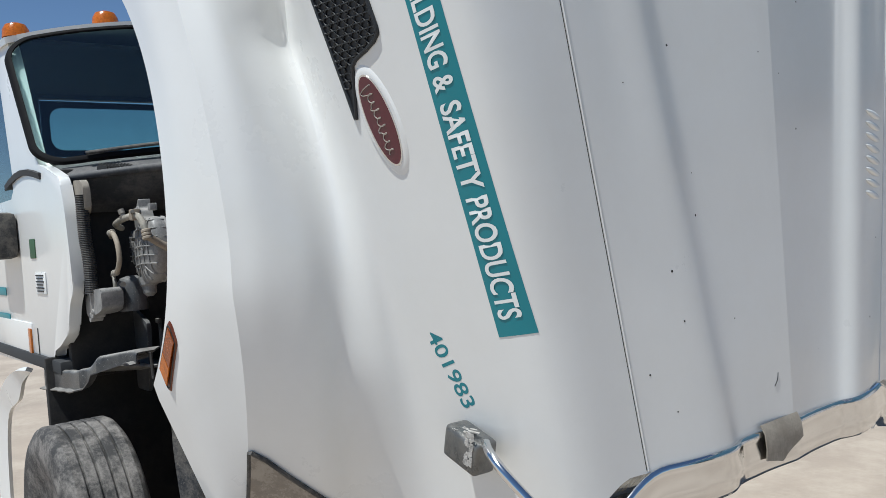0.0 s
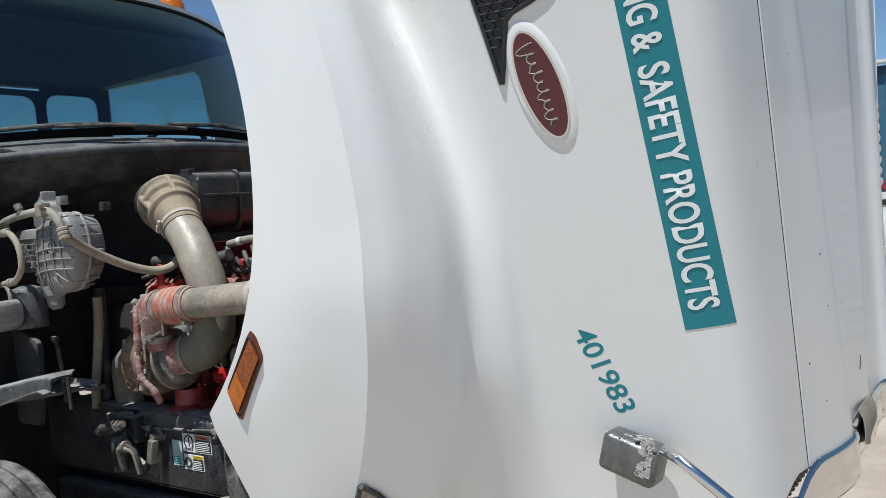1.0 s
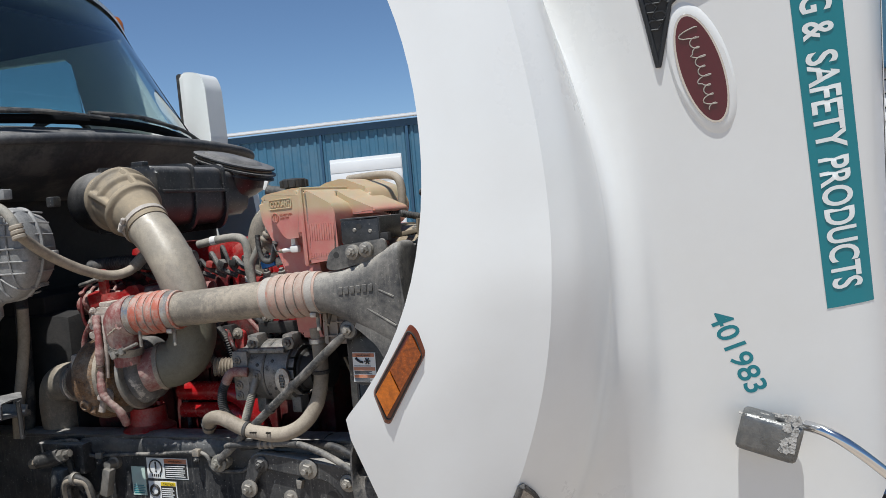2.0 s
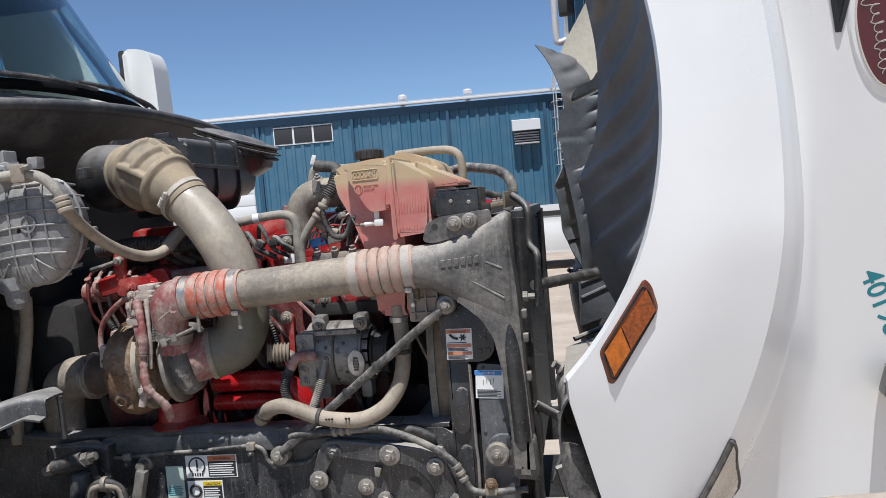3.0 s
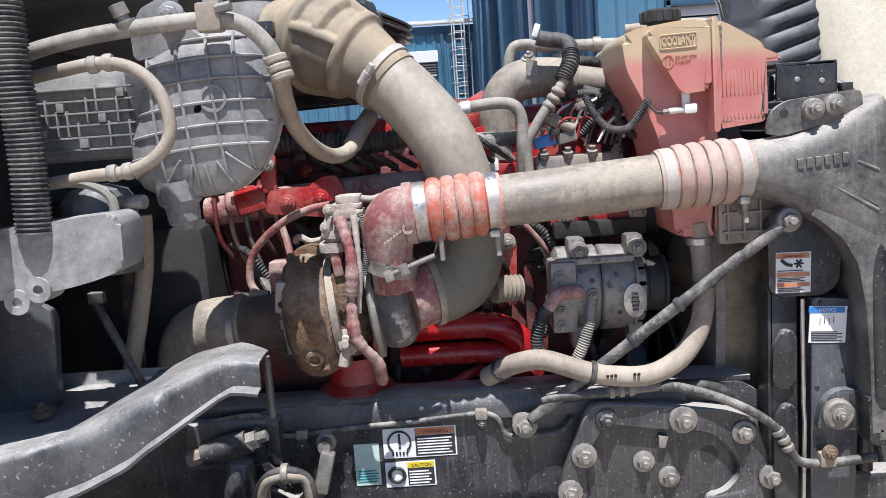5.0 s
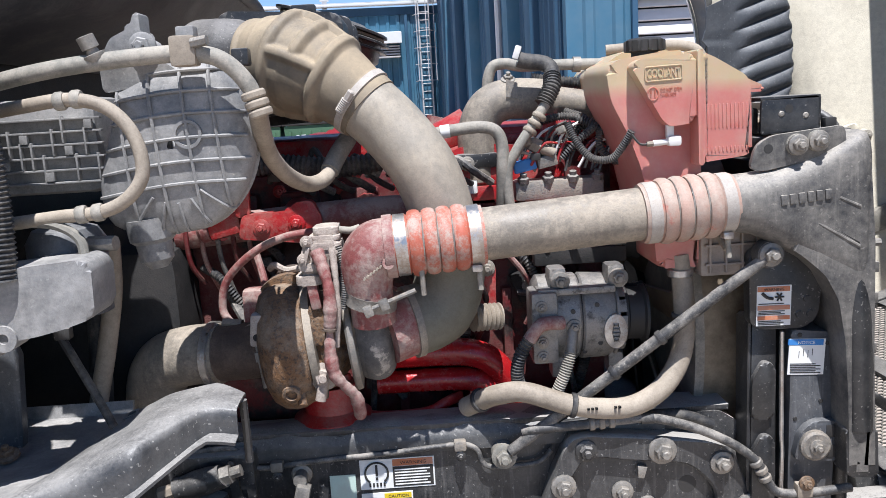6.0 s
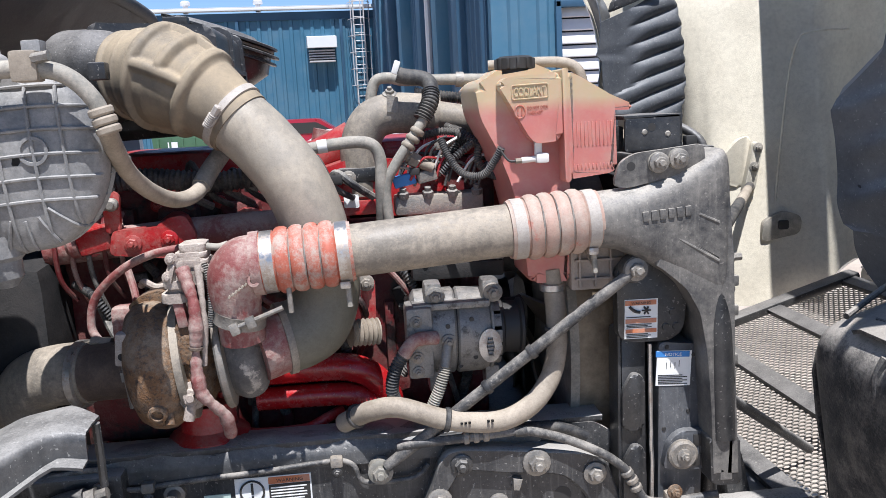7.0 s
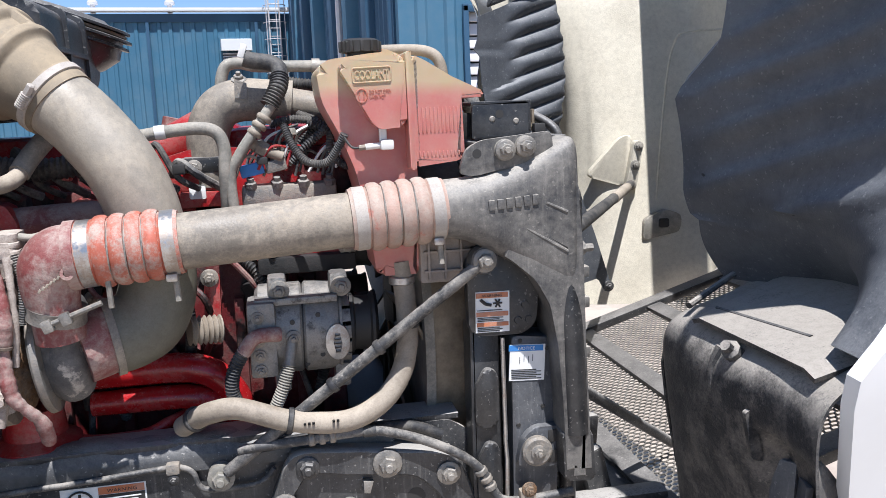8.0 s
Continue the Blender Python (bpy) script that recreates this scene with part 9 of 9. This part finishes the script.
for k in range(9):
    t = 2 * math.pi * k / 9 + 0.3
    rows = []
    for q in range(6):
        r = 0.10 + 0.35 * q / 5
        w = 0.055 + 0.03 * q / 5
        rows.append([Vector((-2.515 + 0.035 * s, MID + r * math.cos(t) - s * w * math.sin(t), 1.115 + r * math.sin(t) + s * w * math.cos(t))) for s in (-1, -0.4, 0.3, 1)])
    part("blade", sheet(rows, 0.006), "elbow", fn)

# charge-air duct end and upright on the radiator's side
du = thing("charge_air_duct", (-2.3, 1.35, 0.9), "dusty black charge-air cooler duct with raised maker's mark", "air duct")
poly = [(-2.40, 1.47), (-2.36, 1.48), (-2.30, 1.50), (-2.250, 1.52), (-2.245, 1.46), (-2.236, 1.346), (-2.232, 1.15), (-2.222, 0.893), (-2.274, 0.895), (-2.280, 1.05), (-2.288, 1.16), (-2.303, 1.245), (-2.33, 1.295), (-2.375, 1.335), (-2.40, 1.352)]


bm = bmesh.new()
pr = rounded(poly, 0.014, 4)
front = [bm.verts.new((x, 1.304, z)) for x, z in pr]
back = [bm.verts.new((x, 1.43, z)) for x, z in pr]
bm.faces.new(front)
bm.faces.new(back[::-1])
for k in range(len(pr)):
    j = (k + 1) % len(pr)
    bm.faces.new((front[k], front[j], back[j], back[k]))
es = list({e for f in front[0].link_faces if len(f.verts) > 6 for e in f.edges})
bmesh.ops.bevel(bm, geom=es, offset=0.022, segments=5, affect="EDGES", profile=0.55)
part("duct", bm, "duct", du, "", 60)
rings, neck = [], bmesh.new()
for x, c, h, front, back, e in ((-2.545, 1.4355, 0.0535, 1.2900, 1.397, 1.0), (-2.50, 1.4365, 0.0535, 1.2900, 1.397, 1.0), (-2.46, 1.434, 0.058, 1.2905, 1.40, 0.9), (-2.42, 1.427, 0.070, 1.293, 1.41, 0.75),
                                (-2.38, 1.421, 0.087, 1.296, 1.42, 0.6), (-2.34, 1.415, 0.106, 1.299, 1.425, 0.5), (-2.30, 1.412, 0.128, 1.3000, 1.428, 0.42), (-2.270, 1.411, 0.146, 1.3005, 1.428, 0.38), (-2.256, 1.411, 0.150, 1.3010, 1.428, 0.38), (-2.249, 1.411, 0.148, 1.3035, 1.427, 0.38), (-2.244, 1.411, 0.143, 1.309, 1.424, 0.40), (-2.242, 1.411, 0.134, 1.318, 1.418, 0.42)):
    ring = []
    for q in range(96):
        t = 2 * math.pi * q / 96
        sy, sz = math.cos(t), math.sin(t)
        sy, sz = math.copysign(abs(sy) ** e, sy), math.copysign(abs(sz) ** e, sz)
        ring.append(neck.verts.new((x, (front + back) / 2 + sy * (back - front) / 2, c + sz * h)))
    rings.append(ring)
for p, q in zip(rings, rings[1:]):
    for k in range(96):
        neck.faces.new((p[k], p[(k + 1) % 96], q[(k + 1) % 96], q[k]))
neck.faces.new(rings[0][::-1])
neck.faces.new(rings[-1])
part("neck", neck, "duct", du, "", 60)
part("upright", pipe([(-2.264, 1.330, 1.36), (-2.262, 1.326, 1.30), (-2.257, 1.322, 1.18), (-2.254, 1.320, 1.10), (-2.250, 1.320, 0.98)], lambda s, u: 0.0265 * min(1.0, 0.55 + 1.2 * u), 24), "black", du)
part("upright_foot", plate(rounded([(-2.278, 0.885), (-2.214, 0.880), (-2.220, 0.985), (-2.282, 0.985)], 0.010), 1.305, 0.06, 0.008), "black", du)
for a, b in (((-2.308, 1.440), (-2.268, 1.421)), ((-2.348, 1.395), (-2.268, 1.346))):
    part("raised_rib", pipe([(a[0], 1.3020, a[1]), (b[0], 1.3020, b[1])], 0.0040, 8, 0), "duct", du)
part("groove", pipe([(-2.347, 1.3028, 1.402), (-2.268, 1.3028, 1.353)], 0.0030, 6, 0), "ink", du)
for k in range(6):
    part("maker_mark", block((-2.415 + 0.0170 * k, 1.2938 + 0.0011 * k, 1.4425 + 0.0011 * k), (0.0125, 0.007, 0.019), 0.002, (0, -3, 0)), "duct", du)
part("top_bracket", plate(rounded([(-2.468, 1.500), (-2.455, 1.545), (-2.425, 1.560), (-2.29, 1.572), (-2.285, 1.525), (-2.36, 1.51), (-2.44, 1.495)], 0.012), 1.322, 0.012, 0.002), "duct", du)
part("bracket_hole", turned((-2.433, 1.3215, 1.536), (0, 1, 0), [(0.0085, 0), (0.0085, 0.002)], 20), "ink", du)
for x, z in ((-2.381, 1.541), (-2.342, 1.546)):
    part("washer", turned((x, 1.322, z), (0, -1, 0), [(0.020, 0), (0.020, 0.005), (0.016, 0.008)], 24), "line", du)
    bolt("bolt", (x, 1.314, z), (0, -1, 0), 0.0125, du, "steel")
for z in (1.24, 1.14, 1.30):
    part("edge_clip", block((-2.224, 1.335, z), (0.014, 0.03, 0.022), 0.004), "duct", du)
part("edge_bolt", turned((-2.226, 1.36, 1.34), (1, 0, 0), [(0.014, 0), (0.014, 0.012), (0.008, 0.013), (0.008, 0.03)], 8), "steel", du)
bx = thing("control_box", (-2.37, 1.40, 1.56), "black steel control box bracket behind the duct", "bracket")
part("face", plate(rounded([(-2.432, 1.560), (-2.317, 1.566), (-2.320, 1.628), (-2.430, 1.624)], 0.006), 1.360, 0.008, 0.001), "black", bx)
part("top", block((-2.375, 1.44, 1.626), (0.115, 0.16, 0.008), 0.002), "black", bx)
part("side", block((-2.320, 1.43, 1.598), (0.006, 0.14, 0.056), 0.001), "black", bx)
part("hole", turned((-2.378, 1.3595, 1.606), (0, 1, 0), [(0.008, 0), (0.008, 0.002)], 16), "ink", bx)
for x, z in ((-2.392, 1.597), (-2.346, 1.592)):
    part("rivet", turned((x, 1.360, z), (0, -1, 0), [(0.006, 0), (0.004, 0.002)], 10), "steel", bx)
part("plug", block((-2.438, 1.42, 1.585), (0.03, 0.06, 0.05), 0.006), "darkcore", bx)
part("clip", block((-2.302, 1.36, 1.575), (0.022, 0.02, 0.022), 0.003), "ink", bx)
